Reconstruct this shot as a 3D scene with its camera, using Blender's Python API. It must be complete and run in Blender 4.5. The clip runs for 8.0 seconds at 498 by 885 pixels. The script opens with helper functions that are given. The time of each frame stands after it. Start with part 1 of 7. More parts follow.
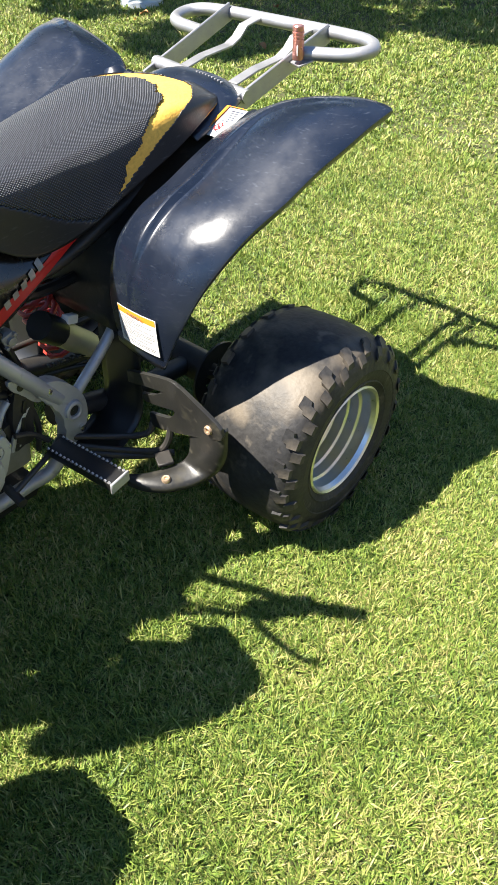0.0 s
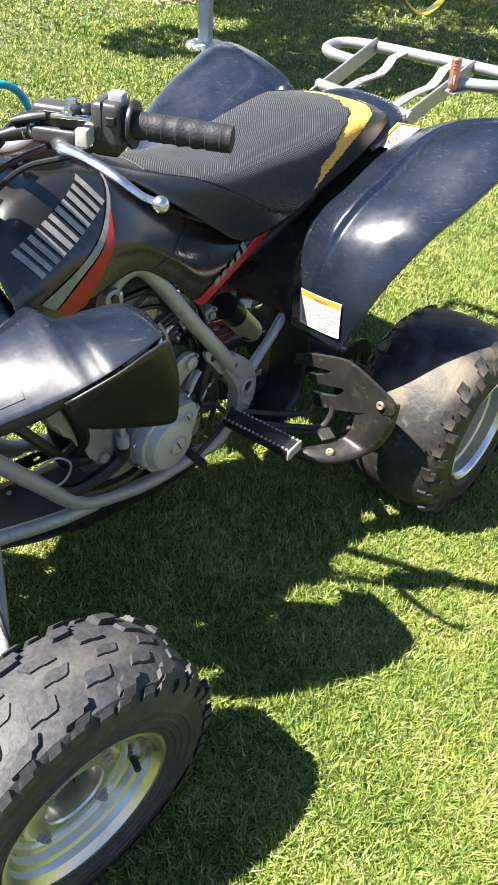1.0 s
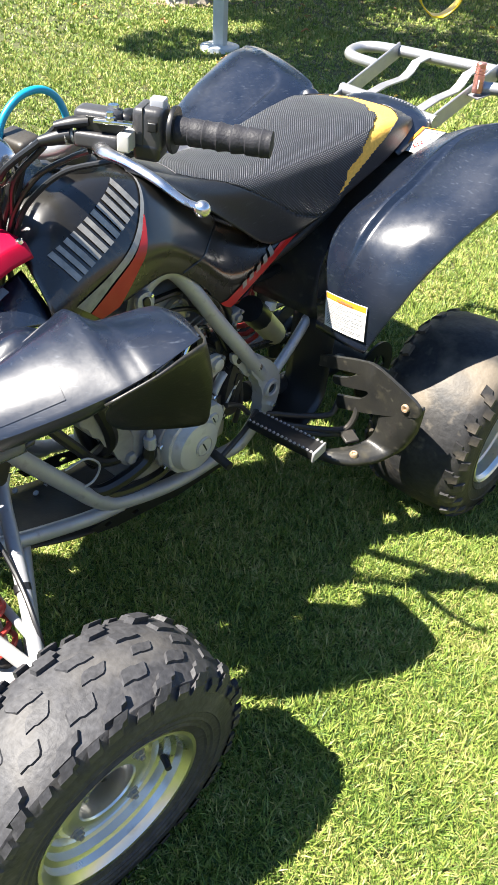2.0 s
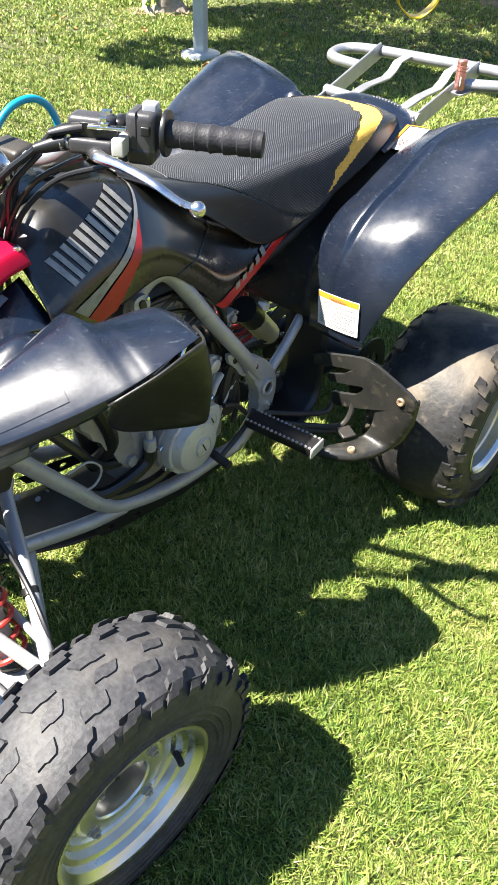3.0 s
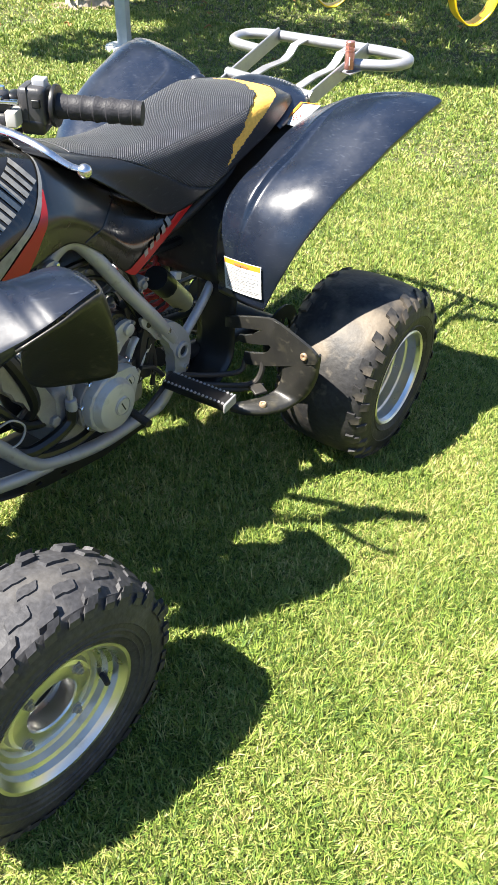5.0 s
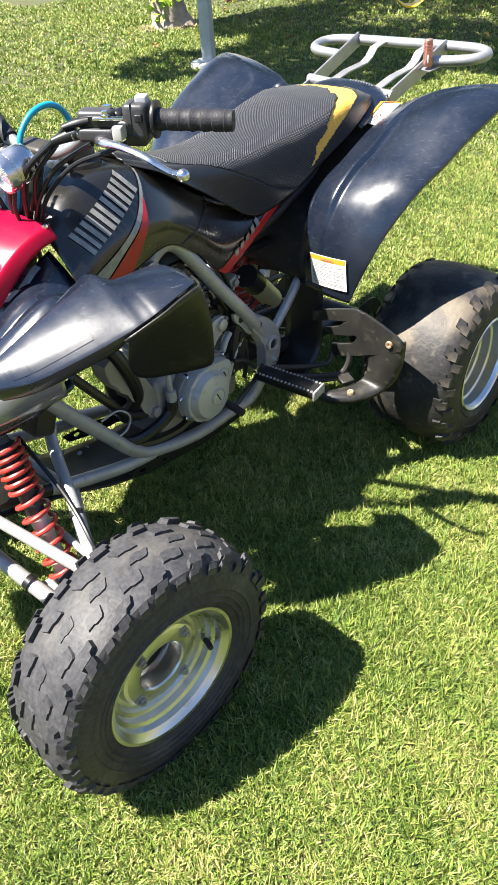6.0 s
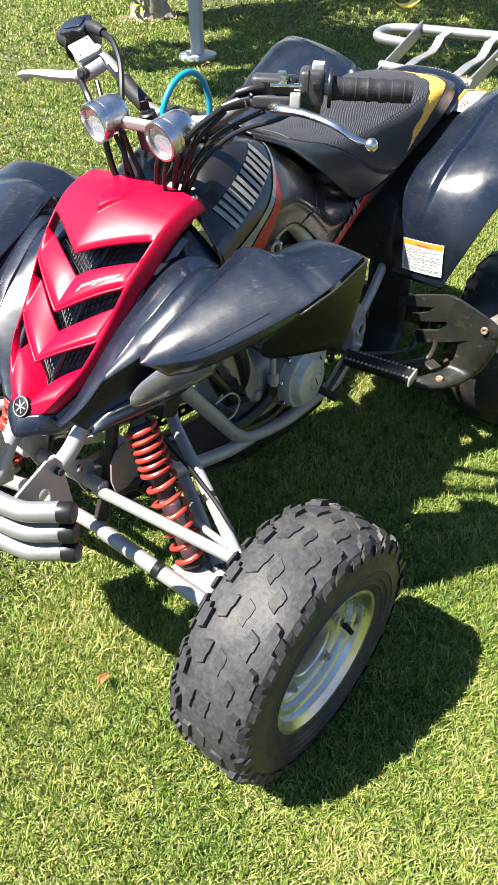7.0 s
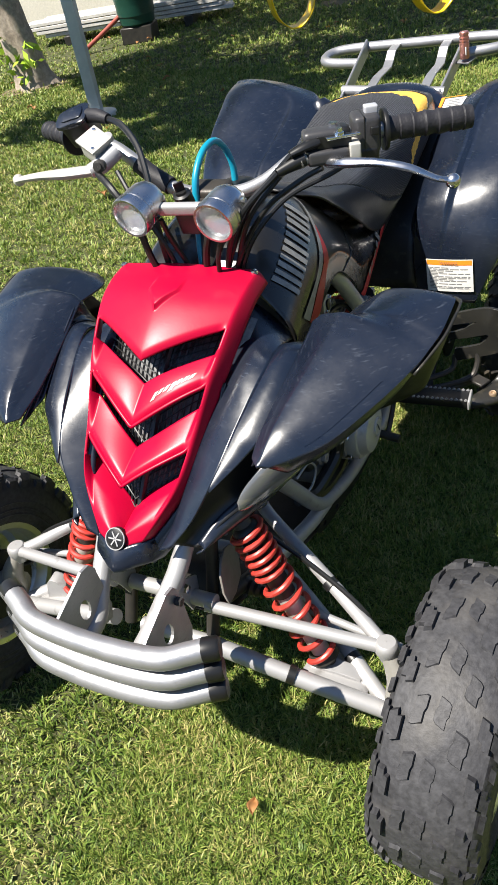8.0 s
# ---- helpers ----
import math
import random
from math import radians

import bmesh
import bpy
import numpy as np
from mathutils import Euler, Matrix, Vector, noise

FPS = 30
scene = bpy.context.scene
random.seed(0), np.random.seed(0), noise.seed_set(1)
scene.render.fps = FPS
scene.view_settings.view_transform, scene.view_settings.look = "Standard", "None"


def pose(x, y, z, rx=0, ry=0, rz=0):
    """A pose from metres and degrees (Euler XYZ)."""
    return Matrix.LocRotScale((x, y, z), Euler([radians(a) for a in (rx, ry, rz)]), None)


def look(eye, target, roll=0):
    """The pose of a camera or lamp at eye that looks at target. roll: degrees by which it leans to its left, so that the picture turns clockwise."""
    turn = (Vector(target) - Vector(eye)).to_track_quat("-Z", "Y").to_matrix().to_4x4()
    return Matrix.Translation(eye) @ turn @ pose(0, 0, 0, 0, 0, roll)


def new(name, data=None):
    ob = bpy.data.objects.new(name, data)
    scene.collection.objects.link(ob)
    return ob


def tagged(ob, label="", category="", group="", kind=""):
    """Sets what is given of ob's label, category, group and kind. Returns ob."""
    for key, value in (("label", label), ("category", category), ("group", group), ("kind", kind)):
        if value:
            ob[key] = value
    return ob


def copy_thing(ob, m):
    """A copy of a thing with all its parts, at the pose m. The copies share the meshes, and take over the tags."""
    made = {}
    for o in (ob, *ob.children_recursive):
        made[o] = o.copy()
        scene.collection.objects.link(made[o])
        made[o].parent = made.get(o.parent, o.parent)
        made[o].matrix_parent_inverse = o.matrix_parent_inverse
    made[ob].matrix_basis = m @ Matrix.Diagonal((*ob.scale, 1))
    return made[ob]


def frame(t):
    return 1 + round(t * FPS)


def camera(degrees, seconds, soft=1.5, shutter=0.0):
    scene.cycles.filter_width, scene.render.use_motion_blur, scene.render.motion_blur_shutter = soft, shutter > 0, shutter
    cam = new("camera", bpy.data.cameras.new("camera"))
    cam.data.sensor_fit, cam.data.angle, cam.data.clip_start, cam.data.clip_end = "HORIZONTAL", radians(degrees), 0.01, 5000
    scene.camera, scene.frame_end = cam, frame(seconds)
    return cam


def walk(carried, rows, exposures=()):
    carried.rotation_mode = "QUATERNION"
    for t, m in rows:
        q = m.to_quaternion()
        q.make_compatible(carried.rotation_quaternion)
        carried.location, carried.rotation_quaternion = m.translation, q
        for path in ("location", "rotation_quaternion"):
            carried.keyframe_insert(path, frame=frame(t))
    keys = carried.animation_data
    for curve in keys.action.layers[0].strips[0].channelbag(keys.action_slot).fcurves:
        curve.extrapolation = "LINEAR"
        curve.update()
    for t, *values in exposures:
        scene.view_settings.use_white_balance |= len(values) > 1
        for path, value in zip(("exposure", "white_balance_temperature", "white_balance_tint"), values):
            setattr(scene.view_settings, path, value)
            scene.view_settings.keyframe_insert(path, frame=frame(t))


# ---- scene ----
cam = camera(36.0, 8.0, soft=1.0)
PATH = [
    (0, (-0.472, -1.195, 1.391), (0.641, -0.239, 0.033), 0.0),
    (0.4, (-0.656, -1.166, 1.416), (0.541, -0.167, 0.164), 1.7),
    (0.5, (-0.72, -1.127, 1.414), (0.491, -0.143, 0.163), 2.6),
    (1, (-0.878, -1.046, 1.367), (0.316, -0.066, 0.096), 3.7),
    (1.2, (-0.909, -1.034, 1.372), (0.278, -0.049, 0.099), 4.3),
    (2.5, (-0.911, -1.021, 1.372), (0.278, -0.026, 0.109), 2.8),
    (3, (-0.934, -1.027, 1.372), (0.268, -0.04, 0.114), 2.0),
    (3.5, (-0.954, -1.029, 1.372), (0.254, -0.043, 0.12), 2.0),
    (3.8, (-0.944, -1.038, 1.372), (0.289, -0.085, 0.118), 2.5),
    (4, (-0.944, -1.061, 1.379), (0.343, -0.178, 0.127), 3.7),
    (4.5, (-0.961, -1.083, 1.363), (0.341, -0.227, 0.109), 3.7),
    (4.7, (-0.985, -1.128, 1.377), (0.312, -0.267, 0.123), 3.4),
    (5.8, (-1.043, -1.272, 1.397), (0.117, -0.24, 0.135), -5.1),
    (6, (-1.088, -1.259, 1.407), (0.046, -0.178, 0.163), -4.8),
    (6.5, (-1.199, -1.137, 1.393), (-0.034, -0.077, 0.16), -3.4),
    (7, (-1.325, -0.963, 1.373), (-0.091, -0.004, 0.125), -1.1),
    (7.5, (-1.331, -0.817, 1.379), (-0.064, 0.123, 0.15), -7.1),
    (7.8, (-1.312, -0.709, 1.381), (-0.031, 0.227, 0.164), -11.5),
    (8, (-1.33, -0.658, 1.399), (0.011, 0.21, 0.196), -11.3),
]
EXPOSURES = [(0, 1.97), (1.0, 2.18), (2.5, 2.27), (4.7, 2.26), (6.0, 2.10), (6.5, 2.02), (7.0, 1.91), (7.5, 1.75), (7.8, 1.50), (8.0, 1.26)]
walk(cam, [(t, look(eye, target, roll)) for t, eye, target, roll in PATH], EXPOSURES)

# ---- daylight ----
SUN = Vector((-0.53, 0.365, 1.0)).normalized()
world = bpy.data.worlds.new("daylight")
scene.world = world
world.use_nodes = True
_n = world.node_tree.nodes
sky = _n.new("ShaderNodeTexSky")
sky.sky_type = "NISHITA"
sky.sun_disc = False
sky.ozone_density = 5.0
sky.dust_density = 0.0
sky.sun_elevation = math.asin(SUN.z)
sky.sun_rotation = math.atan2(SUN.x, SUN.y)
world.node_tree.links.new(sky.outputs[0], _n["Background"].inputs[0])
_n["Background"].inputs[1].default_value = 0.058
sun = new("sun", bpy.data.lights.new("sun", "SUN"))
sun.data.energy, sun.data.angle, sun.data.color = 5.0, radians(0.55), (1.0, 0.935, 0.84)
sun.matrix_world = look(SUN * 20, (0, 0, 0))


# ---- materials ----
def material(name, base, rough=0.5, metal=0.0, other=None, scale=8.0, amount=0.5, fine=0.0, bump=0.0, bump_scale=60.0,
             rough_var=0.0, coat=0.0, island=0.0, spec=0.5, detail=6.0):
    """A surface: two noises mix base and other; a finer one gives relief; rough_var smears the gloss; island varies loose pieces."""
    m = bpy.data.materials.new(name)
    m.use_nodes = True
    n, l = m.node_tree.nodes, m.node_tree.links
    b = n["Principled BSDF"]
    b.inputs["Roughness"].default_value = rough
    b.inputs["Metallic"].default_value = metal
    b.inputs["Coat Weight"].default_value = coat
    b.inputs["Coat Roughness"].default_value = 0.12
    b.inputs["Specular IOR Level"].default_value = spec
    co = n.new("ShaderNodeTexCoord")
    other = other or tuple(c * 0.7 for c in base)
    big = n.new("ShaderNodeTexNoise")
    big.inputs["Scale"].default_value = scale
    big.inputs["Detail"].default_value = detail
    big.inputs["Roughness"].default_value = 0.62
    l.new(co.outputs["Object"], big.inputs["Vector"])
    ramp = n.new("ShaderNodeMapRange")
    ramp.inputs["From Min"].default_value = 0.5 - 0.22
    ramp.inputs["From Max"].default_value = 0.5 + 0.22
    ramp.inputs["To Max"].default_value = amount
    l.new(big.outputs[0], ramp.inputs[0])
    mix = n.new("ShaderNodeMix")
    mix.data_type = "RGBA"
    mix.inputs[6].default_value = (*base, 1)
    mix.inputs[7].default_value = (*other, 1)
    l.new(ramp.outputs[0], mix.inputs[0])
    colour = mix.outputs[2]
    small = n.new("ShaderNodeTexNoise")
    small.inputs["Scale"].default_value = bump_scale
    small.inputs["Detail"].default_value = 5
    l.new(co.outputs["Object"], small.inputs["Vector"])
    if fine or island:
        hsv = n.new("ShaderNodeHueSaturation")
        l.new(colour, hsv.inputs["Color"])
        src = small.outputs[0]
        lo, hi = 1 - fine, 1 + fine
        if island:
            geo = n.new("ShaderNodeNewGeometry")
            src, lo, hi = geo.outputs["Random Per Island"], 1 - island, 1 + island
        r2 = n.new("ShaderNodeMapRange")
        r2.inputs["From Min"].default_value, r2.inputs["From Max"].default_value = (0, 1) if island else (0.3, 0.7)
        r2.inputs["To Min"].default_value, r2.inputs["To Max"].default_value = lo, hi
        l.new(src, r2.inputs[0])
        l.new(r2.outputs[0], hsv.inputs["Value"])
        colour = hsv.outputs[0]
    l.new(colour, b.inputs["Base Color"])
    if rough_var:
        r3 = n.new("ShaderNodeMapRange")
        r3.inputs["From Min"].default_value, r3.inputs["From Max"].default_value = 0.35, 0.68
        r3.inputs["To Min"].default_value, r3.inputs["To Max"].default_value = rough, min(1, rough + rough_var)
        l.new(big.outputs[0], r3.inputs[0])
        l.new(r3.outputs[0], b.inputs["Roughness"])
    if bump:
        bp = n.new("ShaderNodeBump")
        bp.inputs["Strength"].default_value = bump
        bp.inputs["Distance"].default_value = 0.002
        l.new(small.outputs[0], bp.inputs["Height"])
        l.new(bp.outputs[0], b.inputs["Normal"])
    return m


def scuffed(m, scale=40.0, amount=0.10, tint=(0.35, 0.36, 0.38), stretch=(1, 1, 6), low=0.60, high=0.78):
    """Fine pale scratches and dust over a plastic."""
    n, l = m.node_tree.nodes, m.node_tree.links
    b = n["Principled BSDF"]
    was = b.inputs["Base Color"].links[0].from_socket
    co, mp, ns = n.new("ShaderNodeTexCoord"), n.new("ShaderNodeMapping"), n.new("ShaderNodeTexNoise")
    mp.inputs["Scale"].default_value = stretch
    mp.inputs["Rotation"].default_value = (0.5, 0.8, 0.3)
    ns.inputs["Scale"].default_value, ns.inputs["Detail"].default_value = scale, 8
    l.new(co.outputs["Object"], mp.inputs[0])
    l.new(mp.outputs[0], ns.inputs["Vector"])
    r = n.new("ShaderNodeMapRange")
    r.inputs["From Min"].default_value, r.inputs["From Max"].default_value, r.inputs["To Max"].default_value = low, high, amount
    l.new(ns.outputs[0], r.inputs[0])
    mx = n.new("ShaderNodeMix")
    mx.data_type = "RGBA"
    mx.inputs[7].default_value = (*tint, 1)
    l.new(r.outputs[0], mx.inputs[0])
    l.new(was, mx.inputs[6])
    l.new(mx.outputs[2], b.inputs["Base Color"])
    return m


M_PLASTIC = scuffed(material("black_plastic", (0.005, 0.008, 0.016), 0.19, other=(0.009, 0.013, 0.025), scale=7, rough_var=0.20, bump=0.03, bump_scale=160, spec=0.8), 60, 0.14, (0.20, 0.23, 0.28), (1, 1, 9))
M_INNER = scuffed(scuffed(material("dusty_plastic", (0.010, 0.010, 0.010), 0.42, other=(0.024, 0.023, 0.018), scale=14, amount=0.7, bump=0.15, bump_scale=180), 45, 0.35, (0.16, 0.145, 0.11), (1, 1, 1)), 17, 0.45, (0.10, 0.088, 0.055), (1, 1, 1))
M_TANK = scuffed(material("tank_plastic", (0.008, 0.0075, 0.0065), 0.22, other=(0.013, 0.012, 0.010), scale=6, rough_var=0.14, coat=0.25, spec=0.6), 50, 0.05, (0.20, 0.19, 0.17), (1, 1, 5))
M_RED = material("red_plastic", (0.37, 0.001, 0.026), 0.32, other=(0.31, 0.001, 0.021), scale=6, rough_var=0.12, bump=0.03, bump_scale=300, spec=0.22)
M_RED_DECAL = material("red_decal", (0.46, 0.012, 0.012), 0.42, other=(0.3, 0.01, 0.012), scale=9)
M_SILVER_DECAL = material("silver_decal", (0.34, 0.33, 0.30), 0.4, 0.35, other=(0.14, 0.135, 0.125), scale=45, amount=0.8)
M_FOAM = material("yellow_foam", (0.72, 0.42, 0.07), 0.85, other=(0.55, 0.28, 0.04), scale=25, fine=0.12, bump=0.6, bump_scale=160)
M_SEATSIDE = scuffed(material("seat_vinyl", (0.010, 0.010, 0.011), 0.36, other=(0.018, 0.018, 0.018), scale=10, bump=0.15, bump_scale=300, spec=0.45), 40, 0.10)
M_PAINT = scuffed(material("silver_paint", (0.40, 0.40, 0.405), 0.40, 0.40, other=(0.29, 0.285, 0.28), scale=14, rough_var=0.18), 45, 0.5, (0.10, 0.085, 0.07), (1, 1, 1))
M_ALU = scuffed(material("bare_aluminium", (0.40, 0.40, 0.405), 0.38, 0.75, other=(0.30, 0.30, 0.305), scale=18, rough_var=0.22, bump=0.12, bump_scale=260), 60, 0.4, (0.18, 0.17, 0.16), (1, 1, 4))
M_CHROME = material("chrome", (0.80, 0.80, 0.80), 0.12, 1.0, other=(0.65, 0.65, 0.66), scale=20, rough_var=0.12)
M_RIM = scuffed(material("rim_aluminium", (0.74, 0.74, 0.72), 0.27, 1.0, other=(0.58, 0.58, 0.56), scale=15, rough_var=0.16, bump=0.06, bump_scale=120), 40, 0.35, (0.30, 0.28, 0.24), (1, 1, 1))
M_ENGINE = material("engine_grey", (0.31, 0.30, 0.275), 0.46, 0.22, other=(0.11, 0.098, 0.08), scale=18, bump=0.2, bump_scale=200)
M_COVER = scuffed(material("engine_cover_paint", (0.48, 0.47, 0.43), 0.40, 0.22, other=(0.36, 0.345, 0.30), scale=14, bump=0.05, bump_scale=250), 30, 0.4, (0.07, 0.06, 0.045), (1, 1, 1))
M_DARK = material("dark_metal", (0.022, 0.022, 0.022), 0.45, 0.3, other=(0.075, 0.063, 0.048), scale=22, bump=0.2, bump_scale=160)
M_RUBBER = scuffed(material("tyre_rubber", (0.029, 0.029, 0.032), 0.55, other=(0.056, 0.056, 0.059), scale=11, amount=0.9, fine=0.30, bump=0.6, bump_scale=110, spec=0.25), 9, 0.25, (0.20, 0.185, 0.16), (1, 1, 1), 0.56, 0.72)
M_RUBBER_MUD = scuffed(scuffed(material("muddy_rubber", (0.016, 0.016, 0.017), 0.55, other=(0.040, 0.038, 0.036), scale=9, amount=0.8, fine=0.25, bump=0.6, bump_scale=90, spec=0.3), 30, 0.5, (0.18, 0.155, 0.12), (1, 1, 1)), 6.0, 0.5, (0.22, 0.18, 0.13), (1, 1, 1), 0.53, 0.68)
M_GRIP = material("grip_rubber", (0.014, 0.014, 0.017), 0.6, other=(0.026, 0.025, 0.03), scale=40, bump=0.4, bump_scale=300, spec=0.35)
M_HOUSING = scuffed(material("housing_plastic", (0.030, 0.030, 0.033), 0.42, other=(0.055, 0.053, 0.052), scale=20, bump=0.12, bump_scale=260), 40, 0.3, (0.16, 0.15, 0.14), (1, 1, 1))
M_SWITCH = material("switch_grey", (0.36, 0.37, 0.40), 0.4, other=(0.28, 0.29, 0.31), scale=40)
M_KHAKI = material("khaki_alloy", (0.42, 0.39, 0.25), 0.42, 0.35, other=(0.33, 0.30, 0.19), scale=40)
M_BRASS = material("brass_bolt", (0.50, 0.36, 0.24), 0.38, 0.7, other=(0.32, 0.22, 0.14), scale=60, rough_var=0.2)
M_CABLE = material("cable_sheath", (0.007, 0.007, 0.007), 0.38, other=(0.014, 0.014, 0.014), scale=30)
M_SPRING = material("spring_red", (0.42, 0.035, 0.025), 0.4, other=(0.3, 0.03, 0.02), scale=40, fine=0.1)
M_TEAL = material("teal_hose", (0.005, 0.22, 0.34), 0.35, other=(0.005, 0.28, 0.4), scale=30)
M_LABEL = material("label_paper", (0.72, 0.71, 0.68), 0.45, other=(0.60, 0.59, 0.56), scale=25)
M_ORANGE = material("label_orange", (0.80, 0.25, 0.02), 0.45, other=(0.7, 0.22, 0.02), scale=30)
M_INK = material("label_ink", (0.10, 0.10, 0.10), 0.6)
M_GREYINK = material("label_grey_ink", (0.24, 0.24, 0.24), 0.6)
M_COPPER = material("pink_copper", (0.62, 0.30, 0.26), 0.25, 0.85, other=(0.5, 0.22, 0.18), scale=60, rough_var=0.15)
M_LENS = material("clear_lens", (0.85, 0.86, 0.86), 0.05, 0.0, other=(0.8, 0.8, 0.8), scale=10)
M_LENS.node_tree.nodes["Principled BSDF"].inputs["Transmission Weight"].default_value = 0.78
M_REFLECTOR = material("reflector", (0.85, 0.85, 0.84), 0.14, 1.0, other=(0.7, 0.7, 0.7), scale=90, bump=0.6, bump_scale=90)
M_LAMP = material("cream_plastic", (0.55, 0.47, 0.33), 0.4, 0.0, other=(0.4, 0.34, 0.24), scale=12)
M_LAMPGLASS = scuffed(material("smoky_headlamp", (0.14, 0.15, 0.165), 0.14, 0.3, other=(0.15, 0.145, 0.125), scale=12, coat=1.0), 22, 0.5, (0.32, 0.30, 0.23), (1, 1, 5), 0.54, 0.76)
M_FINS = material("radiator_fins", (0.24, 0.24, 0.245), 0.45, 0.5, other=(0.03, 0.03, 0.032), scale=60, amount=0.9, bump=0.4, bump_scale=300)
M_SPOT = material("spotlight_chrome", (0.62, 0.62, 0.63), 0.2, 1.0, other=(0.45, 0.45, 0.46), scale=25, rough_var=0.2)
M_WARP = material("galvanised_post", (0.52, 0.55, 0.55), 0.5, 0.25, other=(0.36, 0.40, 0.41), scale=10, amount=0.7, bump=0.1)
M_SWING = material("yellow_swing_plastic", (0.80, 0.52, 0.01), 0.35, other=(0.72, 0.45, 0.01), scale=8)
M_ROPE = material("swing_chain", (0.3, 0.3, 0.3), 0.4, 0.8)
M_BARK = material("pale_bark", (0.42, 0.36, 0.29), 0.85, other=(0.17, 0.13, 0.10), scale=9, amount=0.8, fine=0.25, bump=0.9, bump_scale=40)
M_LEAF = material("tree_leaf", (0.09, 0.17, 0.03), 0.5, other=(0.06, 0.12, 0.02), scale=3, island=0.35)
M_SPROUT = material("sprout_leaf", (0.30, 0.45, 0.03), 0.5, other=(0.22, 0.36, 0.02), scale=20, island=0.3)
M_PLANK = material("weathered_white_plank", (0.62, 0.60, 0.56), 0.7, other=(0.42, 0.40, 0.37), scale=6, amount=0.8, fine=0.15, bump=0.3)
M_WALL = material("cream_wall", (0.68, 0.64, 0.55), 0.85, other=(0.58, 0.54, 0.46), scale=3, fine=0.08, bump=0.4, bump_scale=50)
M_CLAY = material("ochre_plaster", (0.34, 0.27, 0.19), 0.9, other=(0.24, 0.19, 0.13), scale=1.5, amount=0.8, fine=0.15, bump=0.4, bump_scale=30)
M_POT = material("dark_green_plastic", (0.008, 0.05, 0.035), 0.35, other=(0.006, 0.035, 0.025), scale=5)
M_REDPIPE = material("red_pipe", (0.30, 0.06, 0.04), 0.5, other=(0.2, 0.05, 0.04), scale=12)
M_DRYLEAF = material("dry_leaf", (0.32, 0.15, 0.05), 0.7, other=(0.2, 0.09, 0.03), scale=40)
M_DIRT = material("dry_soil", (0.17, 0.13, 0.08), 0.95, other=(0.10, 0.09, 0.045), scale=18, fine=0.3, bump=0.8)


# ---- shape helpers ----
def smooth_line(points, steps):
    """A smooth line through points (tuples of any length), with so many steps a span."""
    p = [np.array(q, float) for q in points]
    p = [2 * p[0] - p[1]] + p + [2 * p[-1] - p[-2]]
    out = []
    for i in range(1, len(p) - 2):
        for k in range(steps):
            t = k / steps
            a, b, c, d = p[i - 1], p[i], p[i + 1], p[i + 2]
            out.append(0.5 * (2 * b + (c - a) * t + (2 * a - 5 * b + 4 * c - d) * t * t + (3 * b - a - 3 * c + d) * t ** 3))
    out.append(p[-2])
    return out


def along(points):
    """A function of s in 0..1 that glides through the points."""
    fine = smooth_line(points, 12)
    last = len(fine) - 1

    def at(s):
        s = min(max(s, 0.0), 1.0) * last
        i = min(int(s), last - 1)
        return fine[i] + (fine[i + 1] - fine[i]) * (s - i)
    return at


def tube(bm, points, radius, seg=10, steps=5, cap=True, flat=1.0):
    """A pipe along a smooth line; radius is a number or one for each point."""
    radii = radius if isinstance(radius, (list, tuple)) else [radius] * len(points)
    line = smooth_line([(*p, r) for p, r in zip(points, radii)], steps)
    rings, side = [], None
    for i, q in enumerate(line):
        a, b = line[max(i - 1, 0)], line[min(i + 1, len(line) - 1)]
        way = Vector(b[:3] - a[:3]).normalized()
        if side is None:
            side = way.orthogonal().normalized()
            if abs(way.z) < 0.9:
                side = way.cross(Vector((0, 0, 1))).normalized()
        side = (side - way * side.dot(way)).normalized()
        up = way.cross(side)
        rings.append([bm.verts.new(Vector(q[:3]) + (side * math.cos(2 * math.pi * k / seg) + up * flat * math.sin(2 * math.pi * k / seg)) * q[3]) for k in range(seg)])
    for a, b in zip(rings, rings[1:]):
        for k in range(seg):
            bm.faces.new((a[k], a[(k + 1) % seg], b[(k + 1) % seg], b[k]))
    if cap:
        bm.faces.new(rings[0][::-1])
        bm.faces.new(rings[-1])
    return rings


def lathe(bm, profile, seg, m, closed=False):
    """A turned shape: profile of (radius, height along local z)."""
    rings = []
    for r, h in profile:
        rings.append([bm.verts.new(m @ Vector((r * math.cos(2 * math.pi * k / seg), r * math.sin(2 * math.pi * k / seg), h))) for k in range(seg)])
    pairs = list(zip(rings, rings[1:])) + ([(rings[-1], rings[0])] if closed else [])
    for a, b in pairs:
        for k in range(seg):
            bm.faces.new((a[k], a[(k + 1) % seg], b[(k + 1) % seg], b[k]))
    return rings


def sheet(bm, fn, nu, nv, keep=None, u0=0.0, u1=1.0, v0=0.0, v1=1.0):
    """A grid of fn(u, v); keep(u, v) tells which cells stay."""
    vs = [[bm.verts.new(Vector(fn(u0 + (u1 - u0) * i / nu, v0 + (v1 - v0) * j / nv))) for j in range(nv + 1)] for i in range(nu + 1)]
    for i in range(nu):
        for j in range(nv):
            if keep is None or keep(u0 + (u1 - u0) * (i + 0.5) / nu, v0 + (v1 - v0) * (j + 0.5) / nv):
                bm.faces.new((vs[i][j], vs[i + 1][j], vs[i + 1][j + 1], vs[i][j + 1]))
    loose = [v for v in bm.verts if not v.link_faces]
    bmesh.ops.delete(bm, geom=loose, context="VERTS")


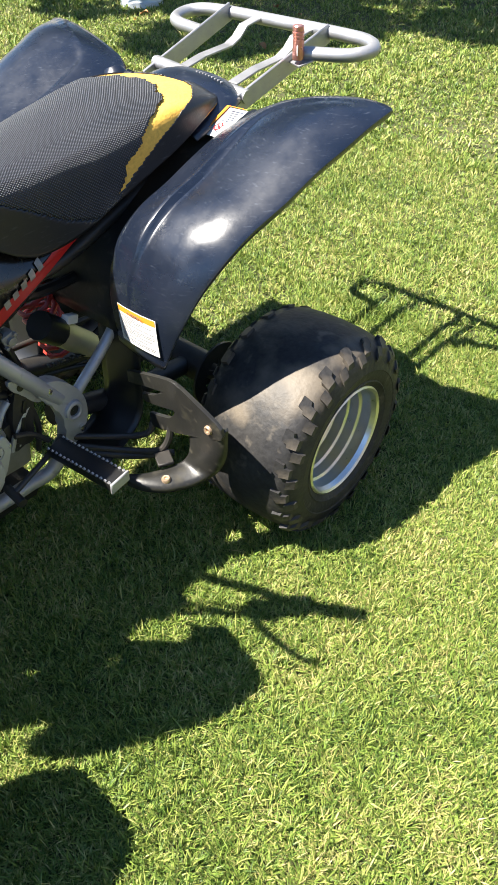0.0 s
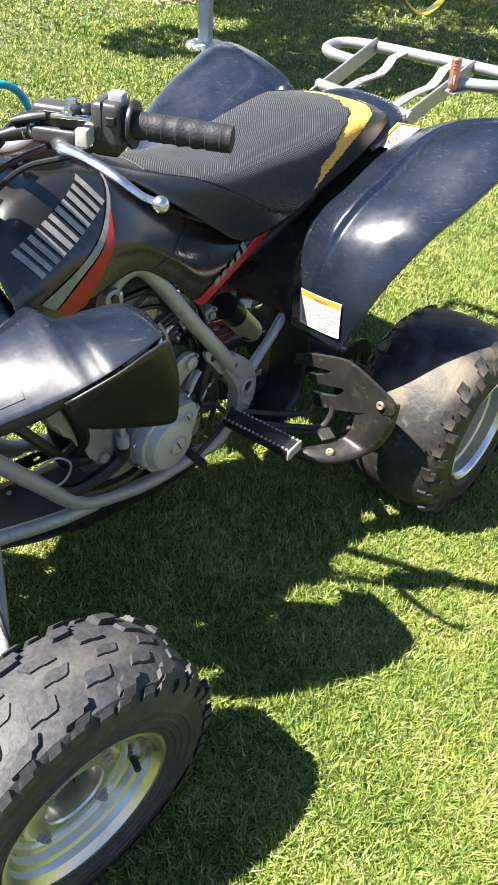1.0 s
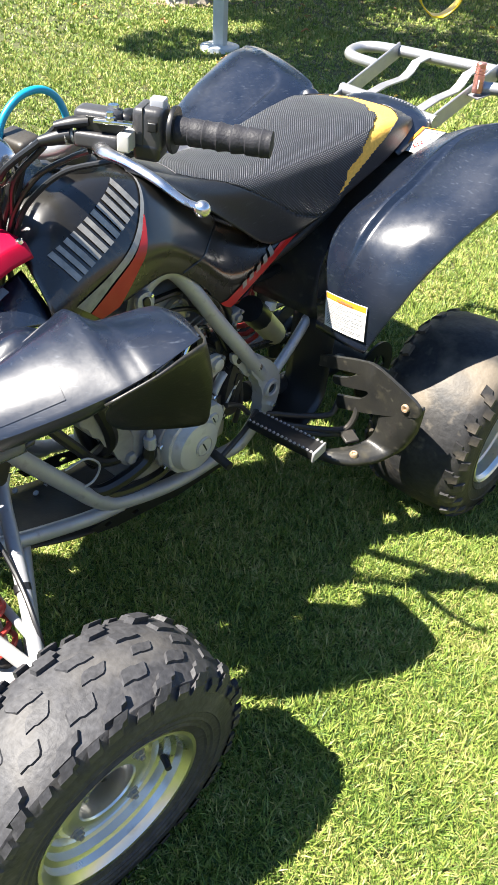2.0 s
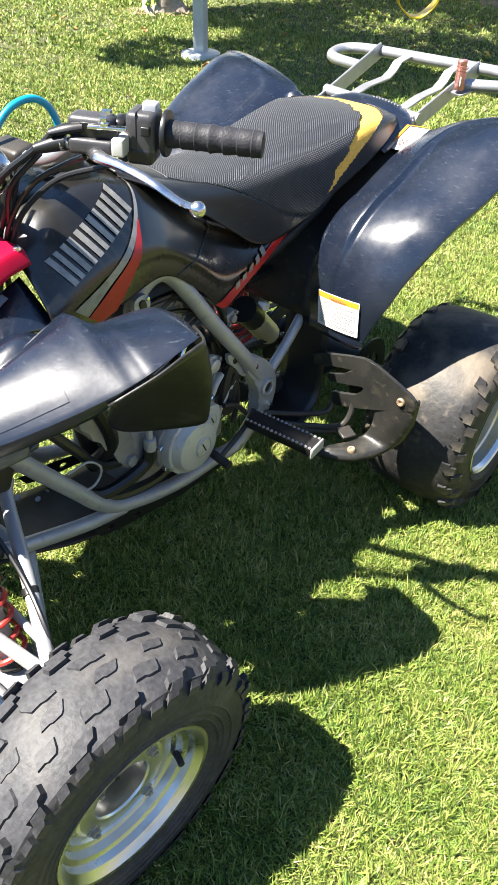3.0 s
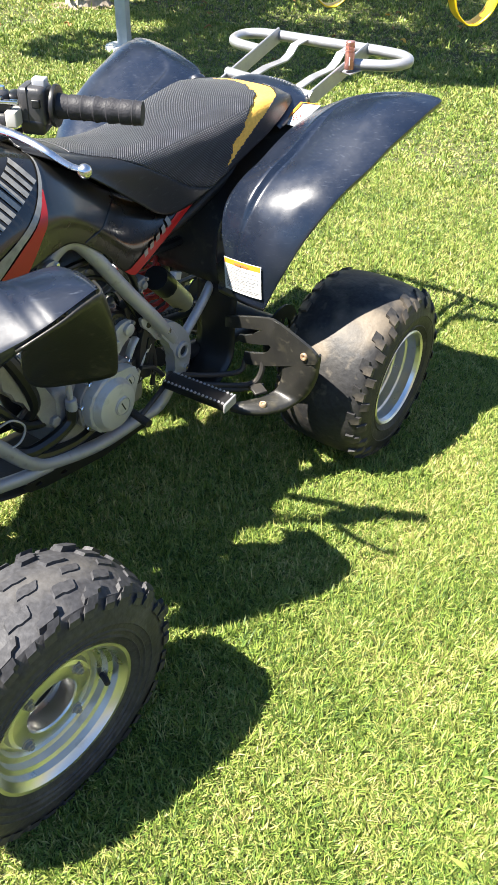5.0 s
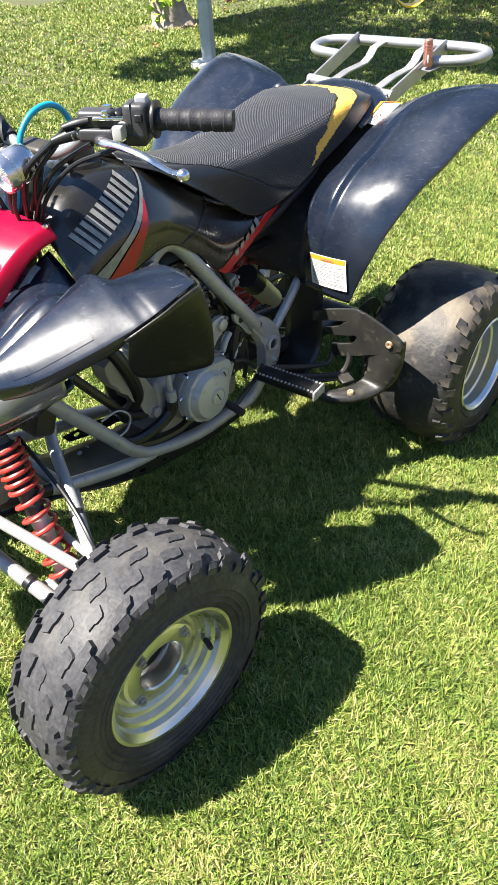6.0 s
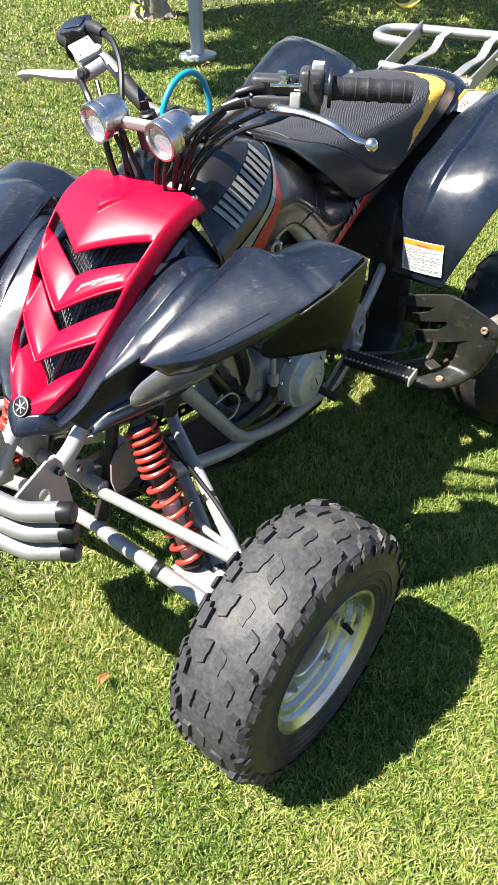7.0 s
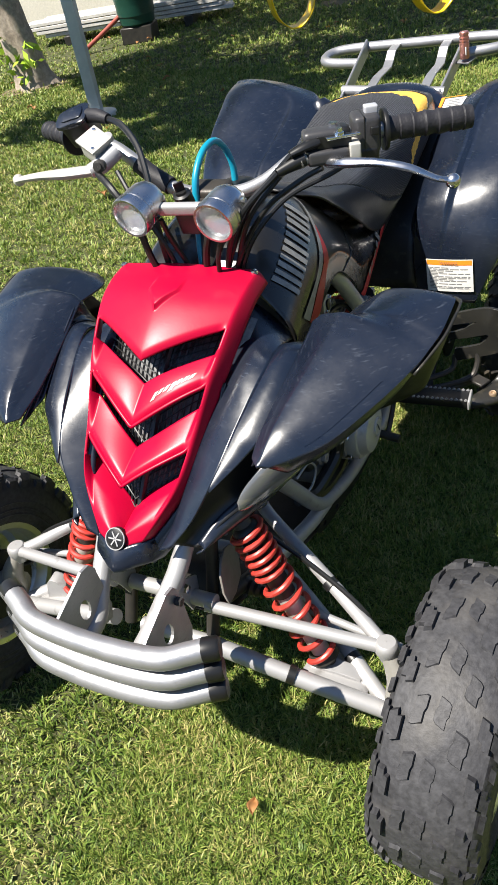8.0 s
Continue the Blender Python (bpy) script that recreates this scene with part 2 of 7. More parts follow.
def block(bm, size, m, bevel=0.0, segments=2):
    """A bevelled box, centred on the pose m."""
    made = bmesh.ops.create_cube(bm, size=1.0, matrix=m @ Matrix.Diagonal((*size, 1)))
    if bevel:
        edges = list({e for v in made["verts"] for e in v.link_edges})
        bmesh.ops.bevel(bm, geom=edges, offset=bevel, segments=segments, affect="EDGES", profile=0.6)


def prism(bm, outline, depth, m, bevel=0.0):
    """A plate: outline of (x, y) drawn in the pose m, depth along its z, both ways."""
    lo = [bm.verts.new(m @ Vector((x, y, -depth / 2))) for x, y in outline]
    hi = [bm.verts.new(m @ Vector((x, y, depth / 2))) for x, y in outline]
    n = len(outline)
    faces = [bm.faces.new(lo[::-1]), bm.faces.new(hi)]
    faces += [bm.faces.new((lo[i], lo[(i + 1) % n], hi[(i + 1) % n], hi[i])) for i in range(n)]
    if bevel:
        edges = list(faces[0].edges) + list(faces[1].edges)
        bmesh.ops.bevel(bm, geom=edges, offset=bevel, segments=2, affect="EDGES", profile=0.6)


def rounded(outline, steps=5):
    """A closed outline smoothed through its points."""
    p = [*outline, outline[0]]
    ring = [np.array(q, float) for q in outline]
    out = []
    n = len(ring)
    for i in range(n):
        a, b, c, d = ring[i - 1], ring[i], ring[(i + 1) % n], ring[(i + 2) % n]
        for k in range(steps):
            t = k / steps
            out.append(tuple(0.5 * (2 * b + (c - a) * t + (2 * a - 5 * b + 4 * c - d) * t * t + (3 * b - a - 3 * c + d) * t ** 3)))
    return out


def basis(origin, z, x=(1, 0, 0)):
    """A pose whose local z runs along z and whose x lies near x."""
    z = Vector(z).normalized()
    x = Vector(x)
    x = (x - z * x.dot(z)).normalized()
    y = z.cross(x)
    m = Matrix((x, y, z)).transposed().to_4x4()
    m.translation = Vector(origin)
    return m


def part(name, bm, mat, parent=None, label="", thick=0.0, smooth=True, subdiv=0, offset=-1.0, angle=None):
    """Links a bmesh as one mesh object under a thing or part."""
    bmesh.ops.recalc_face_normals(bm, faces=bm.faces)
    me = bpy.data.meshes.new(name)
    bm.to_mesh(me)
    bm.free()
    if smooth:
        me.polygons.foreach_set("use_smooth", [True] * len(me.polygons))
        me.set_sharp_from_angle(angle=radians(angle or 38))
    me.materials.append(mat)
    ob = new(name, me)
    if parent is not None:
        ob.parent = parent
    if label:
        ob["label"] = label
    if thick:
        s = ob.modifiers.new("thickness", "SOLIDIFY")
        s.thickness, s.offset = thick, offset
    if subdiv:
        s = ob.modifiers.new("smooth", "SUBSURF")
        s.levels = s.render_levels = subdiv
    return ob


def thing(name, label, category, group="", at=(0, 0, 0), turn=0.0):
    """An empty at the base of a thing made of several parts."""
    ob = new(name)
    ob.empty_display_size = 0.1
    ob.matrix_world = pose(*at, 0, 0, turn)
    return tagged(ob, label, category, group)


# ---- ground ----
def ground_height(x, y):
    return 0.012 * math.sin(1.7 * x + 0.6) * math.cos(1.3 * y) * min(1.0, max(0.0, (math.hypot(x, y) - 1.2) / 2))


def lawn_material():
    m = material("lawn_soil", (0.038, 0.050, 0.012), 0.95, other=(0.070, 0.066, 0.024), scale=22.0, amount=0.8, fine=0.45, bump=1.0, bump_scale=150, detail=9)
    return m


def build_ground():
    bm = bmesh.new()
    n = 70
    edge = [math.copysign(abs(t) ** 3 * 900 + abs(t) * 9, t) for t in np.linspace(-1, 1, n + 1)]
    vs = [[bm.verts.new((x + 1, y + 1, ground_height(x + 1, y + 1))) for y in edge] for x in edge]
    for i in range(n):
        for j in range(n):
            bm.faces.new((vs[i][j], vs[i + 1][j], vs[i + 1][j + 1], vs[i][j + 1]))
    ob = part("ground", bm, lawn_material())
    tagged(ob, "mown green lawn with dry yellowish patches", "lawn", kind="structure")


def grass(name, tufts, per, x0, x1, y0, y1, length, width, seed, mat, label, spread=0.013):
    """Tufts of bent kite-shaped blades of mown grass as one mesh, the tufts on a jittered grid so that no bare ground is left."""
    rng = np.random.default_rng(seed)
    pitch = math.sqrt((x1 - x0) * (y1 - y0) / tufts)
    gx, gy = np.meshgrid(np.arange(x0, x1, pitch), np.arange(y0, y1, pitch))
    tufts = gx.size
    tx = gx.ravel() + rng.uniform(-0.6, 0.6, tufts) * pitch
    ty = gy.ravel() + rng.uniform(-0.6, 0.6, tufts) * pitch
    patch = 0.5 + 0.5 * np.sin(tx * 3.1 + 1.3 * np.sin(ty * 2.3)) * np.sin(ty * 2.7 + 1.1 * np.sin(tx * 1.9 + 1))
    tall = (0.55 + 0.75 * rng.random(tufts)) * (0.8 + 0.35 * patch)
    count = tufts * per
    k = np.repeat(np.arange(tufts), per)
    away, turn = spread * np.abs(rng.normal(0, 1, count)), rng.uniform(0, 2 * math.pi, count)
    x, y = tx[k] + away * np.cos(turn), ty[k] + away * np.sin(turn)
    ln = length * tall[k] * rng.uniform(0.4, 1.25, count)
    ln = np.where(rng.random(count) > 0.99, ln * 1.8, ln)
    lean_way = turn + rng.normal(0, 1.0, count)
    lean = np.clip(0.45 + 0.45 * away / spread + rng.normal(0, 0.35, count), 0.02, 1.5)
    yaw = lean_way + math.pi / 2 + rng.normal(0, 0.6, count)
    w = width * (0.6 + 0.8 * rng.random(count))
    sx, sy = np.cos(yaw) * w / 2, np.sin(yaw) * w / 2
    z0 = 0.012 * np.sin(1.7 * x + 0.6) * np.cos(1.3 * y) * np.clip((np.hypot(x, y) - 1.2) / 2, 0, 1) - 0.002
    hx, hy, hz = np.cos(lean_way) * np.sin(lean * 0.7), np.sin(lean_way) * np.sin(lean * 0.7), np.cos(lean * 0.7)
    ux, uy, uz = np.cos(lean_way) * np.sin(lean * 1.3), np.sin(lean_way) * np.sin(lean * 1.3), np.cos(lean * 1.3)
    mx, my, mz = x + hx * ln * 0.5, y + hy * ln * 0.5, z0 + hz * ln * 0.5
    ex, ey, ez = mx + ux * ln * 0.5, my + uy * ln * 0.5, np.maximum(mz + uz * ln * 0.5, z0 + 0.004)
    co = np.empty((count, 4, 3))
    co[:, 0] = np.stack([x, y, z0], 1)
    co[:, 1] = np.stack([mx + sx, my + sy, mz], 1)
    co[:, 2] = np.stack([mx - sx, my - sy, mz], 1)
    co[:, 3] = np.stack([ex, ey, ez], 1)
    me = bpy.data.meshes.new(name)
    base = np.arange(count)[:, None] * 4
    loops = (base + np.array([0, 1, 2, 2, 1, 3])).ravel()
    me.vertices.add(count * 4)
    me.vertices.foreach_set("co", co.ravel())
    me.loops.add(count * 6)
    me.loops.foreach_set("vertex_index", loops.astype(np.int32))
    me.polygons.add(count * 2)
    me.polygons.foreach_set("loop_start", (np.arange(count * 2) * 3).astype(np.int32))
    me.update(calc_edges=True)
    me.materials.append(mat)
    ob = new(name, me)
    tagged(ob, label, "grass", kind="stuff")
    return ob


def grass_material():
    """Blades: green with yellow dry ones among them, drier in patches."""
    m = bpy.data.materials.new("grass_blade")
    m.use_nodes = True
    n, l = m.node_tree.nodes, m.node_tree.links
    b = n["Principled BSDF"]
    b.inputs["Roughness"].default_value = 0.48
    b.inputs["Specular IOR Level"].default_value = 0.35
    geo, co = n.new("ShaderNodeNewGeometry"), n.new("ShaderNodeTexCoord")
    ramp = n.new("ShaderNodeValToRGB")
    e = ramp.color_ramp.elements
    e[0].position, e[0].color = 0.0, (0.050, 0.095, 0.016, 1)
    e[1].position, e[1].color = 1.0, (0.44, 0.39, 0.155, 1)
    for at, c in ((0.22, (0.120, 0.195, 0.030, 1)), (0.62, (0.225, 0.290, 0.056, 1)), (0.86, (0.312, 0.322, 0.096, 1))):
        k = e.new(at)
        k.color = c
    ns = n.new("ShaderNodeTexNoise")
    ns.inputs["Scale"].default_value, ns.inputs["Detail"].default_value, ns.inputs["Roughness"].default_value = 3.4, 10, 0.75
    l.new(co.outputs["Object"], ns.inputs["Vector"])
    shift = n.new("ShaderNodeMapRange")
    shift.inputs["From Min"].default_value, shift.inputs["From Max"].default_value = 0.34, 0.68
    shift.inputs["To Min"].default_value, shift.inputs["To Max"].default_value = -0.28, 0.30
    l.new(ns.outputs[0], shift.inputs[0])
    add = n.new("ShaderNodeMath")
    add.use_clamp = True
    l.new(geo.outputs["Random Per Island"], add.inputs[0])
    l.new(shift.outputs[0], add.inputs[1])
    l.new(add.outputs[0], ramp.inputs[0])
    l.new(ramp.outputs[0], b.inputs["Base Color"])
    tr = n.new("ShaderNodeBsdfTranslucent")
    l.new(ramp.outputs[0], tr.inputs["Color"])
    mx = n.new("ShaderNodeMixShader")
    mx.inputs[0].default_value = 0.16
    l.new(b.outputs[0], mx.inputs[1])
    l.new(tr.outputs[0], mx.inputs[2])
    l.new(mx.outputs[0], n["Material Output"].inputs["Surface"])
    return m


build_ground()
M_GRASS = grass_material()
grass("grass", 18200, 32, -1.25, 1.45, -1.3, 0.12, 0.026, 0.0024, 11, M_GRASS, "short mown lawn grass, green with dry yellow blades", 0.0115)
grass("grass", 8200, 24, -1.25, 1.45, 0.08, 1.5, 0.028, 0.0033, 16, M_GRASS, "short mown lawn grass under the quad bike", 0.014)
grass("grass", 7000, 24, 1.4, 2.7, -1.3, 1.5, 0.028, 0.0034, 19, M_GRASS, "short mown lawn grass behind the rear wheel", 0.014)
grass("grass", 6700, 22, -1.5, 2.6, 1.4, 4.2, 0.034, 0.0060, 12, M_GRASS, "short mown lawn grass behind the quad bike", 0.019)
grass("grass", 7500, 22, 2.6, 4.9, -0.6, 4.4, 0.034, 0.0062, 15, M_GRASS, "short mown lawn grass beside the quad bike", 0.019)
grass("grass", 5800, 20, 4.5, 8.4, -0.3, 7.2, 0.040, 0.0100, 13, M_GRASS, "short mown lawn grass in the tree shade", 0.032)
grass("grass", 3200, 20, 1.2, 4.8, 4.1, 8.4, 0.040, 0.0110, 14, M_GRASS, "short mown lawn grass in the distance", 0.034)
grass("grass", 5000, 10, -5.2, -1.2, -4.0, 6.0, 0.042, 0.012, 17, M_GRASS, "short mown lawn grass at the yard's near edge", 0.05)
grass("grass", 4200, 10, -1.3, 6.5, -4.4, -1.2, 0.042, 0.012, 18, M_GRASS, "short mown lawn grass where the path runs", 0.05)


# ---- quad bike ----
# Local frame: front towards -x, its own left towards -y, the wheels on z = 0.
YAW = 0.02
bike = thing("quad_bike", "black and red sport quad bike standing on the lawn", "quad bike")
bike.matrix_world = pose(-0.7, 0, 0) @ pose(0, 0, 0, 0, 0, math.degrees(YAW)) @ pose(0.7, 0, 0)


def middle(x):
    """Where the bike's centre plane lies at x."""
    return 0.027 - YAW * (x + 0.7)


def mirrored(p, side):
    """p on the bike's left as it is (1), or set over to the right (-1)."""
    return (p[0], p[1], p[2]) if side > 0 else (p[0], 2 * middle(p[0]) - p[1], p[2])


def loft(rows, section):
    """A surface fn(u, v): v glides along the rows, section(row values, u) draws across."""
    at = along(rows)
    return lambda u, v: section(at(v), u)


# ---- wheels ----
def tyre_radius(prof, a):
    for (r0, a0), (r1, a1) in zip(prof, prof[1:]):
        if a0 <= a <= a1:
            return r0 + (r1 - r0) * (a - a0) / (a1 - a0)
    return prof[-1][0]


# outlines of the tread blocks, round the tyre and across it
TREAD_SHAPES = {
    "slab": ((-1, -1), (0.9, -1), (1, -0.8), (1, 1), (-0.9, 1), (-1, 0.8)),
    "hook": ((-1, -0.75), (-0.2, -0.75), (0.1, -1), (0.85, -1), (1, -0.6), (1, 0.75), (0.25, 0.75), (-0.05, 1), (-0.85, 1), (-1, 0.6)),
    "lug": ((-1, -1), (0.5, -1), (0.6, -0.2), (1, -0.1), (1, 1), (-0.45, 1), (-0.55, 0.35), (-1, 0.2)),
}


def knob(bm, m, prof, th, a, half_th, half_a, height, skew, taper=0.82, shape="hook"):
    """One tread block that follows the carcass."""
    pts = TREAD_SHAPES[shape]
    lo, hi = [], []
    for p, q in pts:
        for ring, s, h in ((lo, 1.0, -0.004), (hi, taper, height)):
            aa = a + q * half_a * s
            t = th + (p * half_th * s) + skew * q * half_th
            r = tyre_radius(prof, max(prof[0][1], min(prof[-1][1], aa))) + h
            ring.append(bm.verts.new(m @ Vector((r * math.cos(t), r * math.sin(t), aa))))
    bm.faces.new(hi)
    n = len(pts)
    for i in range(n):
        bm.faces.new((lo[i], lo[(i + 1) % n], hi[(i + 1) % n], hi[i]))


def build_wheel(name, centre, axis, big, wide, rim_r, front, label, spin=0.0):
    """A wheel: hub as the carrying mesh, with tyre, rim, bolts and valve under it. axis points outwards; centre is in the middle of the tyre."""
    m = basis(centre, axis, (1, 0, 0)) @ pose(0, 0, 0, 0, 0, spin)
    h = wide / 2
    bm = bmesh.new()
    lathe(bm, [(0.001, -h * 0.1), (0.05, -h * 0.1), (0.052, -h * 0.6), (0.075, -h * 0.62), (0.078, -h * 0.8), (0.001, -h * 0.8)], 28, m)
    hub = part("wheel", bm, M_DARK, bike, label)
    # carcass
    crown = 0.012 if front else 0.008
    if front:
        half = [(rim_r - 0.004, h * 0.80), (rim_r + 0.012, h * 0.93), (rim_r + 0.019, h * 0.955), (rim_r + 0.022, h * 0.995), (rim_r + 0.025, h * 0.965), (rim_r + 0.031, h * 0.975), (rim_r + 0.034, h * 1.01), (rim_r + 0.037, h * 0.985), (big - 0.064, h * 1.0), (big - 0.062, h * 1.025), (big - 0.058, h * 1.0), (big - 0.051, h * 1.0), (big - 0.026, h * 0.95),
                (big - 0.013, h * 0.84), (big - 0.006, h * 0.64), (big - 0.002, h * 0.35), (big, 0.0)]
    else:
        half = [(rim_r - 0.004, h * 0.82), (rim_r + 0.010, h * 0.94), (rim_r + 0.017, h * 0.96), (rim_r + 0.020, h * 0.985), (rim_r + 0.023, h * 0.97), (rim_r + 0.035, h * 1.0), (big - 0.068, h * 1.0), (big - 0.066, h * 1.012), (big - 0.062, h * 1.0), (big - 0.042, h * 0.97),
                (big - 0.025, h * 0.90), (big - 0.013, h * 0.79), (big - 0.006, h * 0.6), (big - 0.002, h * 0.35), (big, 0.0)]
    prof = [(r, -a) for r, a in half] + [(r, a) for r, a in half[-2::-1]]
    bm = bmesh.new()
    lathe(bm, prof, 72, m)
    tread = sorted([(r, a) for r, a in prof if r > big - 0.05], key=lambda q: q[1])
    rng = random.Random(5 if front else 9)
    # rows of blocks: place across, offset round, height, half length, half width, taper
    if front:
        n = 19
        lines = [(0.0, 0.0, 0.0030, 0.50, 0.12, 0.84, "hook"), (0.37, 0.9, 0.0050, 0.54, 0.140, 0.82, "hook"), (-0.37, 0.1, 0.0050, 0.54, 0.140, 0.82, "hook"),
                 (0.71, 0.15, 0.0100, 0.56, 0.125, 0.84, "lug"), (-0.71, 0.85, 0.0100, 0.56, 0.125, 0.84, "lug"), (0.91, 0.45, 0.0155, 0.46, 0.085, 0.84, "lug"), (-0.91, 0.55, 0.0155, 0.46, 0.085, 0.84, "lug"),
                 (0.94, 1.4, 0.0115, 0.30, 0.06, 0.8, "slab"), (-0.94, 1.6, 0.0115, 0.30, 0.06, 0.8, "slab")]
    else:
        n = 20
        lines = [(0.82, 0.5, 0.0105, 0.5, 0.12, 0.86, "lug"), (-0.82, 0.0, 0.0105, 0.5, 0.12, 0.86, "lug"), (0.95, 1.5, 0.008, 0.38, 0.06, 0.85, "slab"), (-0.95, 1.0, 0.008, 0.38, 0.06, 0.85, "slab")]
    st = math.pi / n
    tyre_bm, rubber = bm, M_RUBBER if front else M_RUBBER_MUD
    for a, off, ht, lt, ha, taper, shape in lines:
        makes = []
        for _ in range(4):
            makes.append((st * lt * rng.uniform(0.88, 1.1), ha * h * rng.uniform(0.9, 1.12), ht * rng.uniform(0.6, 1.1), rng.uniform(0.05, 0.3) * (1 if a >= 0 else -1)))
        shared = {}
        for i in range(n):
            th = 2 * math.pi * i / n + off * st + rng.uniform(-0.012, 0.012)
            k = rng.randrange(4)
            lt2, ha2, ht2, sk = makes[k]
            if k not in shared:
                bm = bmesh.new()
                knob(bm, Matrix(), tread, 0.0, a * h, lt2, ha2, ht2, sk, taper, shape)
                ob = part("tread_block", bm, rubber, hub, angle=30)
                shared[k] = ob.data
            else:
                ob = new("tread_block", shared[k])
                ob.parent = hub
            ob.matrix_basis = m @ pose(0, 0, 0, 0, 0, math.degrees(th))
    bm = tyre_bm
    part("tyre", bm, M_RUBBER if front else M_RUBBER_MUD, hub, "worn knobbly black tyre" if front else "nearly bald wide black tyre with dried mud", angle=30)
    # rim
    bm = bmesh.new()
    if front:
        rp = [(rim_r - 0.012, -h * 0.82), (rim_r + 0.004, -h * 0.84), (rim_r - 0.02, -h * 0.5), (rim_r - 0.024, 0.0), (rim_r - 0.036, h * 0.15), (0.096, h * 0.12), (0.074, h * 0.12)]
        face = [(0.050, h * 0.44), (0.052, h * 0.48), (0.056, h * 0.49), (0.079, h * 0.47), (0.085, h * 0.43), (0.090, h * 0.30), (0.098, h * 0.28), (0.103, h * 0.40), (0.112, h * 0.43), (0.115, h * 0.58), (0.123, h * 0.62), (0.126, h * 0.76),
                (rim_r - 0.006, h * 0.81), (rim_r, h * 0.90), (rim_r + 0.006, h * 0.91), (rim_r + 0.007, h * 0.84), (rim_r - 0.001, h * 0.78)]
        lathe(bm, face, 64, m)
        lathe(bm, [(0.050, h * 0.44), (0.049, h * 0.30), (0.049, h * 0.05)], 48, m)
    else:
        face = [(0.04, -h * 0.20), (0.085, -h * 0.22), (0.090, -h * 0.16), (0.092, h * 0.02), (0.099, h * 0.05), (0.100, h * 0.22), (0.106, h * 0.25), (0.107, h * 0.42), (0.113, h * 0.45), (0.114, h * 0.62), (0.120, h * 0.65), (0.121, h * 0.80),
                (rim_r - 0.008, h * 0.84), (rim_r - 0.003, h * 0.92), (rim_r + 0.002, h * 0.95), (rim_r + 0.006, h * 0.93), (rim_r + 0.006, h * 0.86), (rim_r - 0.002, h * 0.8)]
        lathe(bm, face, 64, m)
        rp = [(rim_r - 0.012, -h * 0.84), (rim_r - 0.03, -h * 0.5), (0.094, 0.0)]
    lathe(bm, rp, 48, m)
    part("rim", bm, M_RIM, hub, "polished aluminium rim with a stepped dish", angle=25)
    k = 0.072 if front else 0.055
    z = h * 0.47 if front else -h * 0.18
    for i in range(4):
        th = 2 * math.pi * (i + 0.5) / 4
        mm = m @ pose(k * math.cos(th), k * math.sin(th), z)
        bm = bmesh.new()
        lathe(bm, [(0.012, -0.002), (0.012, 0.002), (0.0085, 0.003), (0.0085, 0.009), (0.005, 0.010), (0.0045, 0.014), (0.0005, 0.015)], 6, mm)
        part("bolt", bm, M_ENGINE, hub, smooth=False)
    bm = bmesh.new()
    th = -0.17 if front else 0.95
    tube(bm, [m @ Vector((0.118 * math.cos(th), 0.118 * math.sin(th), h * 0.32)), m @ Vector((0.112 * math.cos(th), 0.112 * math.sin(th), h * 0.55)), m @ Vector((0.106 * math.cos(th), 0.106 * math.sin(th), h * 0.72))],
         [0.008, 0.006, 0.0055], 8, 3)
    part("valve", bm, M_GRIP, hub)
    return hub


FRONT_R, REAR_R = 0.248, 0.243
build_wheel("wheel", (-0.616, -0.500, FRONT_R - 0.008), (-0.07, -1.0, -0.03), FRONT_R, 0.168, 0.137, True, "front wheel, slightly steered", -9)
build_wheel("wheel", (-0.616, 0.550, FRONT_R - 0.008), (0.07, 1.0, -0.03), FRONT_R, 0.168, 0.137, True, "front wheel, slightly steered", 20)
build_wheel("wheel", (0.612, -0.440, REAR_R - 0.012), (0, -1, 0), REAR_R, 0.272, 0.128, False, "wide rear wheel", 15)
build_wheel("wheel", (0.612, 0.440, REAR_R - 0.012), (0, 1, 0), REAR_R, 0.272, 0.128, False, "wide rear wheel", 40)


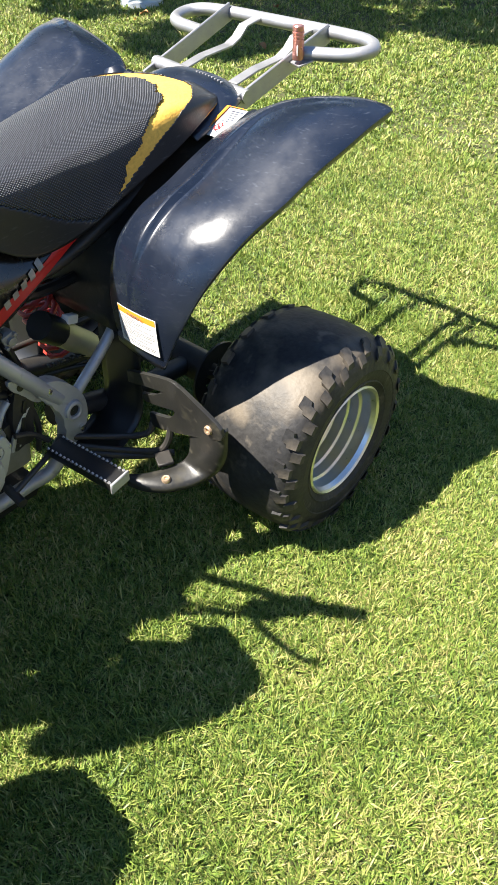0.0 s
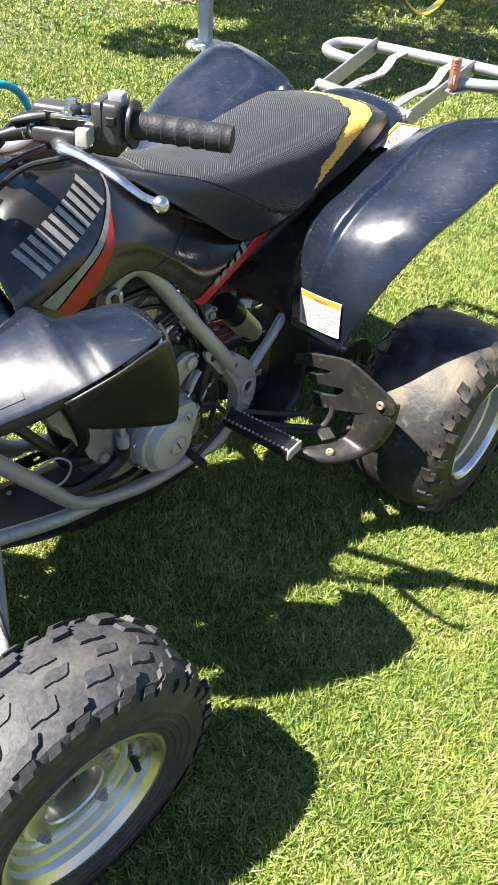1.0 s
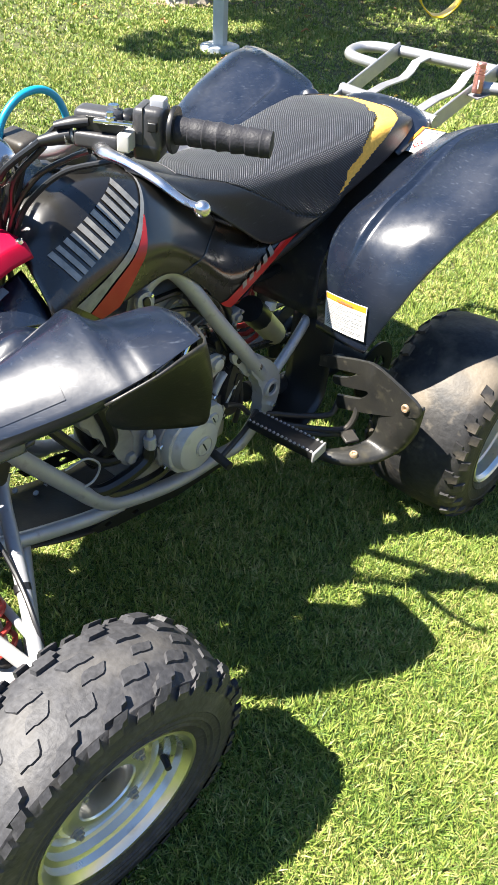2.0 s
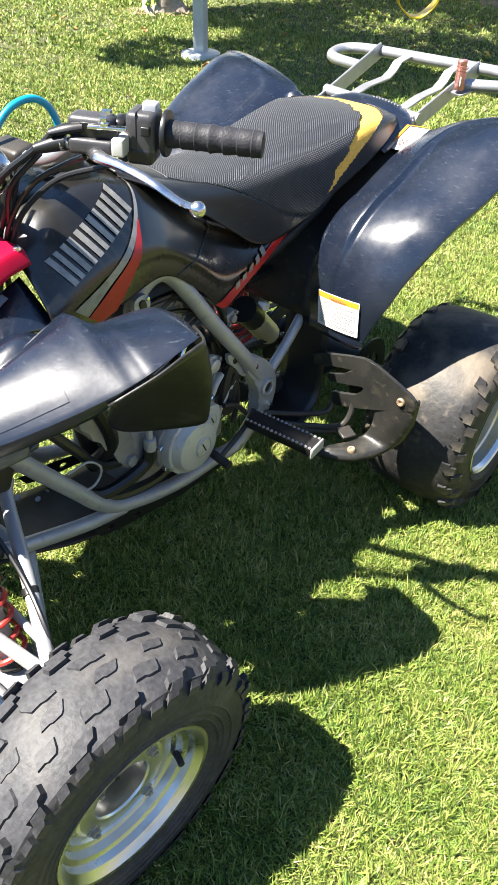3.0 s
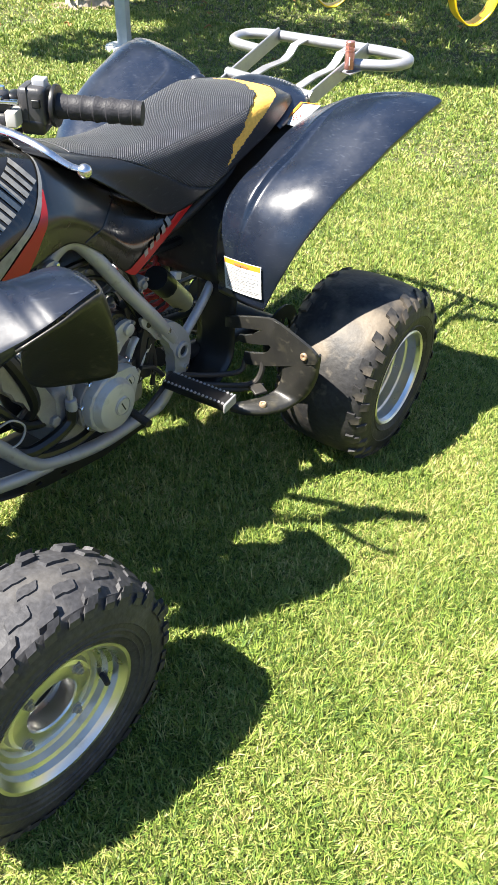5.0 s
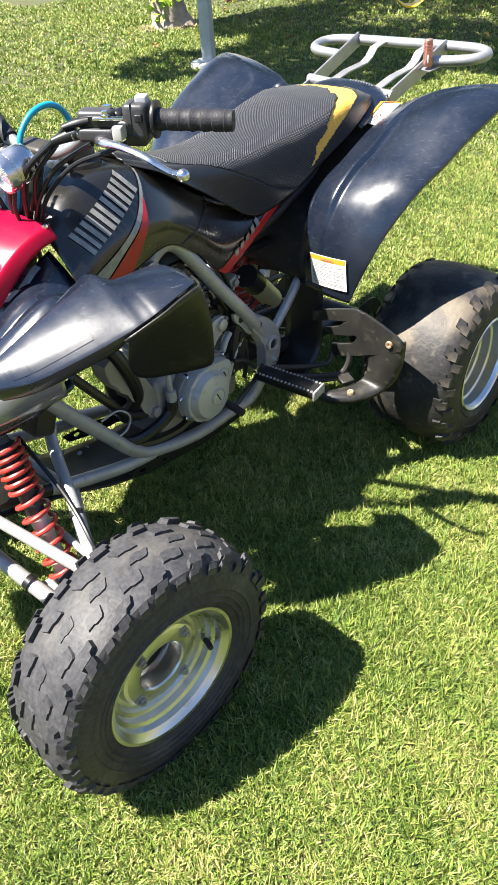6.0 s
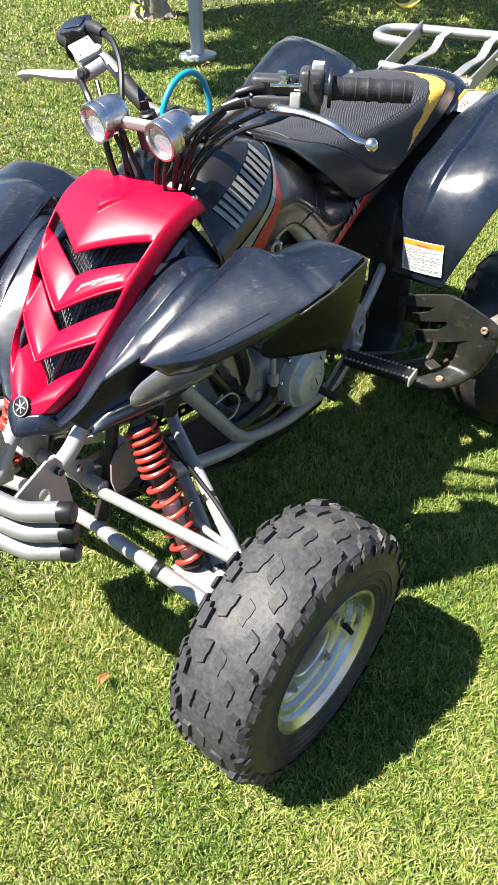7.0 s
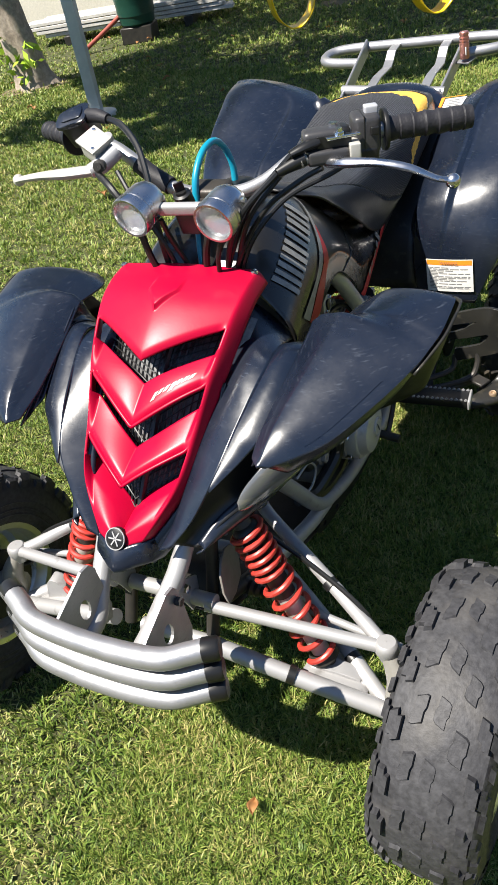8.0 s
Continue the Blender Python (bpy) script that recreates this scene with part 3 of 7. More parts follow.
# ---- rear fenders ----
def rear_fender(side):
    # xi yi zi | xo yo zo | swell, its direction from forward (0) to up (1), height of the inner band's step
    rows = [(0.334, -0.170, 0.478, 0.320, -0.312, 0.478, 0.004, 0.0, 0.0), (0.331, -0.166, 0.545, 0.324, -0.340, 0.545, 0.008, 0.0, 0.0),
            (0.334, -0.164, 0.600, 0.334, -0.364, 0.602, 0.012, 0.12, 0.002), (0.346, -0.163, 0.645, 0.360, -0.385, 0.660, 0.016, 0.35, 0.006),
            (0.374, -0.163, 0.689, 0.402, -0.410, 0.718, 0.020, 0.62, 0.013), (0.425, -0.163, 0.722, 0.452, -0.428, 0.758, 0.022, 0.82, 0.016),
            (0.500, -0.158, 0.740, 0.520, -0.446, 0.792, 0.024, 0.95, 0.016), (0.570, -0.150, 0.758, 0.592, -0.458, 0.826, 0.028, 1.0, 0.015),
            (0.645, -0.150, 0.786, 0.660, -0.469, 0.850, 0.034, 1.0, 0.008), (0.715, -0.175, 0.818, 0.722, -0.478, 0.872, 0.030, 1.0, 0.004),
            (0.772, -0.215, 0.842, 0.790, -0.481, 0.884, 0.014, 1.0, 0.002)]

    def section(r, u):
        a, b = Vector(r[0:3]), Vector(r[3:6])
        t = r[7] * math.pi / 2
        way = Vector((-math.cos(t), 0, math.sin(t)))
        if u <= 0.9:
            w = u / 0.9
            p = a.lerp(b, w) + way * r[6] * (1 - abs(2 * w ** 1.3 - 1) ** 2.4) * 1.25
            # raised band along the seat, rolled over at its inner edge
            edge = 0.36 + 0.75 * max(0.0, (r[0] - 0.68) / 0.10) ** 1.5
            k = min(1.0, max(0.0, (edge - w) / 0.06))
            e = max(0.0, 1 - w / 0.10)
            p += way * (r[8] * k * k * (3 - 2 * k) - 0.016 * r[7] * e * e)
        else:
            w = (u - 0.9) / 0.1
            p = b - way * (0.012 + 0.004 * r[7]) * w + Vector((0, 0.005 * w * w, 0))
        return mirrored(p, -side)

    bm = bmesh.new()
    sheet(bm, loft(rows, section), 64, 64)
    part("rear_fender", bm, M_PLASTIC, bike, "scuffed glossy black plastic rear fender", thick=0.004)
    surface = loft(rows, section)
    # inner wall between seat and fender
    bm = bmesh.new()
    rows2 = [(0.334, -0.170, 0.478, 0.165, 0.52), (0.334, -0.164, 0.598, 0.16, 0.60), (0.346, -0.163, 0.640, 0.15, 0.63), (0.378, -0.163, 0.676, 0.14, 0.65),
             (0.430, -0.163, 0.704, 0.135, 0.67), (0.505, -0.158, 0.722, 0.13, 0.70), (0.575, -0.150, 0.740, 0.125, 0.73), (0.650, -0.150, 0.768, 0.12, 0.765),
             (0.718, -0.175, 0.800, 0.12, 0.79), (0.772, -0.215, 0.826, 0.15, 0.81)]

    def wall(r, u):
        a, b = Vector(r[0:3]), Vector((r[0] + 0.02, -r[3], r[4]))
        return mirrored(a.lerp(b, u), -side)
    sheet(bm, loft(rows2, wall), 6, 30)
    part("fender_inner_wall", bm, M_PLASTIC, bike, thick=0.003)
    return surface


LEFT_FENDER = rear_fender(-1)
rear_fender(1)


# ---- front fenders ----
def front_fender(side):
    # from the pointed tip back to the square end: inner edge, outer edge, swell
    rows = [(-0.629, -0.206, 0.722, -0.624, -0.218, 0.718, 0.0), (-0.592, -0.202, 0.738, -0.600, -0.258, 0.727, 0.014), (-0.545, -0.201, 0.754, -0.562, -0.298, 0.738, 0.024), (-0.45, -0.210, 0.790, -0.49, -0.350, 0.767, 0.028),
            (-0.392, -0.217, 0.816, -0.432, -0.382, 0.788, 0.022), (-0.372, -0.219, 0.824, -0.415, -0.390, 0.795, 0.018), (-0.363, -0.234, 0.816, -0.402, -0.394, 0.799, 0.018), (-0.352, -0.246, 0.807, -0.388, -0.399, 0.804, 0.020),
            (-0.335, -0.249, 0.804, -0.365, -0.405, 0.812, 0.020), (-0.265, -0.258, 0.796, -0.305, -0.408, 0.824, 0.018), (-0.222, -0.285, 0.788, -0.285, -0.402, 0.821, 0.006)]

    def section(r, u):
        a, b = Vector(r[0:3]), Vector(r[3:6])
        if u <= 0.10:
            w = u / 0.10
            p = a + Vector((0, 0.014, -0.011)) * (1 - w) * min(1.0, r[6] / 0.008)
        elif u <= 0.88:
            w = (u - 0.10) / 0.78
            p = a.lerp(b, w) + Vector((0, 0, 1)) * (r[6] * 0.8 * (1 - abs(2 * w - 1) ** 2.2) + min(0.007, 0.4 * r[6]) * (w / 0.22 if w < 0.22 else (1 - w) / 0.78))
        else:
            w = (u - 0.88) / 0.12
            drop = 0.006 + 0.024 * min(1.0, max(0.0, (-0.33 - r[0]) / 0.08))
            p = b + Vector((0.004 * w, 0.012 * w * w, -drop * w * min(1, r[6] / 0.012)))
        return mirrored(p, -side)

    bm = bmesh.new()
    sheet(bm, loft(rows, section), 60, 96)
    f = part("front_fender", bm, M_PLASTIC, bike, "glossy black plastic front fender with a pointed tip", thick=0.004, angle=25)
    if side < 0:
        top = loft(rows, section)
        for v0, v1, mat in ((0.135, 0.195, M_PLASTIC), (0.20, 0.32, M_PLASTIC)):
            bm = bmesh.new()
            sheet(bm, lambda u, v: Vector(top(0.64 + 0.17 * u, v0 + (v1 - v0) * v)) + Vector((0, 0, 0.0016)), 6, 8)
            part("tape_patch", bm, mat, f, "dull strip of black tape")
    # rear flap that hangs behind the wheel
    bm = bmesh.new()
    rows = [(-0.440, -0.380, 0.778, -0.41, -0.352, 0.748), (-0.398, -0.399, 0.796, -0.312, -0.215, 0.60), (-0.368, -0.409, 0.807, -0.277, -0.208, 0.553), (-0.338, -0.413, 0.816, -0.235, -0.262, 0.560),
            (-0.307, -0.414, 0.821, -0.195, -0.318, 0.577), (-0.286, -0.407, 0.819, -0.192, -0.325, 0.60), (-0.258, -0.362, 0.810, -0.180, -0.280, 0.62)]

    def flap(r, u):
        a, b = Vector(r[0:3]), Vector(r[3:6])
        p = a.lerp(b, u) + Vector((0.012, 0, 0)) * math.sin(math.pi * u)
        return mirrored(p, -side)
    sheet(bm, loft(rows, flap), 16, 20)
    part("mud_flap", bm, M_INNER, bike, "dusty dark inner panel of the front fender", thick=0.004)


front_fender(-1)
front_fender(1)


# ---- red nose panel ----
# along the ridge of the brows: x | z | half width | how far the sides fall back | set over
NOSE = along([(-0.345, 0.890, 0.144, 0.016, 0.0), (-0.40, 0.886, 0.144, 0.026, 0.0), (-0.455, 0.866, 0.141, 0.038, 0.001), (-0.529, 0.809, 0.130, 0.050, 0.003), (-0.587, 0.725, 0.116, 0.041, 0.007), (-0.647, 0.649, 0.097, 0.032, 0.010), (-0.704, 0.569, 0.038, 0.015, 0.006)])
# each brow: where its upper edge and its lip lie down the panel, and how deep the upper edge is set back
BROWS = ((0.521, 0.628, 0.026), (0.683, 0.794, 0.030), (0.857, 0.965, 0.052))
SLOTS = ((0.461, 0.521), (0.628, 0.683), (0.794, 0.857))
RAIL = 0.85


def nose_point(u, q, lift=0.0, relief=True):
    """u -1..1 across, q 0..1 down the panel along chevrons."""
    k = 0.15 * min(1.0, max(0.0, (q - 0.05) / 0.3)) * min(1.0, (1.03 - q) / 0.12)
    v = q - k * (abs(u) - 0.26) + 0.03 * (1 - abs(u) ** 2) * max(0.0, 1 - q / 0.08)
    x, z, w, d, over = NOSE(v)
    x1, z1 = NOSE(min(v, 0.98) - 0.01)[:2]
    x2, z2 = NOSE(min(v, 0.98) + 0.01)[:2]
    t = Vector((x2 - x1, 0, z2 - z1)).normalized()
    n = Vector((t.z, 0, -t.x))
    if n.z < 0:
        n = -n
    fold = max(0.0, (abs(u) - 0.88) / 0.12)
    if relief:
        inner = min(1.0, max(0.0, (RAIL - abs(u)) / 0.07))
        for q0, q1, deep in BROWS:
            if q0 - 0.02 <= q <= q1:
                t = min(1.0, max(0.0, (q - q0) / (q1 - q0)))
                lift -= deep * (1 - 0.45 * abs(u)) * (1 - t) ** 1.25 * inner
        for q1 in (0.461, 0.628, 0.794):
            if q1 - 0.03 < q <= q1:
                lift -= 0.006 * ((q - q1 + 0.03) / 0.03) ** 2 * inner
        # small raised shield on the hood
        edge = min(1.0, max(0.0, (0.318 - q - 0.34 * abs(u)) / 0.010)) * min(1.0, max(0.0, (0.20 - abs(u)) / 0.025))
        lift += 0.0065 * edge * min(1.0, max(0.0, (q - 0.15) / 0.13))
    return Vector((x, u * w * (1 - 0.03 * fold) + middle(x) + over, z)) + n * (lift - 0.75 * d * abs(u) ** 1.6 - 0.022 * fold ** 1.4)


def nose_keep(u, q):
    return not any(a < q < b and abs(u) < RAIL for a, b in SLOTS)


bm = bmesh.new()
sheet(bm, lambda u, v: nose_point(2 * u - 1, v), 110, 200, lambda u, v: nose_keep(2 * u - 1, v))
nose = part("nose_panel", bm, M_RED, bike, "glossy red plastic nose with chevron slots", thick=0.005, angle=50)
bm = bmesh.new()
sheet(bm, lambda u, v: nose_point(1.98 * u - 0.99, 0.26 + 0.70 * v, -0.060 + 0.030 * max(0.0, abs(2 * u - 1) - 0.8) / 0.2, False), 24, 24)
part("grille_back", bm, M_FINS, nose, "dark grey radiator fins behind the grille")
for i in range(24):
    u = -0.9 + 1.8 * (i + 0.5) / 24
    bm = bmesh.new()
    tube(bm, [nose_point(u, 0.40 + 0.52 * k / 8, -0.050, False) for k in range(9)], 0.0018, 4, 2)
    part("grille_wire", bm, M_CABLE, nose)
for j in range(22):
    q = 0.40 + 0.52 * (j + 0.5) / 22
    bm = bmesh.new()
    tube(bm, [nose_point(-0.88 + 1.76 * k / 12, q, -0.0485, False) for k in range(13)], 0.0013, 4, 1)
    part("grille_wire", bm, M_CABLE, nose)
bm = bmesh.new()
tube(bm, [nose_point(-0.14, 0.40 + 0.52 * k / 8, -0.046, False) for k in range(9)], 0.0055, 6, 2)
part("grille_bar", bm, M_CABLE, nose)
for s in (-1, 1):
    bm = bmesh.new()
    lathe(bm, [(0.0005, 0.003), (0.005, 0.002), (0.006, -0.003)], 12, basis(nose_point(0.86 * s, 0.02, 0.001), (-0.3, 0, 1)))
    part("screw", bm, M_CHROME, nose)
for k in range(7):
    bm = bmesh.new()
    u0 = -0.24 - 0.068 * k
    tall = 0.020 if k in (0, 3) else 0.013
    sheet(bm, lambda u, v: nose_point(u0 - 0.048 * u + 0.03 * v, 0.574 + tall * v, 0.0012), 3, 3)
    part("mark_bar", bm, M_SILVER_DECAL, nose)


# black lip that rims the lower nose and ends in a blunt point
def nose_rim(a):
    """a -1..1 from one side of the nose round its lower end to the other."""
    if abs(a) > 0.3:
        return nose_point(math.copysign(1.0, a), 1.0 - 0.36 * (abs(a) - 0.3) / 0.7)
    return nose_point(a / 0.3, 1.0)


def nose_lip(u, v):
    a = 2 * u - 1
    wide = min(1.0, (1.0 - abs(a)) / 0.45)
    p = nose_rim(a)
    side = math.copysign(min(1.0, abs(a) / 0.35), a)
    out = Vector((-0.020 * (1 - abs(side)) - 0.004, 0.014 * side, -0.036)) * wide
    back = Vector((0.030, -0.004 * side, -0.004)) * wide
    if v < 0.55:
        t = v / 0.55
        return p + out * t + Vector((-0.6, 0.3 * side, 0.5)) * 0.004 * math.sin(math.pi * t) + Vector((-0.5, 0, 0.6)) * 0.002
    return p + out + back * ((v - 0.55) / 0.45)


bm = bmesh.new()
sheet(bm, nose_lip, 72, 14)
part("nose_lip", bm, M_PLASTIC, nose, "black plastic lip rimming the lower nose", thick=0.003)
# round badge
bm = bmesh.new()
pb = nose_point(0, 0.952, 0.004)
nb = (nose_point(0.2, 0.95, 0, False) - nose_point(-0.2, 0.95, 0, False)).cross(nose_point(0, 0.98, 0, False) - nose_point(0, 0.92, 0, False)).normalized()
if nb.x > 0:
    nb = -nb
mb = basis(pb, nb)
lathe(bm, [(0.0005, 0.003), (0.0165, 0.003), (0.0185, 0.002), (0.019, -0.006)], 32, mb)
badge = part("badge", bm, M_CABLE, nose, "round black badge with a silver ring")
bm = bmesh.new()
lathe(bm, [(0.0165, 0.0032), (0.0170, 0.0042), (0.0182, 0.0042), (0.0187, 0.0030)], 32, mb)
for k in range(3):
    block(bm, (0.0022, 0.025, 0.0012), mb @ pose(0, 0, 0.0034, 0, 0, 60 * k))
part("badge_ring", bm, M_PAINT, badge)


# ---- black cowl beside the nose, with a headlamp ----
def cowl(side):
    rows = [(-0.345, -0.085, 0.825, -0.335, -0.150, 0.755), (-0.44, -0.085, 0.788, -0.438, -0.160, 0.784), (-0.54, -0.078, 0.712, -0.54, -0.140, 0.730), (-0.61, -0.062, 0.640, -0.612, -0.122, 0.676),
            (-0.655, -0.046, 0.585, -0.652, -0.090, 0.612), (-0.682, -0.030, 0.556, -0.680, -0.055, 0.566)]

    def section(r, u):
        a, b = Vector(r[0:3]), Vector(r[3:6])
        p = a.lerp(b, u) + Vector((-0.2, -0.7, 0.6)) * 0.006 * math.sin(math.pi * u)
        return mirrored(p, -side)
    bm = bmesh.new()
    sheet(bm, loft(rows, section), 14, 36)
    part("front_cowl", bm, M_PLASTIC, bike, "glossy black cowl beside the red nose", thick=0.004)
    # smooth leaf-shaped wing between cowl and fender
    rows = [(-0.350, -0.148, 0.735, -0.350, -0.190, 0.748, 0.006), (-0.395, -0.156, 0.776, -0.392, -0.198, 0.782, 0.006), (-0.438, -0.160, 0.787, -0.44, -0.200, 0.782, 0.005), (-0.54, -0.140, 0.733, -0.545, -0.186, 0.724, 0.004),
            (-0.585, -0.130, 0.699, -0.585, -0.160, 0.692, 0.003), (-0.632, -0.117, 0.660, -0.633, -0.119, 0.657, 0.0)]
    bm = bmesh.new()
    sheet(bm, loft(rows, lambda r, u: mirrored(Vector(r[0:3]).lerp(Vector(r[3:6]), u) + Vector((-0.3, 0, 0.9)) * r[6] * math.sin(math.pi * u), -side)), 12, 36)
    part("fender_wing", bm, M_PLASTIC, bike, "smooth black wing between nose and fender", thick=0.004)
    # inner wall from the wing up to the fender's ridge
    rows = [(-0.350, -0.190, 0.748, -0.352, -0.225, 0.800), (-0.392, -0.198, 0.782, -0.385, -0.212, 0.812), (-0.44, -0.200, 0.782, -0.45, -0.203, 0.784), (-0.52, -0.190, 0.738, -0.54, -0.195, 0.746), (-0.548, -0.186, 0.722, -0.614, -0.192, 0.709)]
    bm = bmesh.new()
    sheet(bm, loft(rows, lambda r, u: mirrored(Vector(r[0:3]).lerp(Vector(r[3:6]), u) + Vector((0, -0.006, -0.006)) * math.sin(math.pi * u), -side)), 8, 24)
    part("fender_inner_wall", bm, M_PLASTIC, bike, thick=0.003)
    # lamp pod under the wing
    rows = [(-0.672, -0.050, 0.566, -0.655, -0.088, 0.552), (-0.645, -0.078, 0.600, -0.620, -0.122, 0.585), (-0.610, -0.106, 0.650, -0.545, -0.176, 0.612), (-0.55, -0.140, 0.690, -0.475, -0.215, 0.640)]
    bm = bmesh.new()
    sheet(bm, loft(rows, lambda r, u: mirrored(Vector(r[0:3]).lerp(Vector(r[3:6]), u) + Vector((0.3, 0.3, -0.3)) * 0.02 * math.sin(math.pi * u), -side)), 8, 24)
    part("lamp_pod", bm, M_CABLE, bike, thick=0.003)
    # lamp
    rows = [(-0.602, -0.143, 0.607, 0.008), (-0.594, -0.150, 0.613, 0.018), (-0.580, -0.161, 0.622, 0.026), (-0.552, -0.182, 0.637, 0.033), (-0.508, -0.208, 0.652, 0.037), (-0.470, -0.226, 0.660, 0.034)]
    bm = bmesh.new()

    def lamp(r, u):
        t = math.pi * (u - 0.5)
        return mirrored(Vector((r[0] - 0.20 * r[3] * math.cos(t), r[1] - 0.28 * r[3] * math.cos(t), r[2] + r[3] * math.sin(t))), -side)
    sheet(bm, loft(rows, lamp), 14, 24)
    part("headlamp", bm, M_LAMPGLASS, bike, "smoky scratched headlamp lens", thick=0.003)
    # trim under the lamp
    bm = bmesh.new()
    rows = [(-0.665, -0.090, 0.556, 0.008), (-0.62, -0.118, 0.575, 0.02), (-0.54, -0.172, 0.602, 0.022), (-0.46, -0.215, 0.635, 0.012)]
    sheet(bm, loft(rows, lambda r, u: mirrored(Vector((r[0] + 0.01 * u, r[1] - 0.012 * math.sin(math.pi * u), r[2] - r[3] + 2 * r[3] * u)), -side)), 8, 24)
    part("lamp_trim", bm, M_PLASTIC, bike, thick=0.003)


cowl(-1)
cowl(1)


# ---- tank cover and side panels ----
# x | top z | shoulder y z | middle y z | low y z
TANK_ROWS = [(-0.345, 0.855, 0.095, 0.845, 0.135, 0.80, 0.150, 0.72), (-0.28, 0.905, 0.092, 0.885, 0.138, 0.815, 0.147, 0.725), (-0.19, 0.925, 0.090, 0.905, 0.139, 0.825, 0.142, 0.738),
             (-0.09, 0.905, 0.088, 0.885, 0.136, 0.81, 0.136, 0.748), (0.0, 0.85, 0.087, 0.83, 0.130, 0.755, 0.129, 0.690), (0.09, 0.79, 0.086, 0.765, 0.123, 0.69, 0.121, 0.606),
             (0.18, 0.74, 0.085, 0.725, 0.118, 0.68, 0.115, 0.626), (0.27, 0.72, 0.085, 0.715, 0.112, 0.695, 0.110, 0.672), (0.36, 0.74, 0.085, 0.74, 0.11, 0.735, 0.110, 0.715)]
TANK = along(TANK_ROWS)


def tank_point(s, v, lift=0.0):
    """s: -1..1 over the tank from one low edge to the other; v: 0..1 front to rear."""
    r = TANK(v)
    line = [(0.0, r[1]), (r[2] * 0.55, r[1] - 0.004), (r[2], r[3]), (r[4], r[5]), (r[6] + 0.002, (r[5] + r[7]) / 2), (r[6], r[7])]
    w = abs(s) * 5
    i = min(int(w), 4)
    t = w - i
    p = [np.array(q) for q in ([(-line[1][0], line[1][1])] + line + [line[-1]])]
    a, b, c, d = p[i], p[i + 1], p[i + 2], p[i + 3] if i + 3 < len(p) else p[-1]
    q = 0.5 * (2 * b + (c - a) * t + (2 * a - 5 * b + 4 * c - d) * t * t + (3 * b - a - 3 * c + d) * t ** 3)
    g = 0.5 * ((c - a) + 2 * (2 * a - 5 * b + 4 * c - d) * t + 3 * (3 * b - a - 3 * c + d) * t * t)
    n = np.array((-g[1], g[0]))
    n = n / (np.linalg.norm(n) + 1e-9)
    q = q + n * lift
    sign = 1 if s >= 0 else -1
    mid = middle(r[0])
    return Vector((r[0], mid + sign * q[0] * (1 + mid / 0.13), q[1]))


bm = bmesh.new()
sheet(bm, lambda u, v: tank_point(2 * u - 1, v), 60, 60)
tank = part("tank_cover", bm, M_TANK, bike, "glossy dark tank cover and side panels", thick=0.004)


def tank_at(x, z, side, lift):
    """The place on the tank's flank at x and z."""
    lo, hi = 0.0, 1.0
    for _ in range(24):
        v = (lo + hi) / 2
        lo, hi = (v, hi) if TANK(v)[0] < x else (lo, v)
    v, lo, hi = (lo + hi) / 2, 0.2, 1.0
    for _ in range(24):
        s = (lo + hi) / 2
        lo, hi = (s, hi) if tank_point(side * s, v).z > z else (lo, s)
    return tank_point(side * lo, v, lift)


def decal(name, mat, corners, parent, side=-1, label="", n=8, m=8, lift=0.0022):
    """A thin sticker on the tank's flank between four (x, z) corners in order round."""
    a, b, c, d = [np.array(q) for q in corners]
    bm = bmesh.new()
    sheet(bm, lambda u, v: tank_at(*((a * (1 - u) + b * u) * (1 - v) + (d * (1 - u) + c * u) * v), side, lift), n, m)
    return part(name, bm, mat, parent, label)


def swoosh(name, mat, pairs, parent, side, label):
    """A tapering bowed sticker on the tank's flank between pairs of (x, z) points."""
    edge = along([(*a, *b) for a, b in pairs])
    bm = bmesh.new()

    def at(u, v):
        r = edge(v)
        return tank_at(r[0] + (r[2] - r[0]) * u, r[1] + (r[3] - r[1]) * u, side, 0.0022)
    sheet(bm, at, 5, 24)
    return part(name, bm, mat, parent, label)


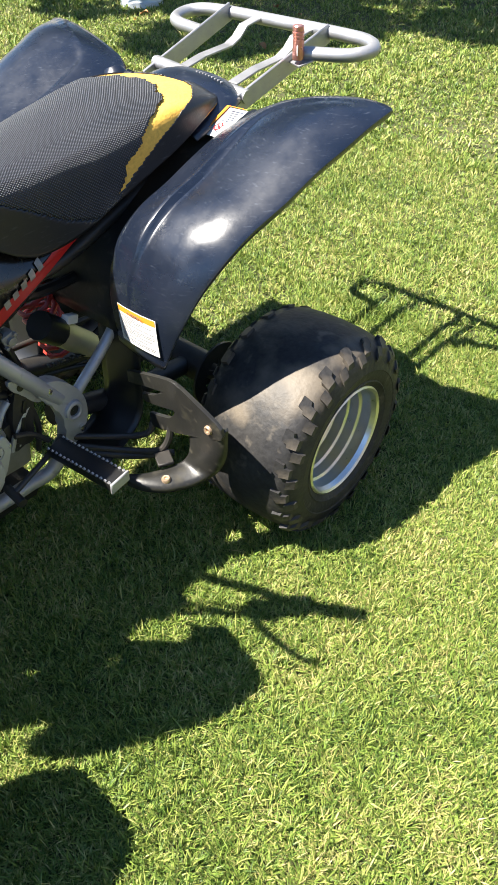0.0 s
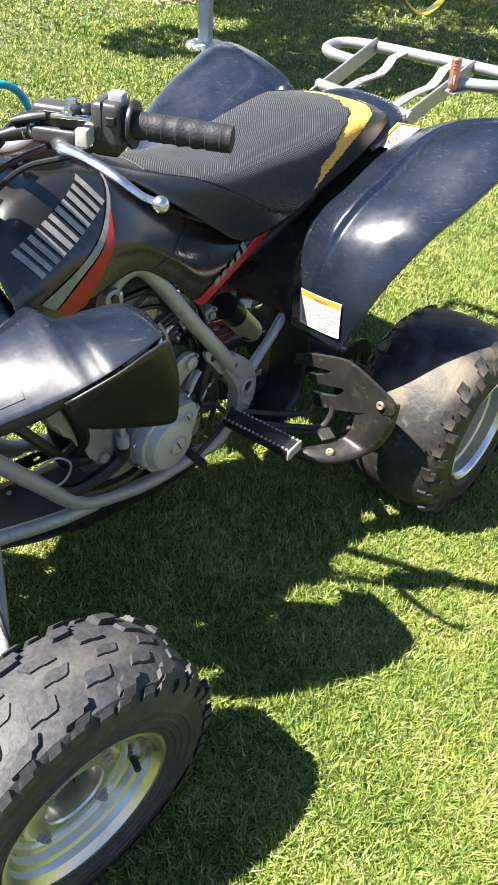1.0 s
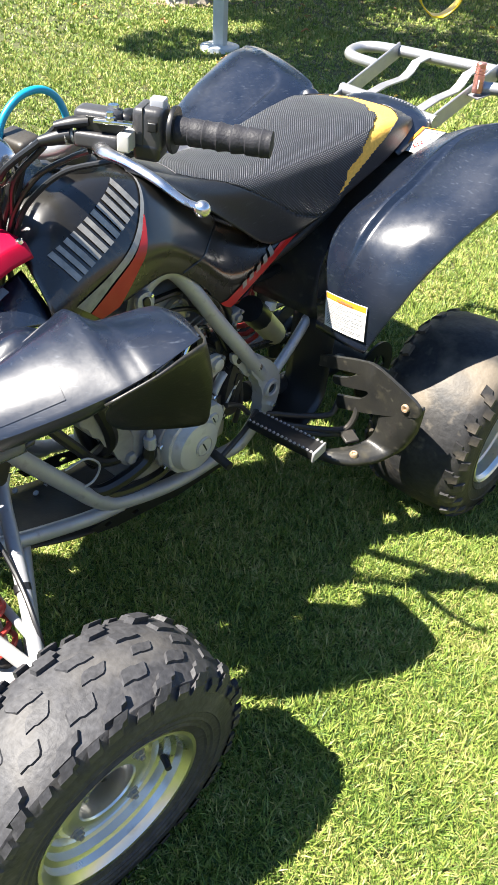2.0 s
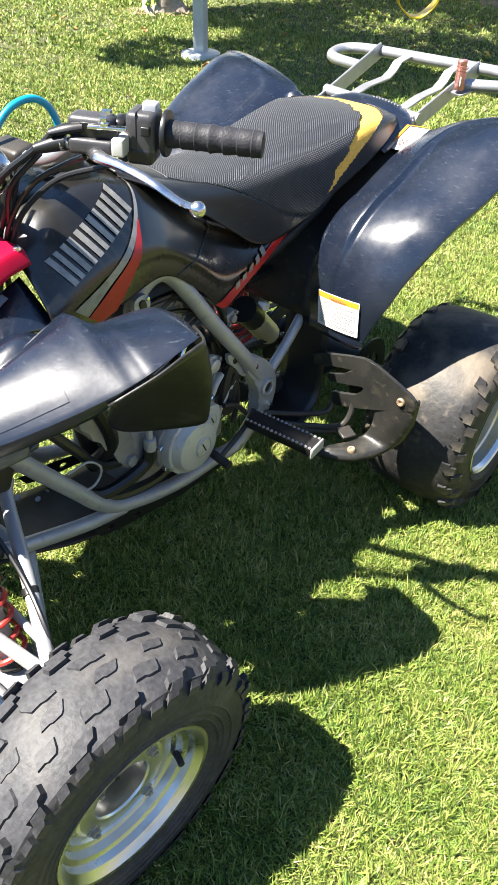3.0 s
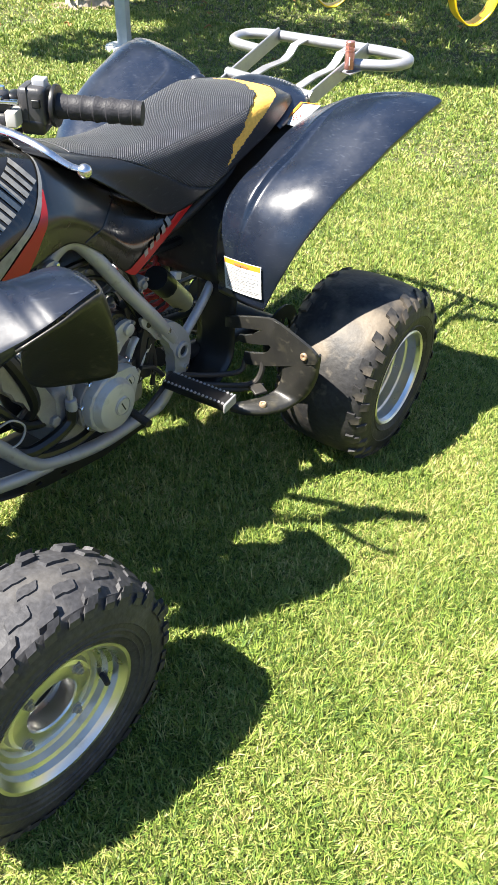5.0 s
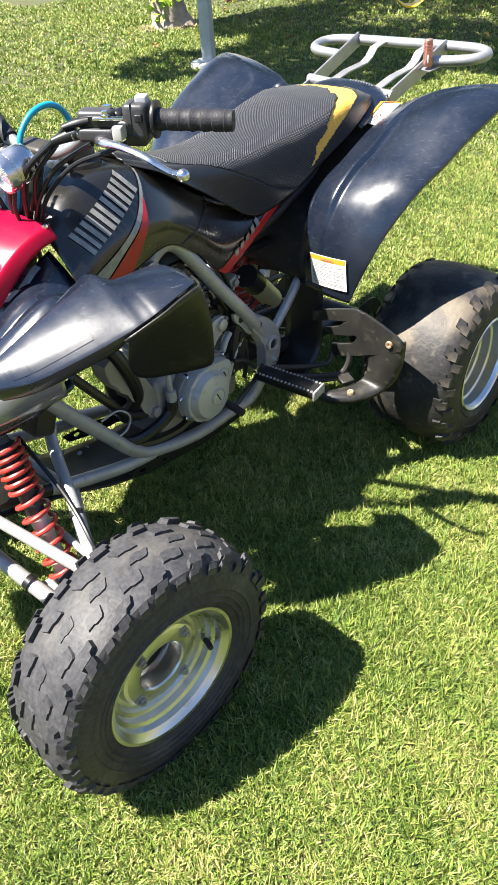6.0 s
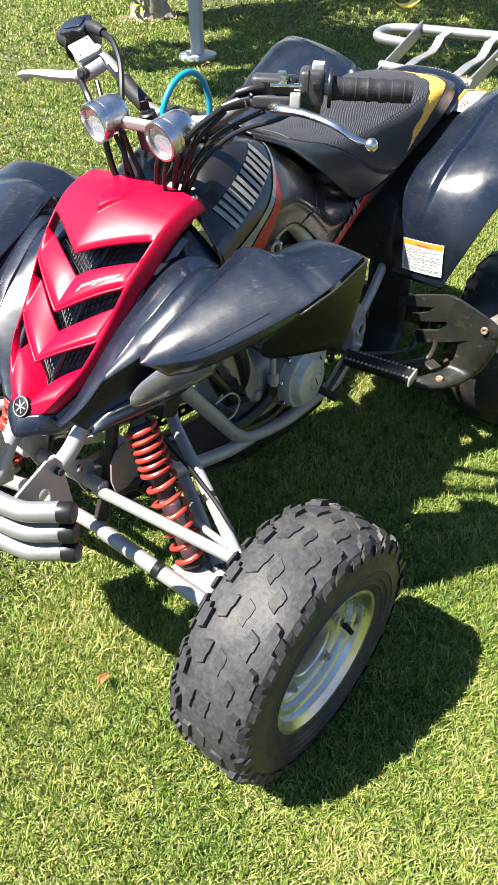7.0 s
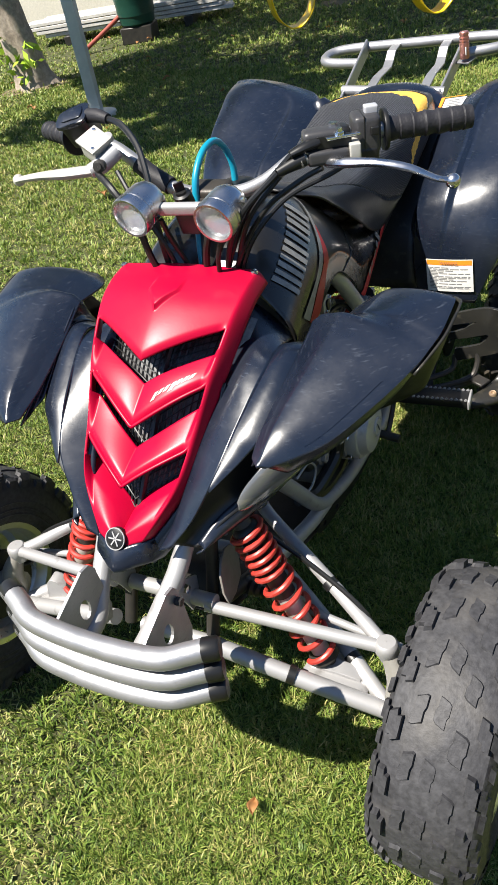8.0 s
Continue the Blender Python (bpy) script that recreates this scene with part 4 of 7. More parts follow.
def tank_marks(side):
    # the maker's mark as plain bars that climb the flank
    foot, run, up = np.array((-0.288, 0.806)), np.array((0.168, 0.068)), np.array((-0.026, 0.040))
    for k in range(11):
        p = foot + run * (k / 11)
        w = run * (0.058 if k % 2 == 0 else 0.050)
        decal("mark_bar", M_SILVER_DECAL, [p, p + w, p + w + up, p + up], tank, side, n=3, m=5)
    # swooshes: a silver one with a red one behind it, both tapering upwards in a bow
    swoosh("silver_stripe", M_SILVER_DECAL, [((-0.302, 0.772), (-0.277, 0.752)), ((-0.235, 0.796), (-0.222, 0.785)), ((-0.166, 0.832), (-0.158, 0.825)), ((-0.118, 0.874), (-0.113, 0.869)), ((-0.092, 0.912), (-0.090, 0.910))], tank, side, "thin silver swoosh")
    swoosh("red_stripe", M_RED_DECAL, [((-0.275, 0.750), (-0.234, 0.712)), ((-0.218, 0.782), (-0.190, 0.757)), ((-0.162, 0.820), (-0.148, 0.808)), ((-0.124, 0.858), (-0.122, 0.856))], tank, side, "red swoosh sticker")
    decal("red_stripe", M_RED_DECAL, [(0.060, 0.618), (0.096, 0.603), (0.345, 0.698), (0.300, 0.708)], tank, side, "red side sticker with a worn silver mark", 12, 12)
    for k in range(5):
        x = 0.128 + 0.021 * k
        z = 0.632 + 0.0100 * k
        decal("mark_bar", M_SILVER_DECAL, [(x, z), (x + 0.013, z + 0.005), (x + 0.010, z + 0.021), (x - 0.003, z + 0.016)], tank, side, n=2, m=3, lift=0.0035)
    # seam between tank cover and side panel
    bm = bmesh.new()
    tube(bm, [tank_at(-0.052 + 0.155 * t, 0.735 + 0.038 * t, side, 0.0005) for t in np.linspace(0, 1, 9)], 0.0016, 5, 2)
    part("panel_seam", bm, M_CABLE, tank)


tank_marks(-1)
tank_marks(1)


# ---- seat ----
# x | top z | top half width | bottom half width | bottom z
SEAT_ROWS = [(-0.10, 0.925, 0.03, 0.05, 0.905), (-0.055, 0.908, 0.06, 0.098, 0.885), (0.0, 0.888, 0.075, 0.110, 0.846), (0.048, 0.873, 0.082, 0.115, 0.812), (0.127, 0.856, 0.09, 0.118, 0.754),
             (0.19, 0.849, 0.095, 0.119, 0.710), (0.25, 0.848, 0.10, 0.120, 0.696), (0.333, 0.855, 0.108, 0.126, 0.708), (0.40, 0.863, 0.115, 0.139, 0.740), (0.50, 0.875, 0.122, 0.146, 0.776),
             (0.57, 0.881, 0.123, 0.146, 0.798), (0.64, 0.877, 0.116, 0.139, 0.822), (0.70, 0.866, 0.100, 0.122, 0.834), (0.745, 0.850, 0.075, 0.100, 0.834), (0.775, 0.832, 0.045, 0.07, 0.825)]
SEAT = along(SEAT_ROWS)


def seat_point(u, v, lift=0.0):
    """u -1..1 over the seat; v front to rear."""
    x, zt, wt, wb, zb = SEAT(v)
    a = abs(u)
    if a < 0.62:
        t = a / 0.62
        y, z = wt * t, zt - 0.010 * t ** 3
    else:
        t = (a - 0.62) / 0.38
        y = wt + (wb - wt) * t + 0.012 * math.sin(math.pi * t) * (1 - t)
        z = (zt - 0.010) + (zb - zt + 0.010) * (t ** 1.35)
    return Vector((x, y if u >= 0 else -y, z + lift))


def ragged(u):
    return 0.005 * math.sin(23 * u) + 0.003 * math.sin(61 * u + 1)


def between(table, u):
    for (u0, x0), (u1, x1) in zip(table, table[1:]):
        if u0 <= u <= u1:
            return x0 + (x1 - x0) * (u - u0) / (u1 - u0)
    return table[0][1] if u < table[0][0] else table[-1][1]


# how far back the dotted cover reaches, and the bare foam behind it, from the left flank over the top
COVER_END = [(-0.97, 0.411), (-0.935, 0.427), (-0.85, 0.445), (-0.80, 0.472), (-0.72, 0.488), (-0.62, 0.535), (-0.44, 0.587), (-0.05, 0.630), (0.25, 0.617), (0.5, 0.580), (0.62, 0.560)]
FOAM_END = [(-0.97, 0.414), (-0.9, 0.482), (-0.85, 0.522), (-0.8, 0.560), (-0.7, 0.612), (-0.62, 0.645), (-0.4, 0.698), (0.0, 0.738), (0.25, 0.735), (0.5, 0.705), (0.62, 0.68)]
# how far down the flank the dots reach
COVER_SIDE = [(0.0, 0.55), (0.08, 0.63), (0.146, 0.72), (0.215, 0.80), (0.291, 0.91), (0.374, 1.01), (0.8, 1.01)]


def is_foam(u, v):
    """Where the cover is torn away: a band over the back and down the left flank."""
    x = SEAT(v)[0]
    return -0.97 < u < 0.66 and between(COVER_END, u) + ragged(u) < x < between(FOAM_END, u) + 0.3 * ragged(2 * u)


def is_cover(u, v):
    x = SEAT(v)[0]
    return x <= between(COVER_END, u) + ragged(u) and abs(u) < between(COVER_SIDE, x) and x > 0.0


def seat_material():
    """Black vinyl with rows of small raised dots."""
    m = material("dotted_vinyl", (0.008, 0.008, 0.009), 0.36, other=(0.013, 0.013, 0.014), scale=9, rough_var=0.15)
    n, l = m.node_tree.nodes, m.node_tree.links
    b = n["Principled BSDF"]
    co, mp, vo = n.new("ShaderNodeTexCoord"), n.new("ShaderNodeMapping"), n.new("ShaderNodeTexVoronoi")
    mp.inputs["Rotation"].default_value = (0, 0, 0.785)
    vo.voronoi_dimensions = "2D"
    vo.inputs["Scale"].default_value = 215
    vo.inputs["Randomness"].default_value = 0.0
    l.new(co.outputs["UV"], mp.inputs[0])
    l.new(mp.outputs[0], vo.inputs["Vector"])
    r = n.new("ShaderNodeMapRange")
    r.inputs["From Min"].default_value, r.inputs["From Max"].default_value = 0.18, 0.42
    r.inputs["To Min"].default_value, r.inputs["To Max"].default_value = 1.0, 0.0
    l.new(vo.outputs["Distance"], r.inputs[0])
    bp = n.new("ShaderNodeBump")
    bp.inputs["Strength"].default_value, bp.inputs["Distance"].default_value = 0.9, 0.0016
    l.new(r.outputs[0], bp.inputs["Height"])
    l.new(bp.outputs[0], b.inputs["Normal"])
    was = b.inputs["Base Color"].links[0].from_socket
    mx = n.new("ShaderNodeMix")
    mx.data_type = "RGBA"
    # pale bluish tint: the sheen on the dots is put into their colour
    mx.inputs[7].default_value = (0.085, 0.088, 0.10, 1)
    l.new(r.outputs[0], mx.inputs[0])
    l.new(was, mx.inputs[6])
    l.new(mx.outputs[2], b.inputs["Base Color"])
    return m


M_SEATTOP = seat_material()
bm = bmesh.new()
sheet(bm, lambda u, v: seat_point(2 * u - 1, v), 170, 220, lambda u, v: not is_foam(2 * u - 1, v) and not is_cover(2 * u - 1, v))
seat = part("seat", bm, M_SEATSIDE, bike, "worn black vinyl seat, torn open at the back", thick=0.004)
bm = bmesh.new()
sheet(bm, lambda u, v: seat_point(2 * u - 1, v, 0.001), 170, 220, lambda u, v: is_cover(2 * u - 1, v))
cover = part("seat_cover", bm, M_SEATTOP, seat, "black dotted vinyl with a torn edge", thick=0.003)
unrolled = cover.data.uv_layers.new(name="unrolled")
for loop in cover.data.loops:
    c = cover.data.vertices[loop.vertex_index].co
    unrolled.data[loop.index].uv = (c.x, c.y + math.copysign(max(0.0, 0.88 - c.z), c.y) * min(1.0, abs(c.y) / 0.06))
bm = bmesh.new()
sheet(bm, lambda u, v: seat_point(2 * u - 1, v, -0.004) , 100, 120, lambda u, v: v > 0.55 and abs(2 * u - 1) < 0.985)
part("seat_foam", bm, M_FOAM, seat, "bare yellow foam where the cover is torn")


# ---- labels on the rear fenders ----



def label_plate(corners, name, label, lift):
    """A paper label between four corners (top left, top right, bottom right, bottom left), with an orange head and grey lines."""
    tl, tr, br, bl = [Vector(c) for c in corners]
    nrm = (tr - tl).cross(bl - tl).normalized() * lift

    def at(u, v, k=0.0):
        return (tl.lerp(tr, u)).lerp(bl.lerp(br, u), v) + nrm * (1 + k)
    bm = bmesh.new()
    sheet(bm, lambda u, v: at(u, v), 2, 2)
    paper = part(name, bm, M_LABEL, bike, label, thick=0.0004)

    def strip(u0, u1, v0, v1, mat, nm, k=0.35):
        bm = bmesh.new()
        sheet(bm, lambda u, v: at(u0 + (u1 - u0) * u, v0 + (v1 - v0) * v, k), 1, 1)
        return part(nm, bm, mat, paper)
    return strip, at, paper


def fender_label():
    """A warning label that follows the fender's front."""
    lift = Vector((-0.0045, 0, 0))

    def fender_at(y, z):
        fu, fv = 0.5, 0.15
        for _ in range(30):
            p = Vector(LEFT_FENDER(fu, fv))
            fu = min(0.9, max(0.0, fu + (p.y - y) * 4.0))
            fv = min(0.5, max(0.0, fv + (z - p.z) * 1.2))
        return Vector(LEFT_FENDER(fu, fv))

    corners = {}
    for i in range(11):
        for j in range(9):
            corners[i, j] = fender_at(-0.196 - 0.110 * i / 10 - 0.004 * j / 8, 0.586 + 0.006 * i / 10 - 0.082 * j / 8)

    def at(u, v, k=0.0):
        a, b = min(u * 10, 9.999), min(v * 8, 7.999)
        i, j = int(a), int(b)
        p = corners[i, j].lerp(corners[i + 1, j], a - i).lerp(corners[i, j + 1].lerp(corners[i + 1, j + 1], a - i), b - j)
        return p + lift + Vector((-0.0006, 0, 0)) * k
    bm = bmesh.new()
    sheet(bm, lambda u, v: at(u, v), 10, 8)
    paper = part("warning_label", bm, M_LABEL, bike, "white warning label with an orange head")

    def strip(u0, u1, v0, v1, mat, nm, k=1.0):
        bm = bmesh.new()
        sheet(bm, lambda u, v: at(u0 + (u1 - u0) * u, v0 + (v1 - v0) * v, k), 6 if u1 - u0 > 0.5 else 2, 1)
        return part(nm, bm, mat, paper)
    return strip, at, paper


strip, at, paper = fender_label()
strip(0.015, 0.985, 0.02, 0.17, M_ORANGE, "orange_band")
rl = random.Random(3)
for k in range(15):
    v = 0.235 + k * 0.046
    u = 0.06
    while u < 0.9:
        w = rl.uniform(0.06, 0.22)
        strip(u, min(u + w, 0.94), v, v + 0.024, M_GREYINK, "text_line")
        u += w + 0.025
        if rl.random() < 0.12:
            break
txt = bpy.data.curves.new("warning_word", "FONT")
txt.body, txt.size, txt.align_x, txt.align_y, txt.extrude = "WARNING", 0.0085, "CENTER", "CENTER", 0.0002
word = new("warning_word", txt)
word.parent = paper
o = at(0.5, 0.095, 6.0)
ux, uy = (at(1, 0) - at(0, 0)).normalized(), (at(0, 0) - at(0, 1)).normalized()
uz = ux.cross(uy).normalized()
uy = uz.cross(ux)
word.matrix_basis = Matrix(((ux.x, uy.x, uz.x, o.x), (ux.y, uy.y, uz.y, o.y), (ux.z, uy.z, uz.z, o.z), (0, 0, 0, 1)))
word.data.materials.append(M_INK)

strip, at, paper2 = label_plate([(0.728, -0.140, 0.822), (0.712, -0.207, 0.832), (0.646, -0.182, 0.793), (0.655, -0.135, 0.788)], "warning_label", "small white label with an orange edge and a red ring", -0.010)
strip(0.02, 0.98, 0.02, 0.0, M_ORANGE, "orange_band")
strip(0.0, 0.14, 0.0, 1.0, M_ORANGE, "orange_band")
for k in range(6):
    strip(0.32, 0.9 - 0.1 * (k % 2), 0.10 + 0.07 * k, 0.13 + 0.07 * k, M_GREYINK, "text_line")
bm = bmesh.new()
oc = at(0.60, 0.72, 0.5)
nn = (at(1, 0) - at(0, 0)).cross(at(0, 0) - at(0, 1)).normalized()
lathe(bm, [(0.0085, -0.0003), (0.0085, 0.0003), (0.0112, 0.0003), (0.0112, -0.0003)], 24, basis(oc, nn))
block(bm, (0.018, 0.0022, 0.0006), basis(oc, nn) @ pose(0, 0, 0, 0, 0, 40))
part("red_ring", bm, M_RED_DECAL, paper2)


# ---- tail behind the seat ----
bm = bmesh.new()
TAIL = [(0.62, 0.145, 0.795, 0.82), (0.70, 0.145, 0.812, 0.845), (0.755, 0.138, 0.825, 0.862), (0.80, 0.118, 0.82, 0.856), (0.84, 0.09, 0.80, 0.828)]


def tail(r, u):
    s = 2 * u - 1
    return Vector((r[0], s * r[1], r[3] - (r[3] - r[2]) * abs(s) ** 3))


sheet(bm, loft(TAIL, tail), 24, 20)
tailp = part("tail_cover", bm, M_PLASTIC, bike, "black plastic tail cover with a worn raised mark", thick=0.004)
bm = bmesh.new()
sheet(bm, loft([(0.78, 0.16, 0.79, 0.812), (0.70, 0.17, 0.80, 0.815), (0.58, 0.16, 0.76, 0.79), (0.45, 0.15, 0.70, 0.73), (0.36, 0.14, 0.62, 0.66), (0.33, 0.14, 0.50, 0.55)], lambda r, u: Vector((r[0], (2 * u - 1) * (r[1] + 0.03), r[2]))), 12, 24)
part("under_tray", bm, M_INNER, bike, thick=0.004)
for k in range(9):
    bm = bmesh.new()
    block(bm, (0.010, 0.0035, 0.003), pose(0.772, -0.012 - 0.0085 * k, 0.8625 - 0.0006 * k * k * 0.2, 0, 14, 12), 0.0006, 1)
    part("raised_letter_bar", bm, M_GREYINK, tailp)
for s in (-1, 1):
    bm = bmesh.new()
    lathe(bm, [(0.001, 0.035), (0.022, 0.03), (0.032, 0.015), (0.034, -0.01), (0.03, -0.03)], 20, basis((0.72, s * 0.190, 0.812), (0.2, s * 0.5, 1)))
    if s > 0:
        part("rack_mount_cap", bm, M_PLASTIC, bike)
    else:
        bm.free()


# ---- aluminium rack ----
def build_rack():
    def w(x, y, z):
        return (x, y - YAW * (x + 0.7) + 0.005, z)
    bm = bmesh.new()
    tube(bm, [w(0.985, 0.20, 0.868), w(1.00, 0.29, 0.870), w(1.035, 0.322, 0.874), w(1.085, 0.31, 0.880), w(1.105, 0.24, 0.884), w(1.108, 0.05, 0.887), w(1.106, -0.13, 0.890), w(1.098, -0.20, 0.889), w(1.06, -0.232, 0.886), w(1.01, -0.205, 0.882), w(0.975, -0.115, 0.878)], 0.0145, 12, 6)
    hoop = part("rack_hoop", bm, M_ALU, bike, "bare aluminium tube loop of the rear rack")
    bm = bmesh.new()
    tube(bm, [w(0.822, 0.19, 0.838), w(0.812, 0.05, 0.832), w(0.802, -0.10, 0.826)], 0.0145, 12, 4)
    part("rack_cross_tube", bm, M_ALU, bike)
    for y0, y1 in ((0.18, 0.212), (-0.09, -0.085)):
        bm = bmesh.new()
        a, b = Vector(w(0.775, y0, 0.812)), Vector(w(1.105, y1, 0.888))
        mid = (a + b) / 2
        m = basis(mid, (b - a), (0, 0, 1))
        block(bm, (0.042, 0.007, (b - a).length), m, 0.002, 1)
        part("rack_side_bar", bm, M_ALU, bike, "flat aluminium bar")
    for y0, y1 in ((0.112, 0.118), (-0.042, -0.034)):
        bm = bmesh.new()
        p = [w(0.822, y0, 0.838), w(0.90, y0 + 0.004, 0.848), w(0.985, y1 - 0.004, 0.852), w(1.02, y1, 0.862), w(1.045, y1, 0.882), w(1.10, y1, 0.889)]
        for a, b in zip(p, p[1:]):
            a, b = Vector(a), Vector(b)
            block(bm, (0.005, 0.026, (b - a).length + 0.003), basis((a + b) / 2, b - a, (0, 0, 1)), 0.001, 1)
        part("rack_bent_bar", bm, M_ALU, bike, "bent flat aluminium bar")
    bm = bmesh.new()
    prism(bm, [(-0.03, -0.02), (0.035, -0.022), (0.045, 0.0), (0.02, 0.02), (-0.03, 0.02)], 0.004, pose(*w(0.975, -0.118, 0.865), 0, -11, -20), 0.0008)
    part("rack_tab", bm, M_ALU, bike)


build_rack()


# ---- frame ----
def pipe(name, points, r, mat=None, label="", both=False, seg=12, steps=6):
    made = []
    for s in ((1, -1) if both else (1,)):
        bm = bmesh.new()
        tube(bm, [mirrored(p, s) for p in points], r, seg, steps)
        made.append(part(name, bm, mat or M_PAINT, bike, label))
    return made


pipe("frame_tube", [(-0.135, -0.088, 0.60), (-0.128, -0.092, 0.68), (-0.105, -0.098, 0.722), (-0.065, -0.105, 0.735), (-0.025, -0.113, 0.70), (0.05, -0.13, 0.59), (0.124, -0.150, 0.485), (0.178, -0.145, 0.41)], 0.0165, M_PAINT, "silver painted frame tube", True)
pipe("frame_tube", [(-0.47, -0.105, 0.585), (-0.405, -0.105, 0.492), (-0.325, -0.107, 0.384), (-0.265, -0.108, 0.305), (-0.205, -0.108, 0.262), (-0.06, -0.111, 0.222), (0.08, -0.115, 0.217), (0.14, -0.125, 0.226), (0.185, -0.14, 0.29)], 0.0165, M_PAINT, "silver painted frame tube", True)
pipe("frame_tube", [(-0.49, -0.098, 0.344), (-0.445, -0.105, 0.328), (-0.30, -0.108, 0.278), (-0.21, -0.108, 0.258)], 0.0155, M_PAINT, "", True)
pipe("frame_tube", [(-0.63, -0.052, 0.545), (-0.672, -0.046, 0.502), (-0.712, -0.036, 0.470), (-0.752, -0.024, 0.436), (-0.80, -0.022, 0.425)], 0.0165, M_PAINT, "", True)
pipe("frame_tube", [(-0.56, -0.06, 0.56), (-0.60, -0.06, 0.43), (-0.655, -0.062, 0.30)], 0.012, M_DARK, "", True)
pipe("frame_tube", [(0.19, -0.14, 0.36), (0.235, -0.145, 0.405), (0.315, -0.14, 0.46), (0.40, -0.13, 0.53), (0.55, -0.12, 0.68)], [0.014, 0.012, 0.012, 0.012, 0.012], M_PAINT, "silver subframe stay", True)
pipe("frame_tube", [(-0.30, -0.06, 0.83), (-0.05, -0.075, 0.74), (0.2, -0.08, 0.64), (0.45, -0.09, 0.70), (0.7, -0.09, 0.79)], 0.014, M_DARK, "", True)
pipe("cross_tube", [(-0.66, -0.08, 0.31), (-0.66, 0.08, 0.31)], 0.014)
pipe("cross_tube", [(-0.645, -0.085, 0.41), (-0.645, 0.085, 0.41)], 0.014)
for s in (1, -1):
    bm = bmesh.new()
    prism(bm, [(-0.690, 0.462), (-0.668, 0.474), (-0.622, 0.440), (-0.628, 0.392), (-0.655, 0.386), (-0.668, 0.42)], 0.005, basis((0, middle(-0.65) - 0.066 * s, 0), (0, -1, 0), (1, 0, 0)), 0.001)
    plate = part("mount_plate", bm, M_PAINT, bike, "silver arm mount plate on the frame")
    for x, z in ((-0.664, 0.452), (-0.640, 0.405)):
        bm = bmesh.new()
        lathe(bm, [(0.0005, 0.010), (0.008, 0.009), (0.009, 0.0)], 6, basis((x, middle(-0.65) - 0.0685 * s, z), (0, -s, 0)))
        part("bolt", bm, M_CHROME, plate, smooth=False)
pipe("cross_tube", [(-0.46, -0.10, 0.335), (-0.46, 0.10, 0.335)], 0.014)

for s in (1, -1):
    # swing-arm boss: an eared casting with two bores
    bm = bmesh.new()
    out = rounded([(0.142, 0.47), (0.185, 0.455), (0.226, 0.405), (0.236, 0.355), (0.222, 0.31), (0.19, 0.285), (0.168, 0.30), (0.176, 0.345), (0.162, 0.40), (0.130, 0.445)], 4)
    prism(bm, [(x, z) for x, z in out], 0.030, basis((0, -0.142 * s, 0), (0, -s, 0), (1, 0, 0)) if s > 0 else basis((0, 0.142, 0), (0, -1, 0), (1, 0, 0)), 0.004)
    boss = part("pivot_casting", bm, M_PAINT, bike, "silver cast swing-arm mount")
    bm = bmesh.new()
    lathe(bm, [(0.013, 0.0), (0.013, 0.022), (0.017, 0.024), (0.022, 0.022), (0.023, 0.0)], 24, basis((0.200, -0.142 * s, 0.372), (0, -s, 0)))
    part("bore_ring", bm, M_PAINT, boss)
    # black disc fills the ring; the bore's inner shade is its colour
    bm = bmesh.new()
    lathe(bm, [(0.0005, 0.017), (0.0125, 0.017), (0.013, 0.0)], 20, basis((0.200, -0.142 * s, 0.372), (0, -s, 0)))
    part("bore", bm, M_CABLE, boss)
    for x, z in ((0.212, 0.318), (0.150, 0.452)):
        bm = bmesh.new()
        lathe(bm, [(0.0005, 0.024), (0.008, 0.023), (0.009, 0.0)], 6, basis((x, -0.142 * s, z), (0, -s, 0)))
        part("bolt", bm, M_CHROME, boss, smooth=False)

# front run of the silver lower rail, its shade put in as dark metal
pipe("frame_tube", [(-0.64, -0.07, 0.385), (-0.55, -0.088, 0.36), (-0.48, -0.098, 0.34)], 0.014, M_DARK, "front run of the lower frame tube, darkened in place of shade", True)
# belly plate
bm = bmesh.new()
sheet(bm, loft([(-0.62, 0.08, 0.345), (-0.45, 0.10, 0.30), (-0.30, 0.105, 0.235), (-0.1, 0.11, 0.195), (0.12, 0.11, 0.195)], lambda r, u: Vector((r[0], (2 * u - 1) * r[1], r[2]))), 8, 24)
part("belly_plate", bm, M_DARK, bike, "dark drilled skid plate", thick=0.004)
for i in range(9):
    for s in (-1, 1):
        bm = bmesh.new()
        lathe(bm, [(0.0005, 0.002), (0.006, 0.002), (0.007, 0.0)], 10, basis((-0.44 + 0.035 * i, s * (0.06 + 0.02 * (i % 2)), 0.305 - 0.0165 * i), (-0.4, 0, 1)))
        part("rivet", bm, M_PAINT, bike)


